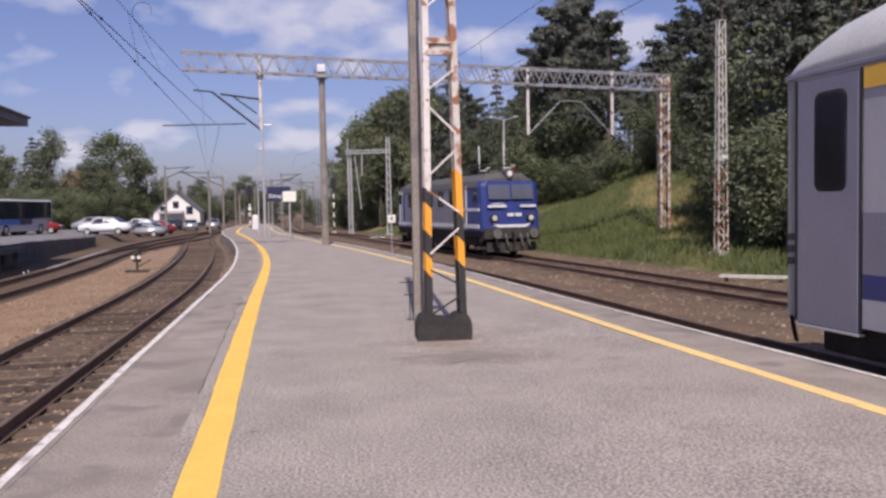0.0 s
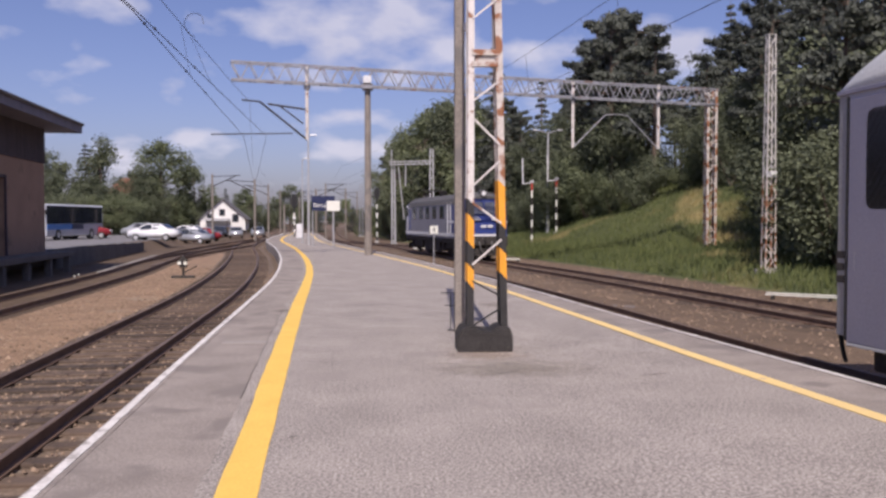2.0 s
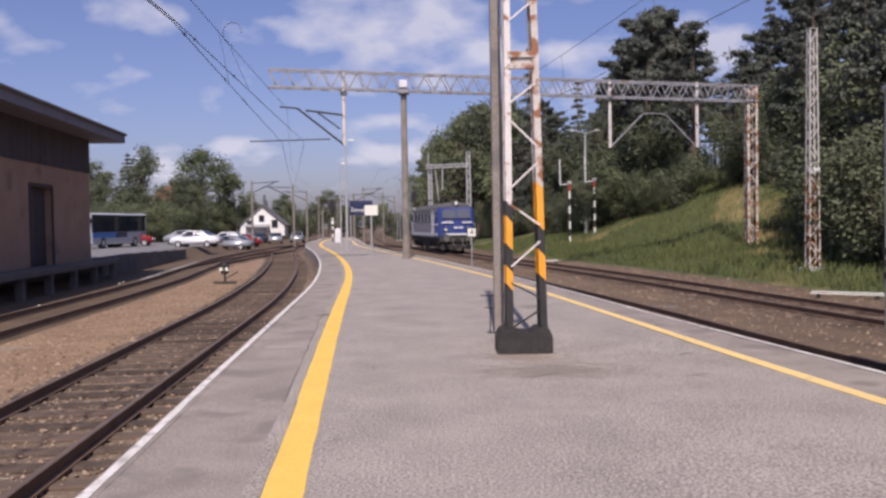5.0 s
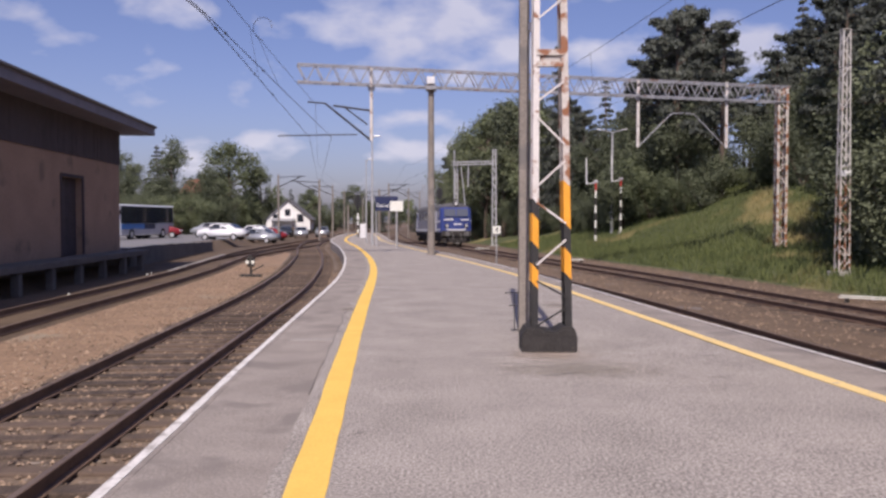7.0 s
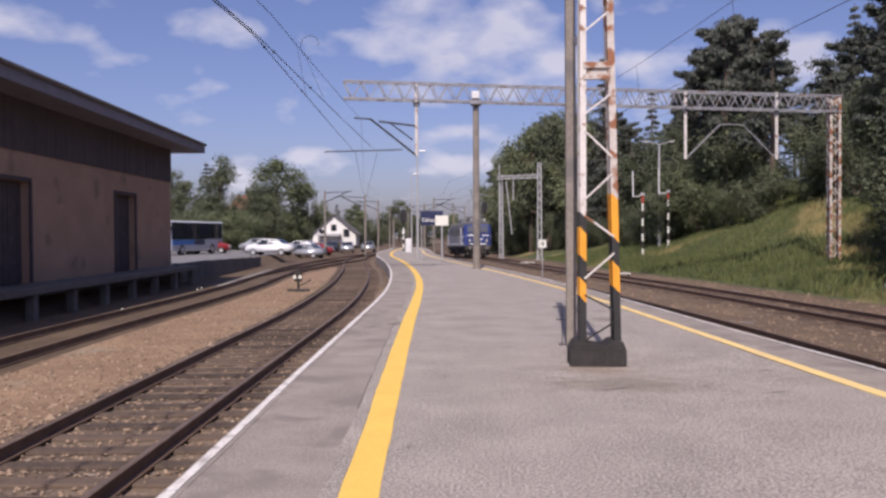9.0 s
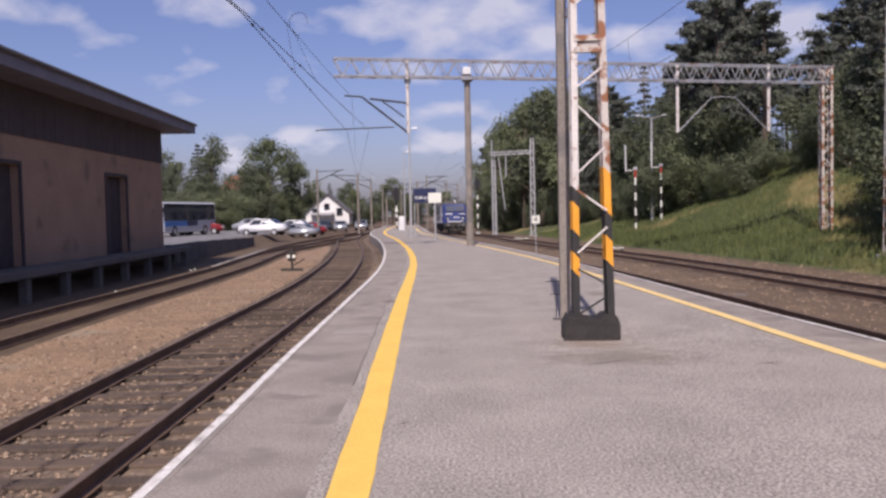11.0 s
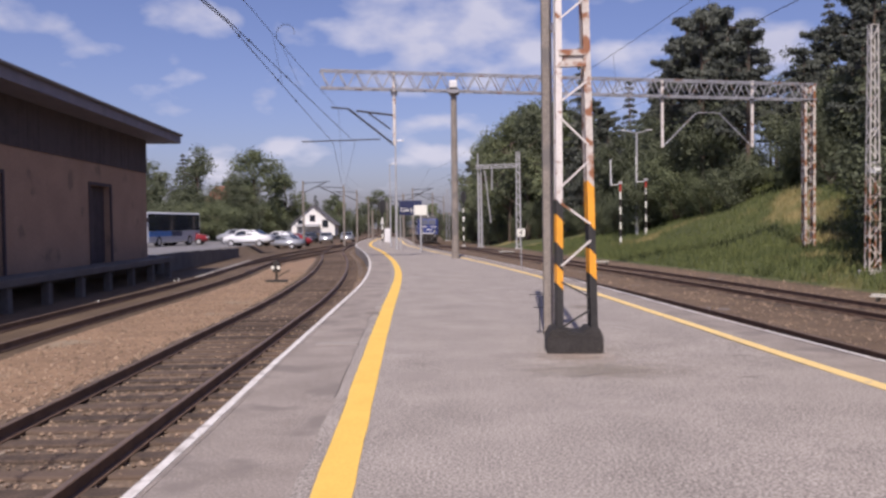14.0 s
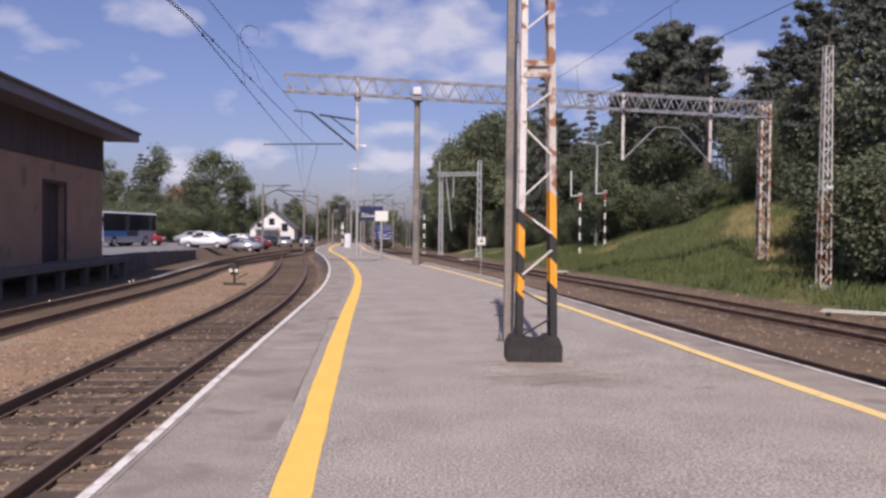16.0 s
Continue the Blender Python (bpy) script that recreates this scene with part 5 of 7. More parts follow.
def make_coach():
    y_end = 10.42
    x_end = float(right_track(y_end))
    sl = (float(right_track(0)) - float(right_track(y_end))) / (0 - y_end)
    coach = thing("railway_coach", "grey and blue passenger coach with plug doors standing at the platform", "railway coach", pose(x_end, y_end, RAIL_R, 0, 0, -math.degrees(math.atan(sl))))
    W, L = 1.42, 24.0
    low, gut = 0.95, 3.92
    bm = bmesh.new()
    loft(bm, [[(-W + 0.05, -0.0, low), (-W + 0.05, 0, gut), (W - 0.05, 0, gut), (W - 0.05, 0, low)], [(-W, -0.08, low), (-W, -0.08, gut), (W, -0.08, gut), (W, -0.08, low)], [(-W, -0.24, low), (-W, -0.24, gut), (W, -0.24, gut), (W, -0.24, low)]])
    part("end_post", bm, M["coach_end"], coach, "grey end wall")
    bm = bmesh.new()
    box(bm, -W, W, -L, -0.24, low, gut)
    part("body", bm, M["coach_light"], coach, "light grey body side")
    prof = [(-1.0, 0.0), (-0.985, 0.2), (-0.93, 0.45), (-0.8, 0.68), (-0.55, 0.88), (-0.25, 0.98), (0, 1.0), (0.25, 0.98), (0.55, 0.88), (0.8, 0.68), (0.93, 0.45), (0.985, 0.2), (1.0, 0.0)]
    bm = bmesh.new()
    stations = [(0.02, 0.2, 0.97), (-0.12, 0.42, 0.985), (-0.35, 0.62, 1.0), (-0.7, 0.79, 1.0), (-1.2, 0.9, 1.0), (-1.9, 0.95, 1.0), (-L + 1.9, 0.95, 1.0), (-L, 0.2, 0.97)]
    loft(bm, [[(x * W * k, y, gut + z * h) for x, z in prof] for y, h, k in stations])
    ob = part("roof", bm, M["coach_roof"], coach, "rounded white roof", smooth=True)
    for s in (-1, 1):
        bm = bmesh.new()
        box(bm, s * W - 0.03, s * W + 0.03, -L, -0.05, gut - 0.03, gut + 0.03, 0.01)
        part("gutter", bm, M["coach_grey"], coach)
        x0, x1 = (s * W - 0.02, s * W + 0.012)
        # plug door next to the end
        bm = bmesh.new()
        box(bm, s * W - 0.02, s * W + 0.03, -1.33, -0.27, 0.87, gut - 0.08, 0.02)
        door = part("door", bm, M["coach_grey"], coach, "violet-grey plug door")
        bm = bmesh.new()
        pane(bm, s * W - 0.02, s * W + 0.036, -1.11, -0.62, 2.53, 3.64, 0.09)
        part("window", bm, M["coach_glass"], door)
        bm = bmesh.new()
        pane(bm, s * W - 0.02, s * W + 0.033, -1.145, -0.585, 2.495, 3.675, 0.12)
        part("window_rubber", bm, M["rubber"], door)
        bm = bmesh.new()
        box(bm, s * W - 0.02, s * W + 0.05, -0.42, -0.38, 1.75, 2.0, 0.01)
        part("handle", bm, M["galva"], door)
        for yy in (-1.36, -0.245):
            bm = bmesh.new()
            box(bm, s * W - 0.02, s * W + 0.02, yy - 0.015, yy + 0.015, 0.9, gut - 0.06)
            part("door_seal", bm, M["rubber"], coach)
        bm = bmesh.new()
        box(bm, s * W - 0.02, s * W + 0.08, -1.33, -0.27, 0.84, 0.875, 0.008)
        part("door_step", bm, M["coach_roof"], coach)
        for z0, z1, m in ((low, 1.28, "coach_light"), (1.28, 1.56, "coach_navy"), (1.56, 2.25, "coach_grey"), (gut - 0.3, gut - 0.06, "coach_yellow")):
            bm = bmesh.new()
            box(bm, x0, x1, -L + 1.5, -1.4, z0, z1)
            part("stripe", bm, M[m], coach)
        for k in range(9):
            y = -2.9 - k * 2.2
            bm = bmesh.new()
            pane(bm, s * W - 0.02, s * W + 0.025, y - 0.7, y + 0.7, 2.4, 3.4, 0.1)
            part("window", bm, M["coach_glass"], coach)
        bm = bmesh.new()
        rod(bm, (s * 0.9, -0.1, 1.05), (s * 0.9, 0.3, 1.05), 0.1, 12)
        rod(bm, (s * 0.9, 0.28, 1.05), (s * 0.9, 0.34, 1.05), 0.22, 18)
        part("buffer", bm, M["under"], coach)
        bm = bmesh.new()
        for z in (1.6, 1.75, 1.9):
            box(bm, s * (W - 0.02) - 0.03, s * (W - 0.02) + 0.03, -0.2, -0.05, z, z + 0.09, 0.01)
        part("socket", bm, M["under"], coach)
        # hanging hose
        bm = bmesh.new()
        pts = [(s * 1.2, 0.05 + 0.1 * math.sin(i / 8 * math.pi), 1.35 - 0.75 * i / 8 + 0.0) for i in range(9)]
        loft(bm, [[(px + 0.035 * math.cos(a), py + 0.02 * math.sin(a), pz + 0.03 * math.sin(a)) for a in np.linspace(0, 2 * math.pi, 7, endpoint=False)] for px, py, pz in pts])
        part("hose", bm, M["rubber"], coach, "hanging rubber hose")
    bm = bmesh.new()
    box(bm, -0.55, 0.55, 0.0, 0.42, 1.1, 3.45, 0.12)
    part("gangway", bm, M["rubber"], coach, "black rubber gangway")
    bm = bmesh.new()
    box(bm, -1.25, 1.25, -L + 0.5, -0.5, 0.55, 0.98, 0.05)
    part("underframe", bm, M["under"], coach)
    wm = wheel_mesh()
    for y0 in (-3.6, -L + 3.6):
        bm = bmesh.new()
        for s in (-1, 1):
            box(bm, s * 1.05 - 0.08, s * 1.05 + 0.08, y0 - 1.7, y0 + 1.7, 0.4, 0.75, 0.03)
        box(bm, -1.0, 1.0, y0 - 0.3, y0 + 0.3, 0.4, 0.7)
        part("bogie", bm, M["under"], coach)
        for dy in (-1.25, 1.25):
            for s in (-1, 1):
                ob = part("wheel", wm, None, coach)
                ob.matrix_basis = pose(s * 0.75, y0 + dy, 0.46, 0, 0, 0 if s > 0 else 180) @ Matrix.Scale(0.75, 4)


make_coach()


# ---- lamps, signals, signs on and beside the platform ----
def tube_lamp(name, x, y, z, h, label, arm=0.0, two=False, r=0.09):
    lamp = thing(name, label, "street lamp", pose(x, y, z))
    bm = bmesh.new()
    rod(bm, (0, 0, -0.4), (0, 0, h * 0.45), r, 10)
    rod(bm, (0, 0, h * 0.45), (0, 0, h), r * 0.75, 10, r * 0.6)
    part("pole", bm, M["galva"], lamp)
    heads = ((1,) if not two else (1, -1))
    for s in heads:
        bm = bmesh.new()
        rod(bm, (0, 0, h - 0.1), (s * (0.25 + arm), 0, h + 0.05 + arm * 0.2), 0.035, 6)
        part("arm", bm, M["galva"], lamp)
        bm = bmesh.new()
        box(bm, s * (0.2 + arm) - 0.05, s * (0.2 + arm) + s * 0.4, -0.09, 0.09, h + arm * 0.2, h + 0.09 + arm * 0.2, 0.02)
        part("head", bm, M["insulator"], lamp, "pale lamp head")
    return lamp


def banded_pole(parent, h, n, colours, r=0.08, top=None):
    for k in range(n):
        bm = bmesh.new()
        rod(bm, (0, 0, h * k / n), (0, 0, h * (k + 1) / n), r, 10)
        part("pole_length", bm, M[top if top and k == n - 1 else colours[k % len(colours)]], parent)


def signal_post(x, y, z, h, colours, label, head="bracket", n=8):
    sig = thing("railway_signal", label, "railway signal", pose(x, y, z), "signals beside the tracks")
    bm = bmesh.new()
    box(bm, -0.25, 0.25, -0.25, 0.25, -0.5, 0.06, 0.03)
    part("footing", bm, M["concrete"], sig)
    banded_pole(sig, h, n, colours, top="sign_red" if head == "bracket" else None)
    if head == "bracket":
        bm = bmesh.new()
        rod(bm, (0, 0, h - 0.02), (-0.75, 0, h - 0.05), 0.04, 6)
        rod(bm, (-0.75, 0, h - 0.1), (-0.78, 0, h + 2.0), 0.06, 8)
        part("ladder_rail", bm, M["insulator"], sig, "white steel upright")
        bm = bmesh.new()
        box(bm, -0.16, 0.16, -0.1, 0.14, h, h + 0.22, 0.03)
        part("cap", bm, M["galva"], sig)
    else:
        bm = bmesh.new()
        vs = [(math.cos(a) * 0.38, 0, h + 0.75 + math.sin(a) * 0.75) for a in np.linspace(0, 2 * math.pi, 20, endpoint=False)]
        loft(bm, [[(x, -0.06, z) for x, _, z in vs], [(x, 0.06, z) for x, _, z in vs]])
        board = part("target_board", bm, M["sign_black"], sig, "black oval target board")
        for k in range(3):
            bm = bmesh.new()
            rod(bm, (0, -0.06, h + 0.35 + 0.4 * k), (0, -0.24, h + 0.35 + 0.4 * k), 0.12, 12)
            part("hood", bm, M["rubber"], board)
        bm = bmesh.new()
        box(bm, -0.14, 0.14, -0.12, -0.06, h * 0.62, h * 0.62 + 0.3, 0.02)
        part("plate", bm, M["insulator"], sig)
    return sig


def board_text(parent, body, size, x, y, z, material):
    cu = bpy.data.curves.new("text", "FONT")
    cu.body, cu.size, cu.extrude = body, size, 0.004
    cu.align_x, cu.align_y = "CENTER", "CENTER"
    tmp = new("lettering", cu)
    me = bpy.data.meshes.new_from_object(tmp.evaluated_get(bpy.context.evaluated_depsgraph_get()))
    bpy.data.objects.remove(tmp)
    me.materials.clear()
    me.materials.append(material)
    ob = new("lettering", me)
    ob.parent = parent
    ob.matrix_basis = pose(x, y, z, 90, 0, 0)
    return ob


def make_platform_furniture():
    tube_lamp("platform_lamp", -5.62, 60.0, 0, 7.7, "slender grey tube lamp standing on the platform")
    tube_lamp("platform_lamp", -6.66, 66.0, 0, 6.5, "thin grey lamp pole further along the platform", r=0.06)
    # station name board with its two posts
    sign = thing("station_sign", "dark blue station name board on grey posts", "sign", pose(-4.45, 58.0, 0, 0, 0, 6))
    for x in (-0.72, 0.72):
        bm = bmesh.new()
        rod(bm, (x, 0.06, -0.3), (x, 0.06, 3.35), 0.04, 8)
        part("post", bm, M["galva"], sign)
    bm = bmesh.new()
    box(bm, -0.78, 0.78, -0.03, 0.03, 2.42, 3.42, 0.015)
    b = part("board", bm, M["sign_blue"], sign)
    board_text(b, "Zakopane", 0.36, 0, -0.036, 2.78, M["sign_white"])
    info = thing("notice_board", "blank cream notice board on a grey post", "sign", pose(-3.52, 54.3, 0, 0, 0, 5))
    bm = bmesh.new()
    rod(bm, (0, 0, -0.3), (0, 0, 2.75), 0.055, 8)
    part("post", bm, M["galva"], info)
    bm = bmesh.new()
    box(bm, -0.42, 0.42, -0.09, -0.055, 2.35, 3.0, 0.015)
    part("board", bm, M["sign_white"], info)
    # numbered board between the tracks
    four = thing("number_board", "small white board with a black figure on a thin post", "sign", pose(2.57, 47.7, -0.78, 0, 0, 3))
    bm = bmesh.new()
    rod(bm, (0, 0, -0.3), (0, 0, 1.9), 0.03, 8)
    part("post", bm, M["galva"], four)
    bm = bmesh.new()
    box(bm, -0.25, 0.25, -0.06, -0.03, 1.75, 2.25, 0.01)
    b = part("board", bm, M["sign_black"], four)
    bm = bmesh.new()
    box(bm, -0.225, 0.225, -0.07, -0.058, 1.775, 2.225)
    part("face", bm, M["sign_white"], b)
    board_text(b, "4", 0.42, 0, -0.076, 2.0, M["sign_black"])
    # white cabinet and far signal on the platform
    cab = thing("switch_cabinet", "white metal cabinet standing on the platform", "cabinet", pose(-8.78, 84.0, 0))
    bm = bmesh.new()
    box(bm, -0.3, 0.3, -0.25, 0.25, 0, 1.4, 0.03)
    part("body", bm, M["insulator"], cab)
    bm = bmesh.new()
    box(bm, -0.26, 0.26, -0.27, -0.24, 0.1, 1.32, 0.01)
    part("door", bm, M["insulator"], cab)
    signal_post(-9.75, 88.0, 0, 2.95, ["sign_black", "sign_white"], "black and white banded light signal with an oval head", "disc", 7)
    signal_post(-1.42, 101.0, -0.78, 5.0, ["sign_black", "sign_white"], "black and white banded light signal with an oval head", "disc", 9)
    signal_post(11.8, 69.0, ground_z(11.8, 69.0), 4.9, ["sign_white", "under"], "white and dark banded signal post with a red top", "bracket", 8)
    signal_post(14.05, 70.0, ground_z(14.05, 70.0), 4.4, ["sign_white", "under"], "white and dark banded signal post with a red top", "bracket", 8)
    tube_lamp("yard_lamp", 13.7, 72.0, ground_z(13.7, 72.0), 9.3 - ground_z(13.7, 72.0), "tall pale lamp post with two heads beside the bank", 0.7, True, 0.13)
    # low lantern on the switch lever
    lev = thing("switch_lantern", "small black switch lantern with white faces between the tracks", "switch lantern", pose(-8.4, 35.2, -0.6))
    bm = bmesh.new()
    box(bm, -0.45, 0.45, -0.16, 0.16, -0.05, 0.1, 0.02)
    part("foot", bm, M["under"], lev)
    bm = bmesh.new()
    rod(bm, (0, 0, 0.05), (0, 0, 0.45), 0.05, 8)
    rod(bm, (0, 0, 0.2), (0.55, 0, 0.5), 0.025, 6)
    part("stem", bm, M["under"], lev)
    bm = bmesh.new()
    box(bm, -0.15, 0.15, -0.13, 0.13, 0.42, 0.82, 0.04)
    rod(bm, (0, 0, 0.8), (0, 0, 0.92), 0.08, 8)
    part("lantern", bm, M["under"], lev)
    for x in (-0.12, 0.12):
        bm = bmesh.new()
        rod(bm, (x, -0.14, 0.62), (x, -0.17, 0.62), 0.075, 12)
        part("face", bm, M["sign_white"], lev)
    # white boards lying beside the far track
    for x, y, w, turn in ((12.9, 25.6, 2.1, -38), (7.4, 50.5, 1.1, 4), (2.6, 70.5, 1.2, 8)):
        z = ground_z(x, y)
        pl = thing("white_barrier", "white painted boards on low stakes beside the track", "barrier", pose(x, y, z, 0, 0, turn))
        for k, (dy, zz) in enumerate(((0, 0.26), (0.22, 0.3))):
            bm = bmesh.new()
            box(bm, -w / 2, w / 2, dy - 0.045, dy + 0.045, zz - 0.1 - 0.015, zz - 0.1 + 0.015, 0.006)
            part("board", bm, M["sign_white"], pl)
        for sx in (-0.4, 0.4):
            bm = bmesh.new()
            box(bm, sx * w - 0.04, sx * w + 0.04, -0.03, 0.25, -0.1, 0.144, 0.01)
            part("stake", bm, M["under"], pl)


def make_far_masts():
    for x, y, h, w, m in ((4.33, 85.0, 8.9, 0.52, "galva"), (0.6, 100.0, 7.6, 0.5, "galva"), (-4.9, 150.0, 8.0, 0.7, "gantry"), (4.6, 118.0, 8.2, 0.7, "gantry")):
        z = ground_z(x, y)
        lattice_mast("far_lattice_mast", x, y, z, w, w * 0.75, h - z, M[m], "pale lattice catenary mast beyond the gantry", 5, 0.75, "far catenary masts", 0.1)
    g = thing("small_gantry", "light lattice gantry arm between two far masts", "catenary gantry")
    lattice_beam(g, (0.1, 87.0, 7.75), (4.3, 85.2, 7.75), 0.32, 0.3, M["galva"], 0.7)
    for (x, y), zt, zb in (((0.32, 87.0), 9.0, -0.8), ((0.62, 87.0), 7.9, -0.8)):
        bm = bmesh.new()
        rod(bm, (x, y, zb), (x, y, zt), 0.07, 8)
        part("post", bm, M["galva"], g)
    bm = bmesh.new()
    rod(bm, (1.75, 86.3, 7.5), (1.72, 86.3, 5.2), 0.07, 8)
    part("drop_tube", bm, M["galva"], g)
    bm = bmesh.new()
    rod(bm, (1.0, 86.5, 7.2), (1.6, 86.4, 1.8), 0.06, 8)
    part("stay", bm, M["galva"], g)
    # poles with cantilevers along the curve, further off
    rng = random.Random(8)
    for x, y, h, arm in ((-15.5, 110, 6.4, -1), (-12.5, 102, 3.6, 0), (-14.4, 92, 6.2, -1), (-19.5, 95, 6.9, 1), (-11.6, 135, 6.8, 1), (-9.2, 124, 7.2, 1), (-17.8, 140, 6.6, 1), (-14.0, 150, 6.2, -1), (-7.0, 138, 7.0, -1), (-6.0, 160, 7.2, -1), (-16.8, 160, 6.4, 1), (-12.4, 146, 7.0, -1)):
        z = ground_z(x, y)
        p = thing("catenary_pole", "thin grey catenary pole with a cantilever arm", "catenary pole", pose(x, y, z), "far catenary poles")
        bm = bmesh.new()
        rod(bm, (0, 0, -0.3), (0, 0, h - z), 0.14, 8, 0.1)
        part("shaft", bm, M["pillar"], p)
        if arm:
            bm = bmesh.new()
            rod(bm, (0, 0, h - z - 1.4), (arm * 2.6, 0, h - z - 0.2), 0.05, 6)
            rod(bm, (0, 0, h - z - 0.3), (arm * 3.1, 0, h - z - 0.15), 0.04, 6)
            part("cantilever", bm, M["wire"], p)


def wire_run(name, pts, r, label, droppers=None):
    w = thing(name, label, "overhead wire")
    bm = bmesh.new()
    loft(bm, [[(x + r * math.cos(a), y, z + r * math.sin(a)) for a in (0.5, 1.76, 3.0, 4.3, 5.5)] for x, y, z in pts])
    part("wire", bm, M["wire"], w)
    return w


def make_wires():
    """Contact and messenger wires strung from support to support, with droppers and clamps."""
    def run(spans, sag):
        pts = []
        for (ya, xa, za), (yb, xb, zb) in zip(spans, spans[1:]):
            for k in range(12):
                q = k / 12
                pts.append((xa + (xb - xa) * q, ya + (yb - ya) * q, za + (zb - za) * q - sag * 4 * q * (1 - q) * ((yb - ya) / 40) ** 2))
        y, x, z = spans[-1]
        return pts + [(x, y, z)]

    def on(pts, y):
        for p, q in zip(pts, pts[1:]):
            if p[1] <= y <= q[1]:
                return Vector(p).lerp(Vector(q), (y - p[1]) / (q[1] - p[1]))
        return Vector(pts[-1])

    def hang(w, low, top, ys, clamps):
        for y in ys:
            bm = bmesh.new()
            rod(bm, on(low, y), on(top, y), 0.005, 4)
            part("dropper", bm, M["wire"], w)
        for y in clamps:
            p = on(low, y)
            bm = bmesh.new()
            box(bm, p.x - 0.02, p.x + 0.02, p.y - 0.05, p.y + 0.05, p.z - 0.025, p.z + 0.03, 0.006)
            part("clamp", bm, M["wire"], w)
    # over the platform track: two contact wires that part towards the gantry, one messenger
    first = run([(-30.0, -4.2, 5.7), (16.4, -4.78, 5.75), (42.0, -7.05, 5.9), (86.0, -13.6, 5.9), (130.0, -17.0, 5.7)], 0.02)
    second = run([(-30.0, -4.15, 5.72), (16.4, -4.76, 5.78), (42.0, -5.95, 5.9), (86.0, -13.3, 5.9), (130.0, -16.8, 5.7)], 0.02)
    high = run([(-30.0, -4.6, 7.3), (20.5, -5.5, 7.2), (42.0, -6.75, 7.55), (86.0, -13.6, 7.4), (130.0, -17.0, 7.0)], 0.1)
    a = wire_run("contact_wire", first, 0.011, "thin dark contact wire above the track beside the platform")
    b = wire_run("contact_wire", second, 0.011, "second dark contact wire parting from the first")
    wire_run("messenger_wire", high, 0.009, "thin dark messenger wire above the track beside the platform")
    hang(a, first, high, (24.0,), (17.6, 23.2, 27.2))
    hang(b, second, high, (25.4,), (18.2, 22.8))
    p = on(high, 24.4)
    wire_run("jumper_wire", [(p.x + 0.26 + 0.3 * math.cos(a), p.y + 0.1 * a, p.z + 0.1 + 0.3 * math.sin(a)) for a in np.linspace(-3.6, 1.1, 18) * -1 + math.pi - 2.2], 0.009, "looped dark jumper wire beside the messenger wire")
    for f, tag in ((right_track, "coach track"), (loco_track, "far running track")):
        stands = (-30.0, 11.4, 44.0, 86.0, 130.0)
        low = run([(y, float(f(y)), 5.9 + fall(y)) for y in stands], 0.03)
        top = run([(y, float(f(y)) - 0.1, 7.4 + fall(y)) for y in stands], 0.5)
        w = wire_run("contact_wire", low, 0.008, "thin dark contact wire above the " + tag)
        wire_run("messenger_wire", top, 0.007, "thin dark messenger wire above the " + tag)
        hang(w, low, top, (20.0, 27.0, 34.0), ())


make_platform_furniture()
make_far_masts()
make_wires()


# ---- yard: house, bus, cars ----
def make_house(x, y, z, w, d, eave, ridge, turn, wall, roof, label, porch=True):
    h = thing("house", label, "house", pose(x, y, z, 0, 0, turn))
    bm = bmesh.new()
    prof = [(-w / 2, -0.5), (-w / 2, eave), (0, ridge), (w / 2, eave), (w / 2, -0.5)]
    loft(bm, [[(px, 0, pz) for px, pz in prof], [(px, d, pz) for px, pz in prof]])
    part("wall", bm, wall, h)
    k = (ridge - eave) / (w / 2)
    for s in (-1, 1):
        bm = bmesh.new()
        o = 0.45
        a = [(0, ridge + 0.05), (s * (w / 2 + o), eave - k * o + 0.05), (s * (w / 2 + o), eave - k * o + 0.22), (0, ridge + 0.22)]
        loft(bm, [[(px, -o, pz) for px, pz in a], [(px, d + o, pz) for px, pz in a]])
        part("roof_slope", bm, roof, h)
    wn = None
    for wx, wz, ww, wh in ((-0.1, eave + 0.55, 0.8, 1.0), (-w * 0.28, 1.0, 0.9, 1.2), (w * 0.28, 1.0, 0.9, 1.2)):
        bm = bmesh.new()
        box(bm, wx - ww / 2 - 0.08, wx + ww / 2 + 0.08, -0.06, 0.04, wz - 0.08, wz + wh + 0.08)
        f = part("window", bm, M["dark_wood"], h)
        bm = bmesh.new()
        box(bm, wx - ww / 2, wx + ww / 2, -0.08, -0.04, wz, wz + wh)
        part("pane", bm, M["window_dark"], f)
    if porch:
        bm = bmesh.new()
        box(bm, -w * 0.38, w * 0.16, -1.6, 0, eave * 0.72, eave * 1.02, 0.03)
        part("porch_roof", bm, M["galva"], h, "grey porch roof")
        for px in (-w * 0.34, w * 0.12):
            bm = bmesh.new()
            box(bm, px - 0.08, px + 0.08, -1.5, -1.34, -0.3, eave * 0.72)
            part("porch_post", bm, M["dark_wood"], h)
    if porch:
        return
    bm = bmesh.new()
    box(bm, w * 0.12, w * 0.12 + 0.5, d * 0.55, d * 0.55 + 0.5, ridge - 0.8, ridge + 0.9)
    part("chimney", bm, M["red_roof"], h)


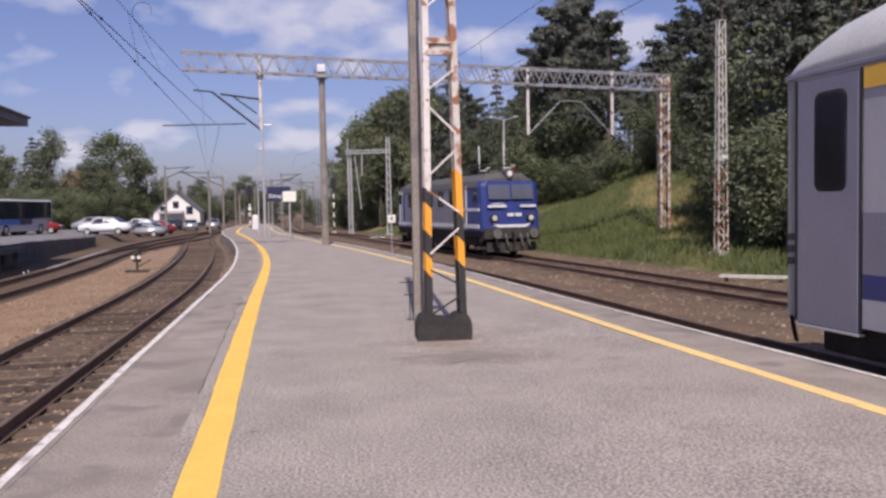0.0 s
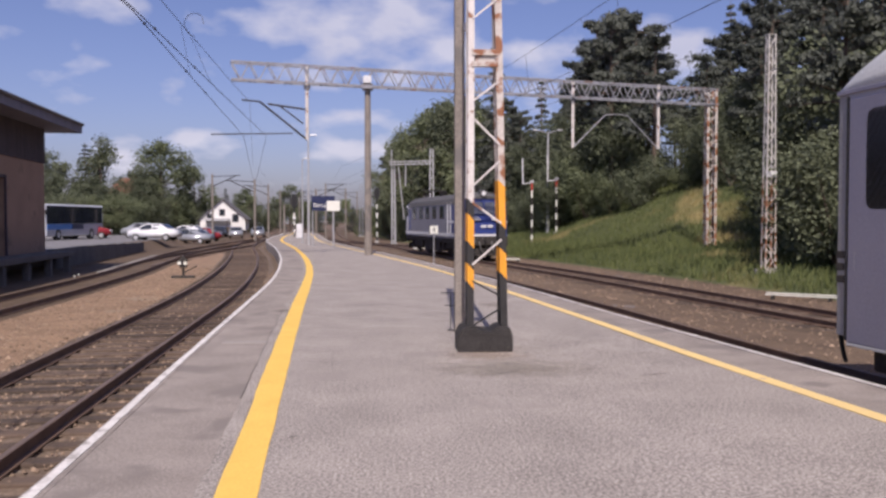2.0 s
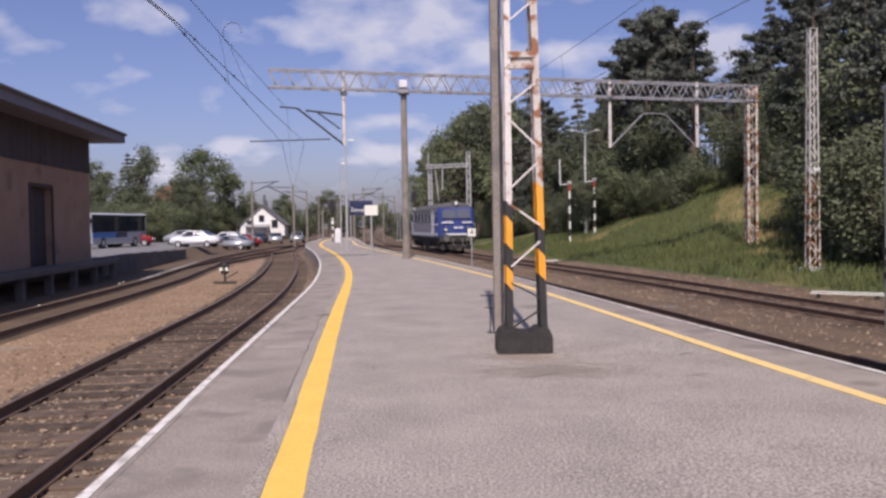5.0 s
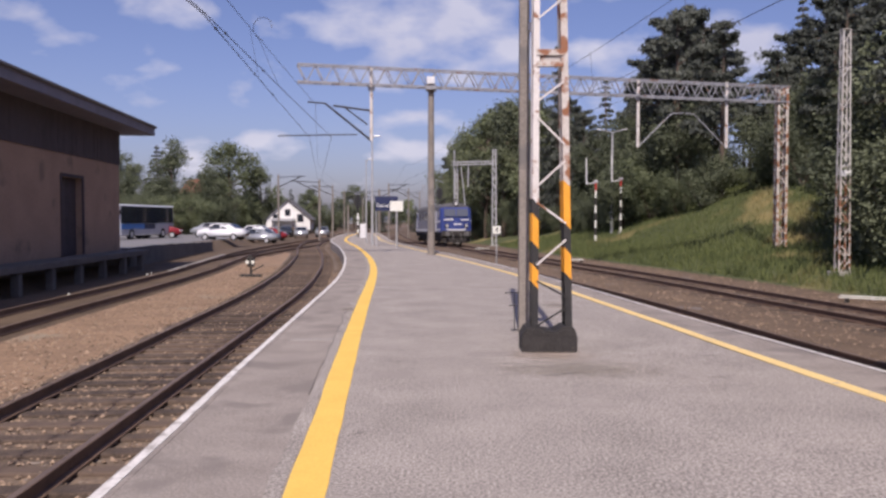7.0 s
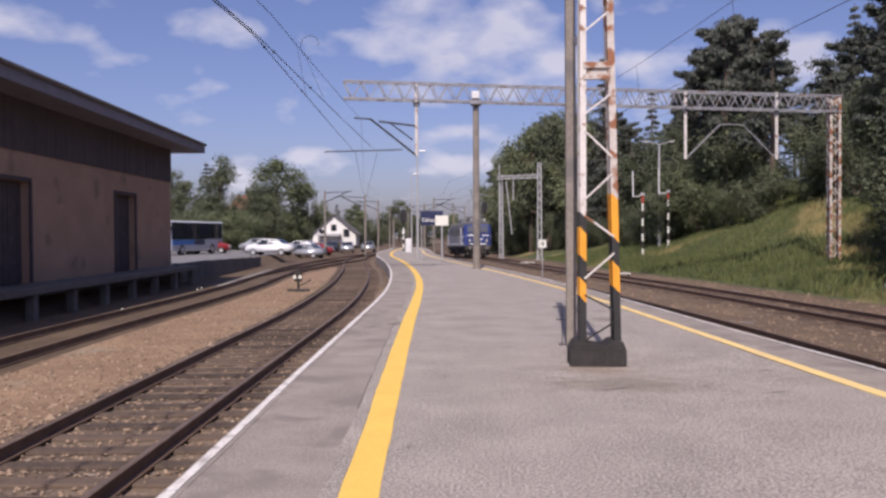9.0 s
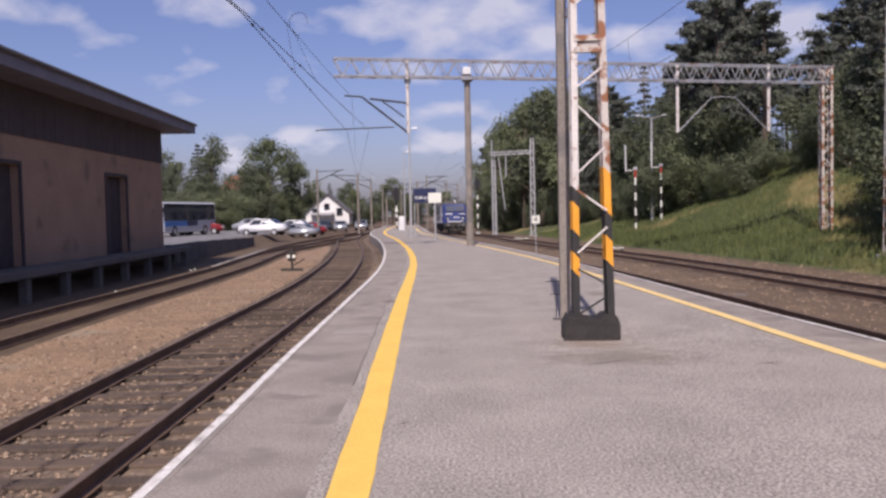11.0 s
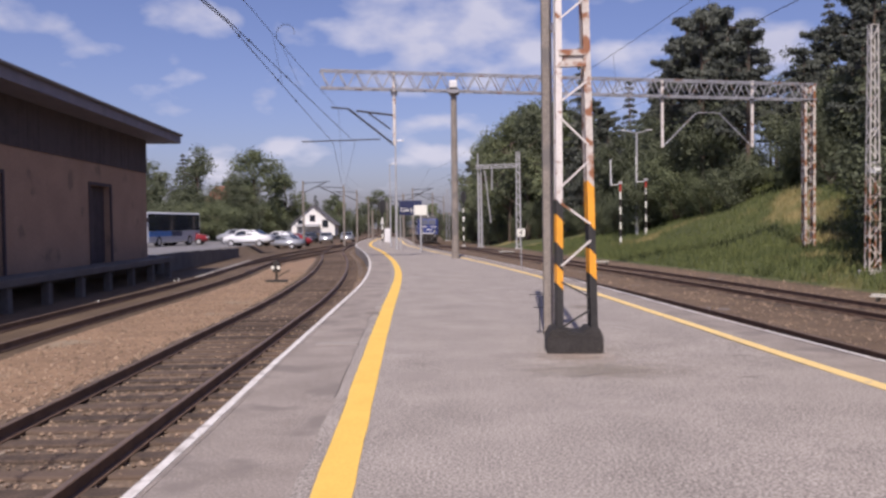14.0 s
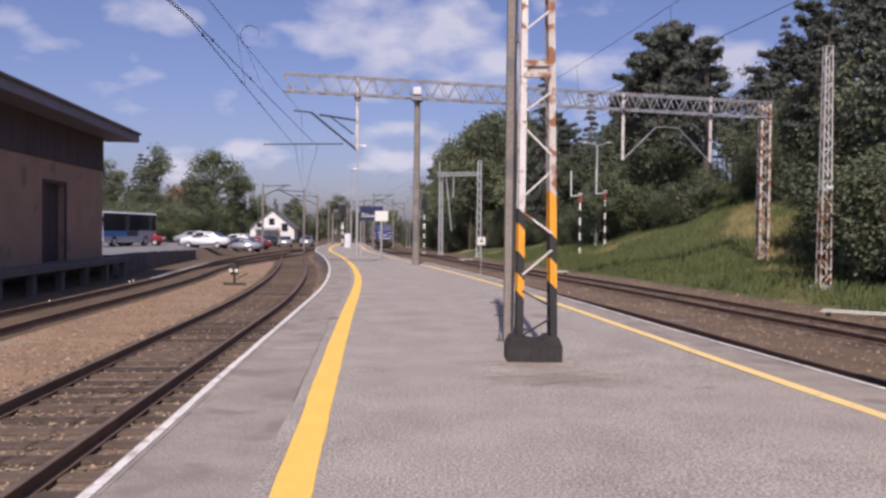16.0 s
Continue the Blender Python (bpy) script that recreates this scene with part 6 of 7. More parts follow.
def make_car(x, y, z, turn, paint, label, scale=1.0):
    car = thing("car", label, "car", pose(x, y, z, 0, 0, turn) @ Matrix.Scale(scale, 4), "cars parked in the yard")
    W = 0.86
    prof = [(-2.05, 0.35), (-2.08, 0.75), (-1.75, 0.98), (-1.45, 1.02), (-0.75, 1.44), (0.55, 1.48), (1.25, 1.05), (2.0, 0.86), (2.1, 0.6), (2.05, 0.32)]
    bm = bmesh.new()
    loft(bm, [[(a, s * (W - (0.16 if b > 1.03 else 0.0)), b) for a, b in prof] for s in (-1, 1)])
    bmesh.ops.bevel(bm, geom=list(bm.edges), offset=0.05, segments=2, affect="EDGES")
    part("body", bm, M[paint], car, smooth=True)
    for s in (-1, 1):
        for pts in (((-1.25, 1.04), (-0.7, 1.38), (-0.15, 1.4), (-0.15, 1.04)), ((-0.05, 1.04), (-0.05, 1.4), (0.5, 1.41), (1.05, 1.05))):
            bm = bmesh.new()
            loft(bm, [[(a, s * (W - 0.11), b) for a, b in pts], [(a, s * (W - 0.03 - 0.13 * (b > 1.1)), b) for a, b in pts]])
            part("side_window", bm, M["window_dark"], car)
    for pts in (((0.66, 1.42), (1.22, 1.09)), ((-0.84, 1.4), (-1.42, 1.05))):
        bm = bmesh.new()
        (a, b), (c, d) = pts
        sgn = 0.03 if a > 0 else -0.03
        loft(bm, [[(a, -0.62, b), (a, 0.62, b), (c, 0.68, d), (c, -0.68, d)], [(a + sgn, -0.62, b + 0.03), (a + sgn, 0.62, b + 0.03), (c + sgn, 0.68, d + 0.03), (c + sgn, -0.68, d + 0.03)]])
        part("windscreen", bm, M["window_dark"], car)
    for a in (-1.3, 1.32):
        for s in (-1, 1):
            bm = bmesh.new()
            rod(bm, (a, s * (W - 0.2), 0.31), (a, s * (W + 0.01), 0.31), 0.31, 18)
            wheel = part("wheel", bm, M["rubber"], car)
            bm = bmesh.new()
            rod(bm, (a, s * (W - 0.02), 0.31), (a, s * (W + 0.025), 0.31), 0.19, 14)
            part("rim", bm, M["galva"], wheel)
    for s in (-1, 1):
        bm = bmesh.new()
        box(bm, 2.0, 2.09, s * 0.62 - 0.16, s * 0.62 + 0.16, 0.66, 0.8, 0.02)
        part("headlight", bm, M["insulator"], car)


def make_bus():
    """A coach seen on its front corner; its front is at the near end."""
    bus = thing("bus", "white bus with blue panels and dark windows in the yard", "bus", pose(-29.05, 77.26, ground_z(-29.05, 77.26), 0, 0, 84.6))
    bm = bmesh.new()
    box(bm, -5.5, 5.5, -1.25, 1.25, 0.35, 3.1, 0.12)
    part("body", bm, M["car_white"], bus)
    bm = bmesh.new()
    box(bm, -5.545, -5.48, -1.14, 1.02, 1.46, 2.98, 0.03)
    screen = part("windscreen", bm, M["window_dark"], bus)
    bm = bmesh.new()
    rod(bm, (-5.56, -0.7, 1.55), (-5.56, -0.1, 2.2), 0.02, 6)
    part("wiper", bm, M["rubber"], screen)
    bm = bmesh.new()
    box(bm, -5.54, -5.48, -1.14, 0.95, 0.98, 1.44, 0.03)
    part("front_panel", bm, M["bus_blue"], bus, "bright blue front panel")
    bm = bmesh.new()
    box(bm, -5.62, -5.45, -1.2, 1.2, 0.38, 0.92, 0.06)
    part("bumper", bm, M["coach_grey"], bus, "pale grey bumper")
    for y in (-0.85, 0.85):
        bm = bmesh.new()
        box(bm, -5.65, -5.6, y - 0.2, y + 0.2, 0.66, 0.84, 0.03)
        part("headlight", bm, M["insulator"], bus)
    for s in (-1, 1):
        bm = bmesh.new()
        box(bm, -5.3, 5.3, s * 1.262 - 0.02, s * 1.262 + 0.02, 0.45, 0.9, 0.01)
        part("skirt", bm, M["coach_light"], bus, "pale grey skirt")
        for x0, x1, m, what in ((-5.2, -0.9, "bus_blue", "bright blue side panel"), (-0.85, 1.3, "sign_blue", "dark blue side panel"), (1.35, 5.3, "coach_light", "pale grey side panel")):
            bm = bmesh.new()
            box(bm, x0, x1, s * 1.265 - 0.025, s * 1.265 + 0.025, 0.92, 1.4, 0.015)
            part("side_panel", bm, M[m], bus, what)
        for k in range(7):
            bm = bmesh.new()
            box(bm, -5.25 + k * 1.5, -3.79 + k * 1.5, s * 1.27 - 0.03, s * 1.27 + 0.03, 1.42, 2.95, 0.015)
            part("window", bm, M["window_dark"], bus)
        bm = bmesh.new()
        box(bm, -5.85, -5.5, s * 1.36 - 0.12, s * 1.36 + 0.12, 2.2, 2.6, 0.04)
        part("mirror", bm, M["rubber"], bus)
    for a in (-3.4, 2.9):
        for s in (-1, 1):
            bm = bmesh.new()
            rod(bm, (a, s * 1.0, 0.48), (a, s * 1.31, 0.48), 0.48, 18)
            wheel = part("wheel", bm, M["rubber"], bus)
            bm = bmesh.new()
            rod(bm, (a, s * 1.2, 0.48), (a, s * 1.33, 0.48), 0.26, 14)
            part("rim", bm, M["galva"], wheel)


make_house(-28.7, 148.0, ground_z(-28, 150), 7.6, 11.0, 1.5, 4.75, 6, M["white_wall"], M["grey_roof"], "small white gabled house with a grey roof and porch")
make_house(-37.0, 128.0, ground_z(-37, 128), 5.0, 7.0, 4.4, 7.6, 40, M["plaster"], M["red_roof"], "house with a red tiled roof behind trees", False)
make_bus()
for cx, cy, turn, paint, label in ((-19.95, 73.5, 172, "car_white", "white hatchback parked beside the yard wall"), (-24.5, 86.0, 12, "car_silver", "silver car parked in the yard"), (-21.5, 92.0, 178, "car_white", "white car parked behind another"), (-19.8, 86.5, 165, "car_silver", "silver hatchback parked in the yard"), (-20.9, 96.5, 178, "car_red", "red car parked in the yard"), (-28.5, 82.0, 8, "car_red", "red car parked beside the bus"), (-20.0, 112.0, 100, "car_silver", "silver car parked before the white house"), (-23.2, 118.0, 95, "car_dark", "dark car parked before the white house"), (-17.9, 117.0, 95, "car_silver", "silver car parked before the white house")):
    make_car(cx, cy, ground_z(cx, cy), turn, paint, label)


# ---- trees ----
def leaf_mesh(centres, radii, count, size, material, seed, flat=1.0, droop=0.0):
    """Many small leaf sprays round clump centres, as one mesh."""
    rng = np.random.default_rng(seed)
    c = np.array(centres)
    r = np.array(radii)
    pick = rng.choice(len(c), count, p=r**2 / (r**2).sum())
    d = rng.normal(size=(count, 3))
    d /= np.linalg.norm(d, axis=1)[:, None]
    rad = r[pick] * (0.3 + 0.55 * rng.random(count) ** 0.6 + 0.75 * rng.random(count) ** 4)
    pos = c[pick] + d * rad[:, None] * np.array([1, 1, flat])
    # sprays face roughly outwards, with scatter
    nrm = d + 0.8 * rng.normal(size=(count, 3))
    nrm[:, 2] += 0.35
    nrm /= np.linalg.norm(nrm, axis=1)[:, None]
    t = np.cross(nrm, rng.normal(size=(count, 3)))
    t /= np.linalg.norm(t, axis=1)[:, None]
    b = np.cross(nrm, t)
    s = size * (0.6 + 0.8 * rng.random(count))[:, None]
    mid = nrm * s * 0.18
    v = np.stack([pos - t * s, pos - b * s * 0.5 + mid, pos + t * s, pos + b * s * 0.55 + mid * 0.5], 1)
    v[:, :, 2] -= droop * s
    me = bpy.data.meshes.new("crown")
    idx = np.arange(count * 4).reshape(-1, 4)
    faces = np.concatenate([idx[:, [0, 1, 2]], idx[:, [0, 2, 3]]]).tolist()
    me.from_pydata(v.reshape(-1, 3).tolist(), [], faces)
    me.materials.append(material)
    return me


def make_tree_kind(name, kind, seed, leaf, label):
    """A tree ten metres high at the origin: trunk with limbs, and a crown."""
    rng = random.Random(seed)
    tree = thing(name, label, "tree" if kind != "bush" else "bush")
    bm = bmesh.new()
    centres, radii = [], []
    if kind == "broad":
        lean = [Vector((rng.uniform(-0.3, 0.3) * z / 10, rng.uniform(-0.3, 0.3) * z / 10, z)) for z in (0, 1.8, 3.6, 5.6, 7.6)]
        for i in range(4):
            rod(bm, lean[i], lean[i + 1], 0.24 - 0.05 * i, 8, 0.19 - 0.05 * i)
        for k in range(16):
            z = rng.uniform(2.2, 7.2)
            a = rng.uniform(0, 6.28)
            reach = (2.9 - abs(z - 4.8) * 0.34) * rng.uniform(0.65, 1.1)
            base = Vector((0, 0, z))
            tip = Vector((math.cos(a) * reach, math.sin(a) * reach, z + rng.uniform(0.5, 1.5)))
            rod(bm, base, tip, 0.08, 5, 0.03)
            for q in range(3):
                centres.append(tuple(base.lerp(tip, 0.55 + 0.25 * q) + Vector((rng.uniform(-0.5, 0.5), rng.uniform(-0.5, 0.5), rng.uniform(-0.3, 0.5)))))
                radii.append(rng.uniform(0.5, 1.0))
        for k in range(10):
            a = rng.uniform(0, 6.28)
            q = rng.uniform(0, 1.4)
            centres.append((math.cos(a) * q, math.sin(a) * q, rng.uniform(6.8, 9.3)))
            radii.append(rng.uniform(0.5, 0.85))
        crown = leaf_mesh(centres, radii, 7500, 0.125, M[leaf], seed)
    elif kind == "pine":
        rod(bm, (0, 0, 0), (0.1, 0, 5), 0.2, 8, 0.13)
        rod(bm, (0.1, 0, 5), (0.0, 0.1, 9.4), 0.13, 8, 0.04)
        for k in range(22):
            z = rng.uniform(3.2, 9.3)
            a = rng.uniform(0, 6.28)
            reach = (2.8 - (z - 3) * 0.24) * rng.uniform(0.55, 1.15)
            tip = Vector((math.cos(a) * reach, math.sin(a) * reach, z + rng.uniform(-0.1, 0.5)))
            rod(bm, (0.05, 0, z), tip, 0.05, 5, 0.02)
            for q in (0.5, 0.78, 1.0):
                centres.append(tuple(Vector((0, 0, z)).lerp(tip, q) + Vector((0, 0, 0.12))))
                radii.append(rng.uniform(0.28, 0.58))
        crown = leaf_mesh(centres, radii, 6200, 0.12, M[leaf], seed, 0.45)
    elif kind == "spruce":
        rod(bm, (0, 0, 0), (0, 0, 9.8), 0.17, 8, 0.02)
        z = 0.7
        while z < 9.8:
            n = 7 if z < 6 else 5
            for k in range(n):
                a = rng.uniform(0, 6.28)
                reach = (1.95 * (1 - z / 10.2)) * rng.uniform(0.8, 1.15) + 0.1
                tip = Vector((math.cos(a) * reach, math.sin(a) * reach, z - 0.22 * reach))
                rod(bm, (0, 0, z), tip, 0.025, 4, 0.01)
                for q in (0.45, 0.75, 1.0):
                    centres.append(tuple(Vector((0, 0, z)).lerp(tip, q)))
                    radii.append(0.14 + 0.14 * reach * (1.2 - 0.4 * q))
            z += 0.42
        crown = leaf_mesh(centres, radii, 6000, 0.1, M[leaf], seed, 0.55, 0.5)
    else:
        for k in range(9):
            a = rng.uniform(0, 6.28)
            tip = Vector((math.cos(a) * 2.6, math.sin(a) * 2.6, rng.uniform(3, 7)))
            rod(bm, (0, 0, 0), tip, 0.12, 5, 0.04)
            for q in (0.4, 0.7, 1.0, 1.2):
                centres.append(tuple(tip * q + Vector((rng.uniform(-1, 1), rng.uniform(-1, 1), rng.uniform(-0.4, 0.8)))))
                radii.append(rng.uniform(0.9, 1.7))
        crown = leaf_mesh(centres, radii, 9000, 0.15, M[leaf], seed)
    part("trunk", bm, M["bark"], tree)
    ob = new("crown", crown)
    ob.parent = tree
    return tree


KINDS = {
    "broad": [make_tree_kind("broadleaf_tree", "broad", 11, "leaf", "dark green broadleaf tree on the bank"), make_tree_kind("broadleaf_tree", "broad", 12, "leaf", "dark green broadleaf tree on the bank"), make_tree_kind("broadleaf_tree", "broad", 13, "leaf_light", "light green broadleaf tree on the bank")],
    "pine": [make_tree_kind("pine_tree", "pine", 21, "needle", "tall dark pine with an open crown"), make_tree_kind("pine_tree", "pine", 22, "needle", "tall dark pine with an open crown")],
    "spruce": [make_tree_kind("spruce_tree", "spruce", 31, "needle", "dark pointed spruce on the bank"), make_tree_kind("spruce_tree", "spruce", 32, "needle", "dark pointed spruce on the bank")],
    "bush": [make_tree_kind("bush", "bush", 41, "leaf", "dark leafy bush at the edge of the wood"), make_tree_kind("bush", "bush", 42, "leaf_light", "green leafy bush at the edge of the wood")],
}
USED = set()


def plant(kind, which, x, y, height, turn, wide=1.0, sink=0.15):
    proto = KINDS[kind][which % len(KINDS[kind])]
    m = pose(x, y, ground_z(x, y) - sink, 0, 0, turn) @ Matrix.Diagonal((height / 10 * wide, height / 10 * wide, height / 10, 1))
    if proto.name not in USED:
        USED.add(proto.name)
        proto.matrix_basis = m
        return proto
    return copy_thing(proto, m @ Matrix.Diagonal((*proto.scale, 1)).inverted())


# how high the wood rises over the eye's level, per metre of distance, by bearing in degrees
crest = spline([(-6, 0.03), (-3, 0.05), (-0.6, 0.085), (1.3, 0.115), (3.2, 0.15), (5.0, 0.16), (8.8, 0.14), (10.6, 0.11), (11.6, 0.13), (12.6, 0.21), (15.0, 0.26), (17.6, 0.25), (18.5, 0.2), (19.3, 0.165), (20.1, 0.19), (20.9, 0.25), (22.5, 0.29), (26, 0.33), (40, 0.36)])


def wood_edge(y):
    return 18.8 - 3.0 * (1 - smooth(32, 46, y)) + 8.0 * math.exp(-((y - 56) / 11.0) ** 2) - 7.0 * smooth(88, 115, y)


def make_wood():
    rng = random.Random(5)
    placed = []
    tries = 0
    while len(placed) < 150 and tries < 6000:
        tries += 1
        y = rng.uniform(26, 165)
        u = wood_edge(y) + 1.5 + 34 * rng.random() ** 1.6
        x = float(edge_right(y)) + u
        if any((x - a) ** 2 + (y - b) ** 2 < (3.4 + y * 0.012) ** 2 for a, b in placed):
            continue
        bearing = math.degrees(math.atan2(x, y))
        top = float(crest(bearing)) * y + 1.75
        h = top * rng.uniform(0.8, 1.0) - ground_z(x, y)
        if h < 4.5:
            continue
        h = min(h, 27)
        placed.append((x, y))
        k = rng.random()
        kind = "broad" if k < 0.62 else "pine" if k < 0.85 else "spruce"
        if 12.2 < bearing < 20.0 and top > 9:
            kind = "pine"
        if bearing > 20.5 and k < 0.75:
            kind = "spruce" if k < 0.3 else "pine"
        wide = {"broad": 1.0, "pine": 0.85, "spruce": 0.9}[kind] * (1.0 if h < 15 else 0.8)
        plant(kind, rng.randrange(3), x, y, h, rng.uniform(0, 360), wide)
    # marked trees of the skyline
    for kind, which, x, y, top, wide in (("spruce", 0, 12.1, 95.0, 22.3, 0.75), ("spruce", 1, 17.3, 95.0, 18.2, 0.8), ("pine", 0, 20.2, 75.0, 20.5, 0.95), ("pine", 1, 22.6, 76.5, 20.8, 0.95), ("pine", 0, 18.2, 74.0, 18.0, 0.8), ("broad", 2, 4.5, 108.0, 16.5, 0.8), ("broad", 2, 7.5, 112.0, 18.8, 0.8), ("broad", 0, 1.2, 122.0, 14.0, 0.9)):
        plant(kind, which, x, y, top - ground_z(x, y), 40 * which + x * 7, wide)
    # unseen trees beside the standing coach, added to cast shade on the bank
    for k, (x, y, h) in enumerate(((20.5, 24.0, 15.0), (24.5, 27.5, 17.0), (21.5, 18.5, 17.0), (27.5, 32.0, 18.0), (26.0, 21.0, 18.0))):
        plant("pine" if k % 2 else "broad", k % 2, x, y, h, 70 * k, 1.1)
    # dense fringe at the foot of the wood
    y = 24.0
    while y < 160:
        u = wood_edge(y) + rng.uniform(-0.4, 1.6)
        x = float(edge_right(y)) + u
        h = rng.uniform(2.6, 5.2) if rng.random() < 0.7 else rng.uniform(5, 7.5)
        # up to y = 50 only darker leaves: shade put into their colour
        plant("bush", rng.randrange(2) if y > 50 and rng.random() < 0.5 else 0, x, y, h, rng.uniform(0, 360), rng.uniform(0.9, 1.3))
        x += rng.uniform(2.5, 5)
        plant("bush", 0, x, y + rng.uniform(-1, 1), h * 1.5, rng.uniform(0, 360), 1.0)
        y += rng.uniform(1.3, 2.2) * (1 + y / 90)


def make_left_trees():
    rng = random.Random(9)
    for kind, which, x, y, h, wide in (("spruce", 0, -39.2, 112, 12.0, 1.3), ("broad", 0, -36.6, 110, 13.0, 0.95), ("broad", 1, -42.5, 108, 11.0, 1.1), ("broad", 2, -29.4, 112, 12.6, 1.05), ("broad", 0, -33.2, 116, 10.0, 1.1), ("broad", 2, -26.6, 117, 9.6, 1.0), ("broad", 1, -31.2, 108, 8.5, 1.2), ("spruce", 1, -32.3, 150, 8.0, 0.6), ("broad", 1, -22.0, 190, 11.0, 1.1), ("broad", 0, -47, 104, 11, 1.2), ("broad", 1, -53, 104, 11, 1.2), ("broad", 0, -40.0, 103, 8.0, 1.3), ("broad", 1, -35.5, 104, 7.5, 1.3)):
        plant(kind, which, x, y, h, rng.uniform(0, 360), wide)
    for k in range(20):
        x = -46 + k * 0.98
        y = 98 + rng.uniform(-3, 4) + max(0, (x + 34)) * 2.0
        plant("bush", rng.randrange(2), x, y, rng.uniform(3.6, 5.6), rng.uniform(0, 360), 1.3)
    # tree belt closing the far end of the line
    for k in range(34):
        x = -60 + k * 2.4 + rng.uniform(-1, 1)
        y = 215 + rng.uniform(-12, 35)
        plant("broad" if k % 3 else "spruce", k, x, y, rng.uniform(6, 10), rng.uniform(0, 360), 1.3)
    for k in range(16):
        x = -27 + k * 1.1
        y = 172 + rng.uniform(-6, 12)
        if abs(x - float(loco_track(y))) > 4 and abs(x - float(left_track(y))) > 4 and abs(x - float(side_track(y))) > 3:
            plant("bush", k, x, y, rng.uniform(3.5, 6.0), rng.uniform(0, 360), 1.3)
    for k in range(14):
        x = -10 + k * 1.6
        y = 150 + k * 1.5 + rng.uniform(-5, 5)
        if abs(x - float(loco_track(y))) > 4 and abs(x - float(left_track(y))) > 4:
            plant("bush", k, x, y, rng.uniform(2.5, 5.5), rng.uniform(0, 360), 1.2)


make_wood()
make_left_trees()
for kinds in KINDS.values():
    for proto in kinds:
        if proto.name not in USED:
            for o in list(proto.children):
                bpy.data.objects.remove(o)
            bpy.data.objects.remove(proto)


def scatter(name, places, shape, material, label):
    """Many alike small shapes as one mesh: places are rows of x, y, z, size, turn."""
    p = np.array(places)
    base = np.array(shape[0], float)
    c, q = np.cos(p[:, 4]), np.sin(p[:, 4])
    v = np.empty((len(p), len(base), 3))
    v[:, :, 0] = p[:, 0:1] + p[:, 3:4] * (base[None, :, 0] * c[:, None] - base[None, :, 1] * q[:, None])
    v[:, :, 1] = p[:, 1:2] + p[:, 3:4] * (base[None, :, 0] * q[:, None] + base[None, :, 1] * c[:, None])
    v[:, :, 2] = p[:, 2:3] + p[:, 3:4] * base[None, :, 2]
    n = len(base)
    faces = [[f + i * n for f in face] for i in range(len(p)) for face in shape[1]]
    me = bpy.data.meshes.new(name)
    me.from_pydata(v.reshape(-1, 3).tolist(), [], faces)
    me.materials.append(material)
    return tagged(new(name, me), label, name.replace("_", " "), kind="stuff")


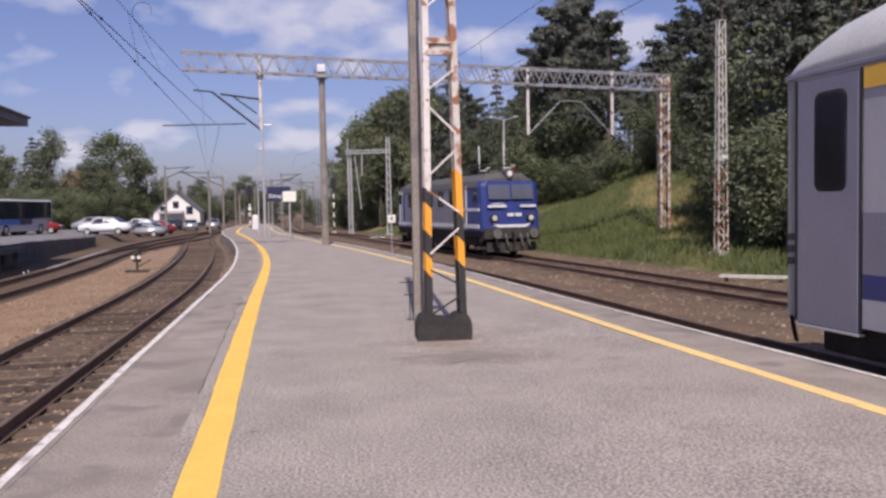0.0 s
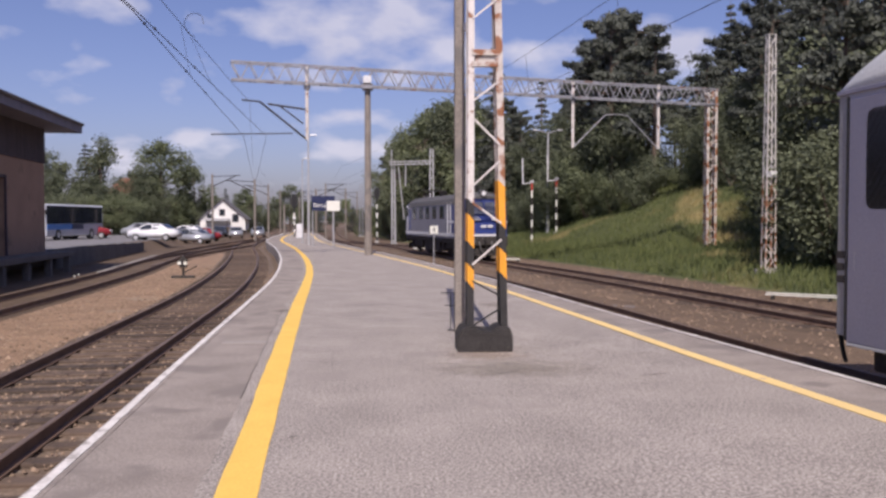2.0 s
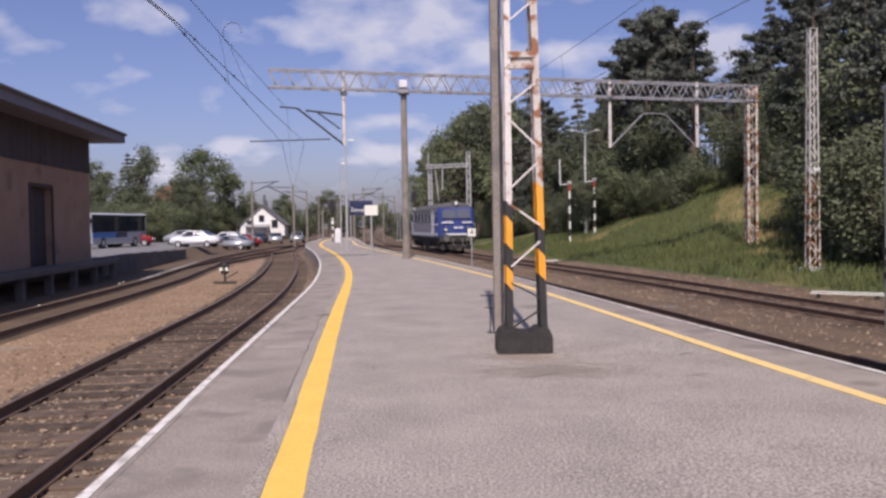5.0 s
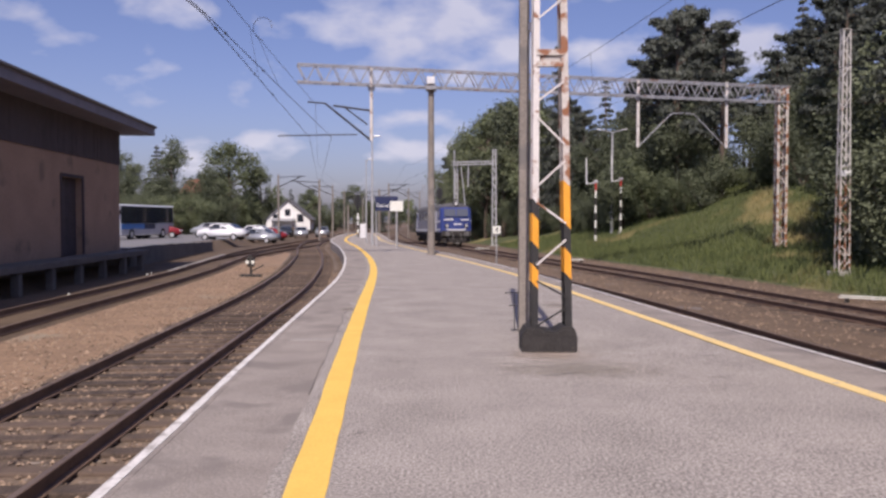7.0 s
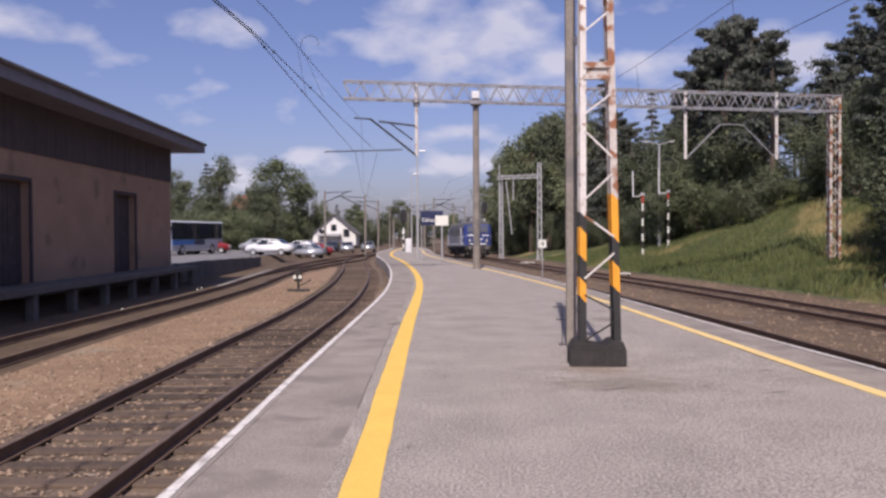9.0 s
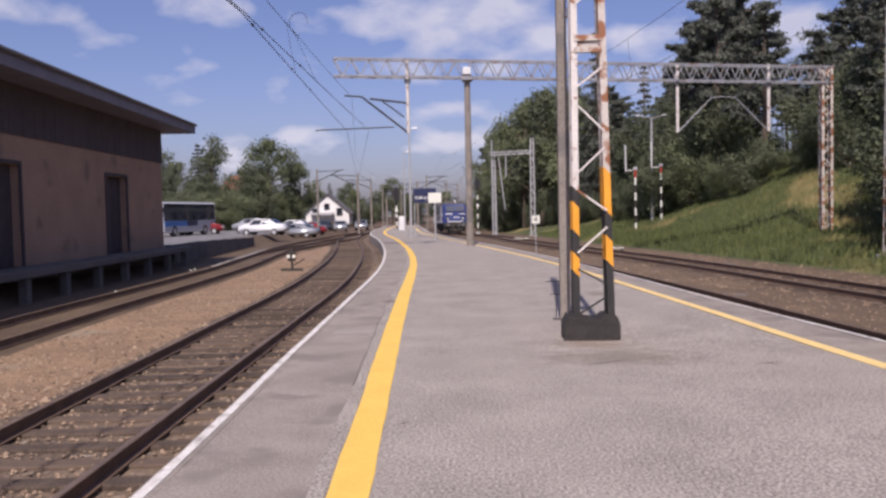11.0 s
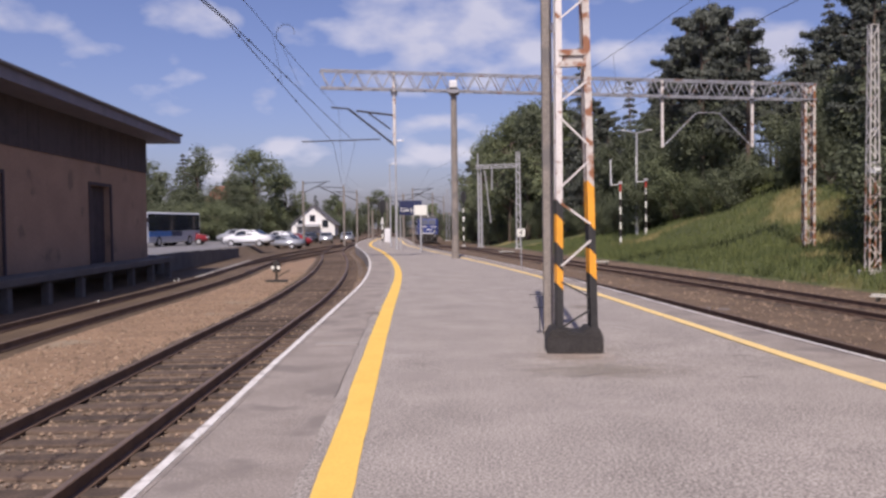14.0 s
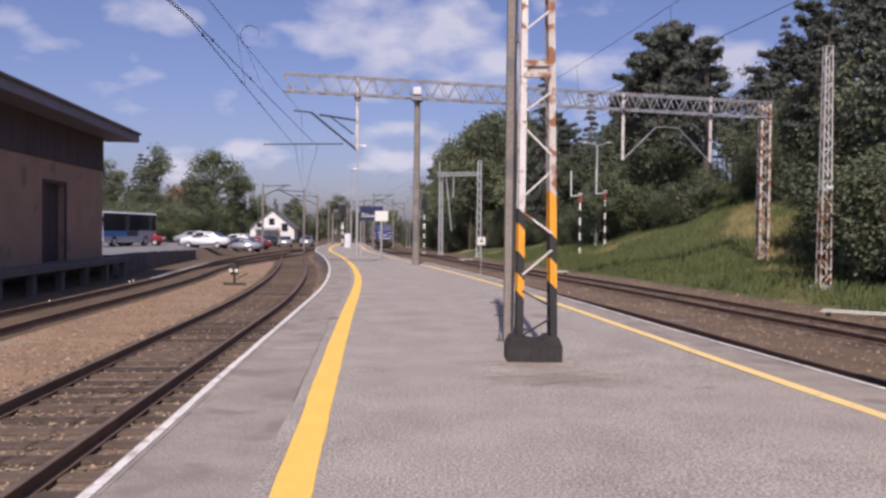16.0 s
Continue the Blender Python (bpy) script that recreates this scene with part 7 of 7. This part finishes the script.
def make_stuff():
    rng = random.Random(21)
    stone = ([(1, 0.1, 0), (0.2, 0.8, 0.1), (-0.9, 0.2, 0), (-0.1, -0.8, -0.05), (0.1, 0.05, 0.7), (0, 0, -0.5)], [(0, 1, 4), (1, 2, 4), (2, 3, 4), (3, 0, 4), (1, 0, 5), (2, 1, 5), (3, 2, 5), (0, 3, 5)])
    rows = []
    for _ in range(7000):
        y = 5 + 34 * rng.random() ** 1.5
        e = float(left_track(y))
        x = e + rng.uniform(-1.6, 1.75)
        rows.append((x, y, ground_z(x, y) + rng.uniform(0, 0.025), rng.uniform(0.015, 0.042), rng.uniform(0, 6.3)))
    for _ in range(3200):
        y = 7 + 36 * rng.random() ** 1.4
        a, b = float(side_track(y)) + 1.2, float(left_track(y)) - 1.3
        x = rng.uniform(a, b)
        rows.append((x, y, ground_z(x, y) + 0.005, rng.uniform(0.015, 0.05) * (2 if rng.random() < 0.02 else 1), rng.uniform(0, 6.3)))
    scatter("ballast_stones", rows, stone, M["stone"], "loose pale and brown ballast stones along the track")
    rows = []
    for _ in range(7000):
        y = 9 + 50 * rng.random() ** 1.3
        x = float(edge_right(y)) + rng.uniform(1.2, 11.0)
        rows.append((x, y, ground_z(x, y) + 0.005, rng.uniform(0.02, 0.055) * (2.2 if rng.random() < 0.02 else 1), rng.uniform(0, 6.3)))
    scatter("ballast_stones", rows, stone, M["stone"], "loose brown ballast stones between the far tracks")
    blade = ([(-0.1, 0, -0.1), (0.1, 0, -0.1), (0.06, 0.12, 0.6), (0.16, 0.3, 1.0)], [(0, 1, 2), (2, 1, 3)])
    rows = []
    for _ in range(42000):
        y = 26 + 60 * rng.random()
        x = float(edge_right(y)) + rng.uniform(11.3, 27)
        tall = 0.5 + 0.5 * noise.noise((x * 0.15, y * 0.15, 4))
        rows.append((x, y, ground_z(x, y), rng.uniform(0.15, 0.4) * (0.6 + tall), rng.uniform(0, 6.3)))
    scatter("grass", rows, blade, M["blade"], "rough green and straw-coloured grass on the bank")


make_stuff()


# ---- what moves ----
def motions():
    # the locomotive's near end, as y along its track over time; it rolls away
    near = spline([(0.0, 39.8), (1.0, 45.0), (2.5, 52.8), (4.0, 60.7), (5.0, 67.8), (7.0, 80.2), (9.5, 95.8), (11.8, 110.2), (14.5, 129.5), (16.0, 141.0)])
    rows, turns = [], [[] for _ in LOCO_WHEELS]
    rolled, last = 0.0, None
    for i in range(65):
        t = i * 0.25
        y = float(near(t)) + 7.5
        x = float(loco_track(y))
        ya, yb = y - 4.5, y + 4.5
        xa, xb = float(loco_track(ya)), float(loco_track(yb))
        za, zb = RAIL_R + fall(ya), RAIL_R + fall(yb)
        place = Vector(((xa + xb) / 2, y, (za + zb) / 2))
        rows.append((t, pose(*place, math.degrees(math.atan2(zb - za, 9.0)), 0, -math.degrees(math.atan2(xb - xa, yb - ya)))))
    walk(LOCO, rows)
    # wheels turn with the way rolled, in the locomotive's own space
    ways = [0.0]
    for (_, a), (_, b) in zip(rows, rows[1:]):
        ways.append(ways[-1] + (b.translation - a.translation).length)
    for ob in LOCO_WHEELS:
        p = ob.matrix_basis.translation.copy()
        side = 0 if p.x > 0 else 180
        fine = []
        for i in range(64):
            for k in range(2):
                w = ways[i] + (ways[i + 1] - ways[i]) * k / 2
                fine.append((i * 0.25 + k * 0.125, w))
        fine.append((16.0, ways[-1]))
        walk(ob, [(t, pose(*p) @ pose(0, 0, 0, -math.degrees(w / 0.61), 0, 0) @ pose(0, 0, 0, 0, 0, side)) for t, w in fine])


motions()
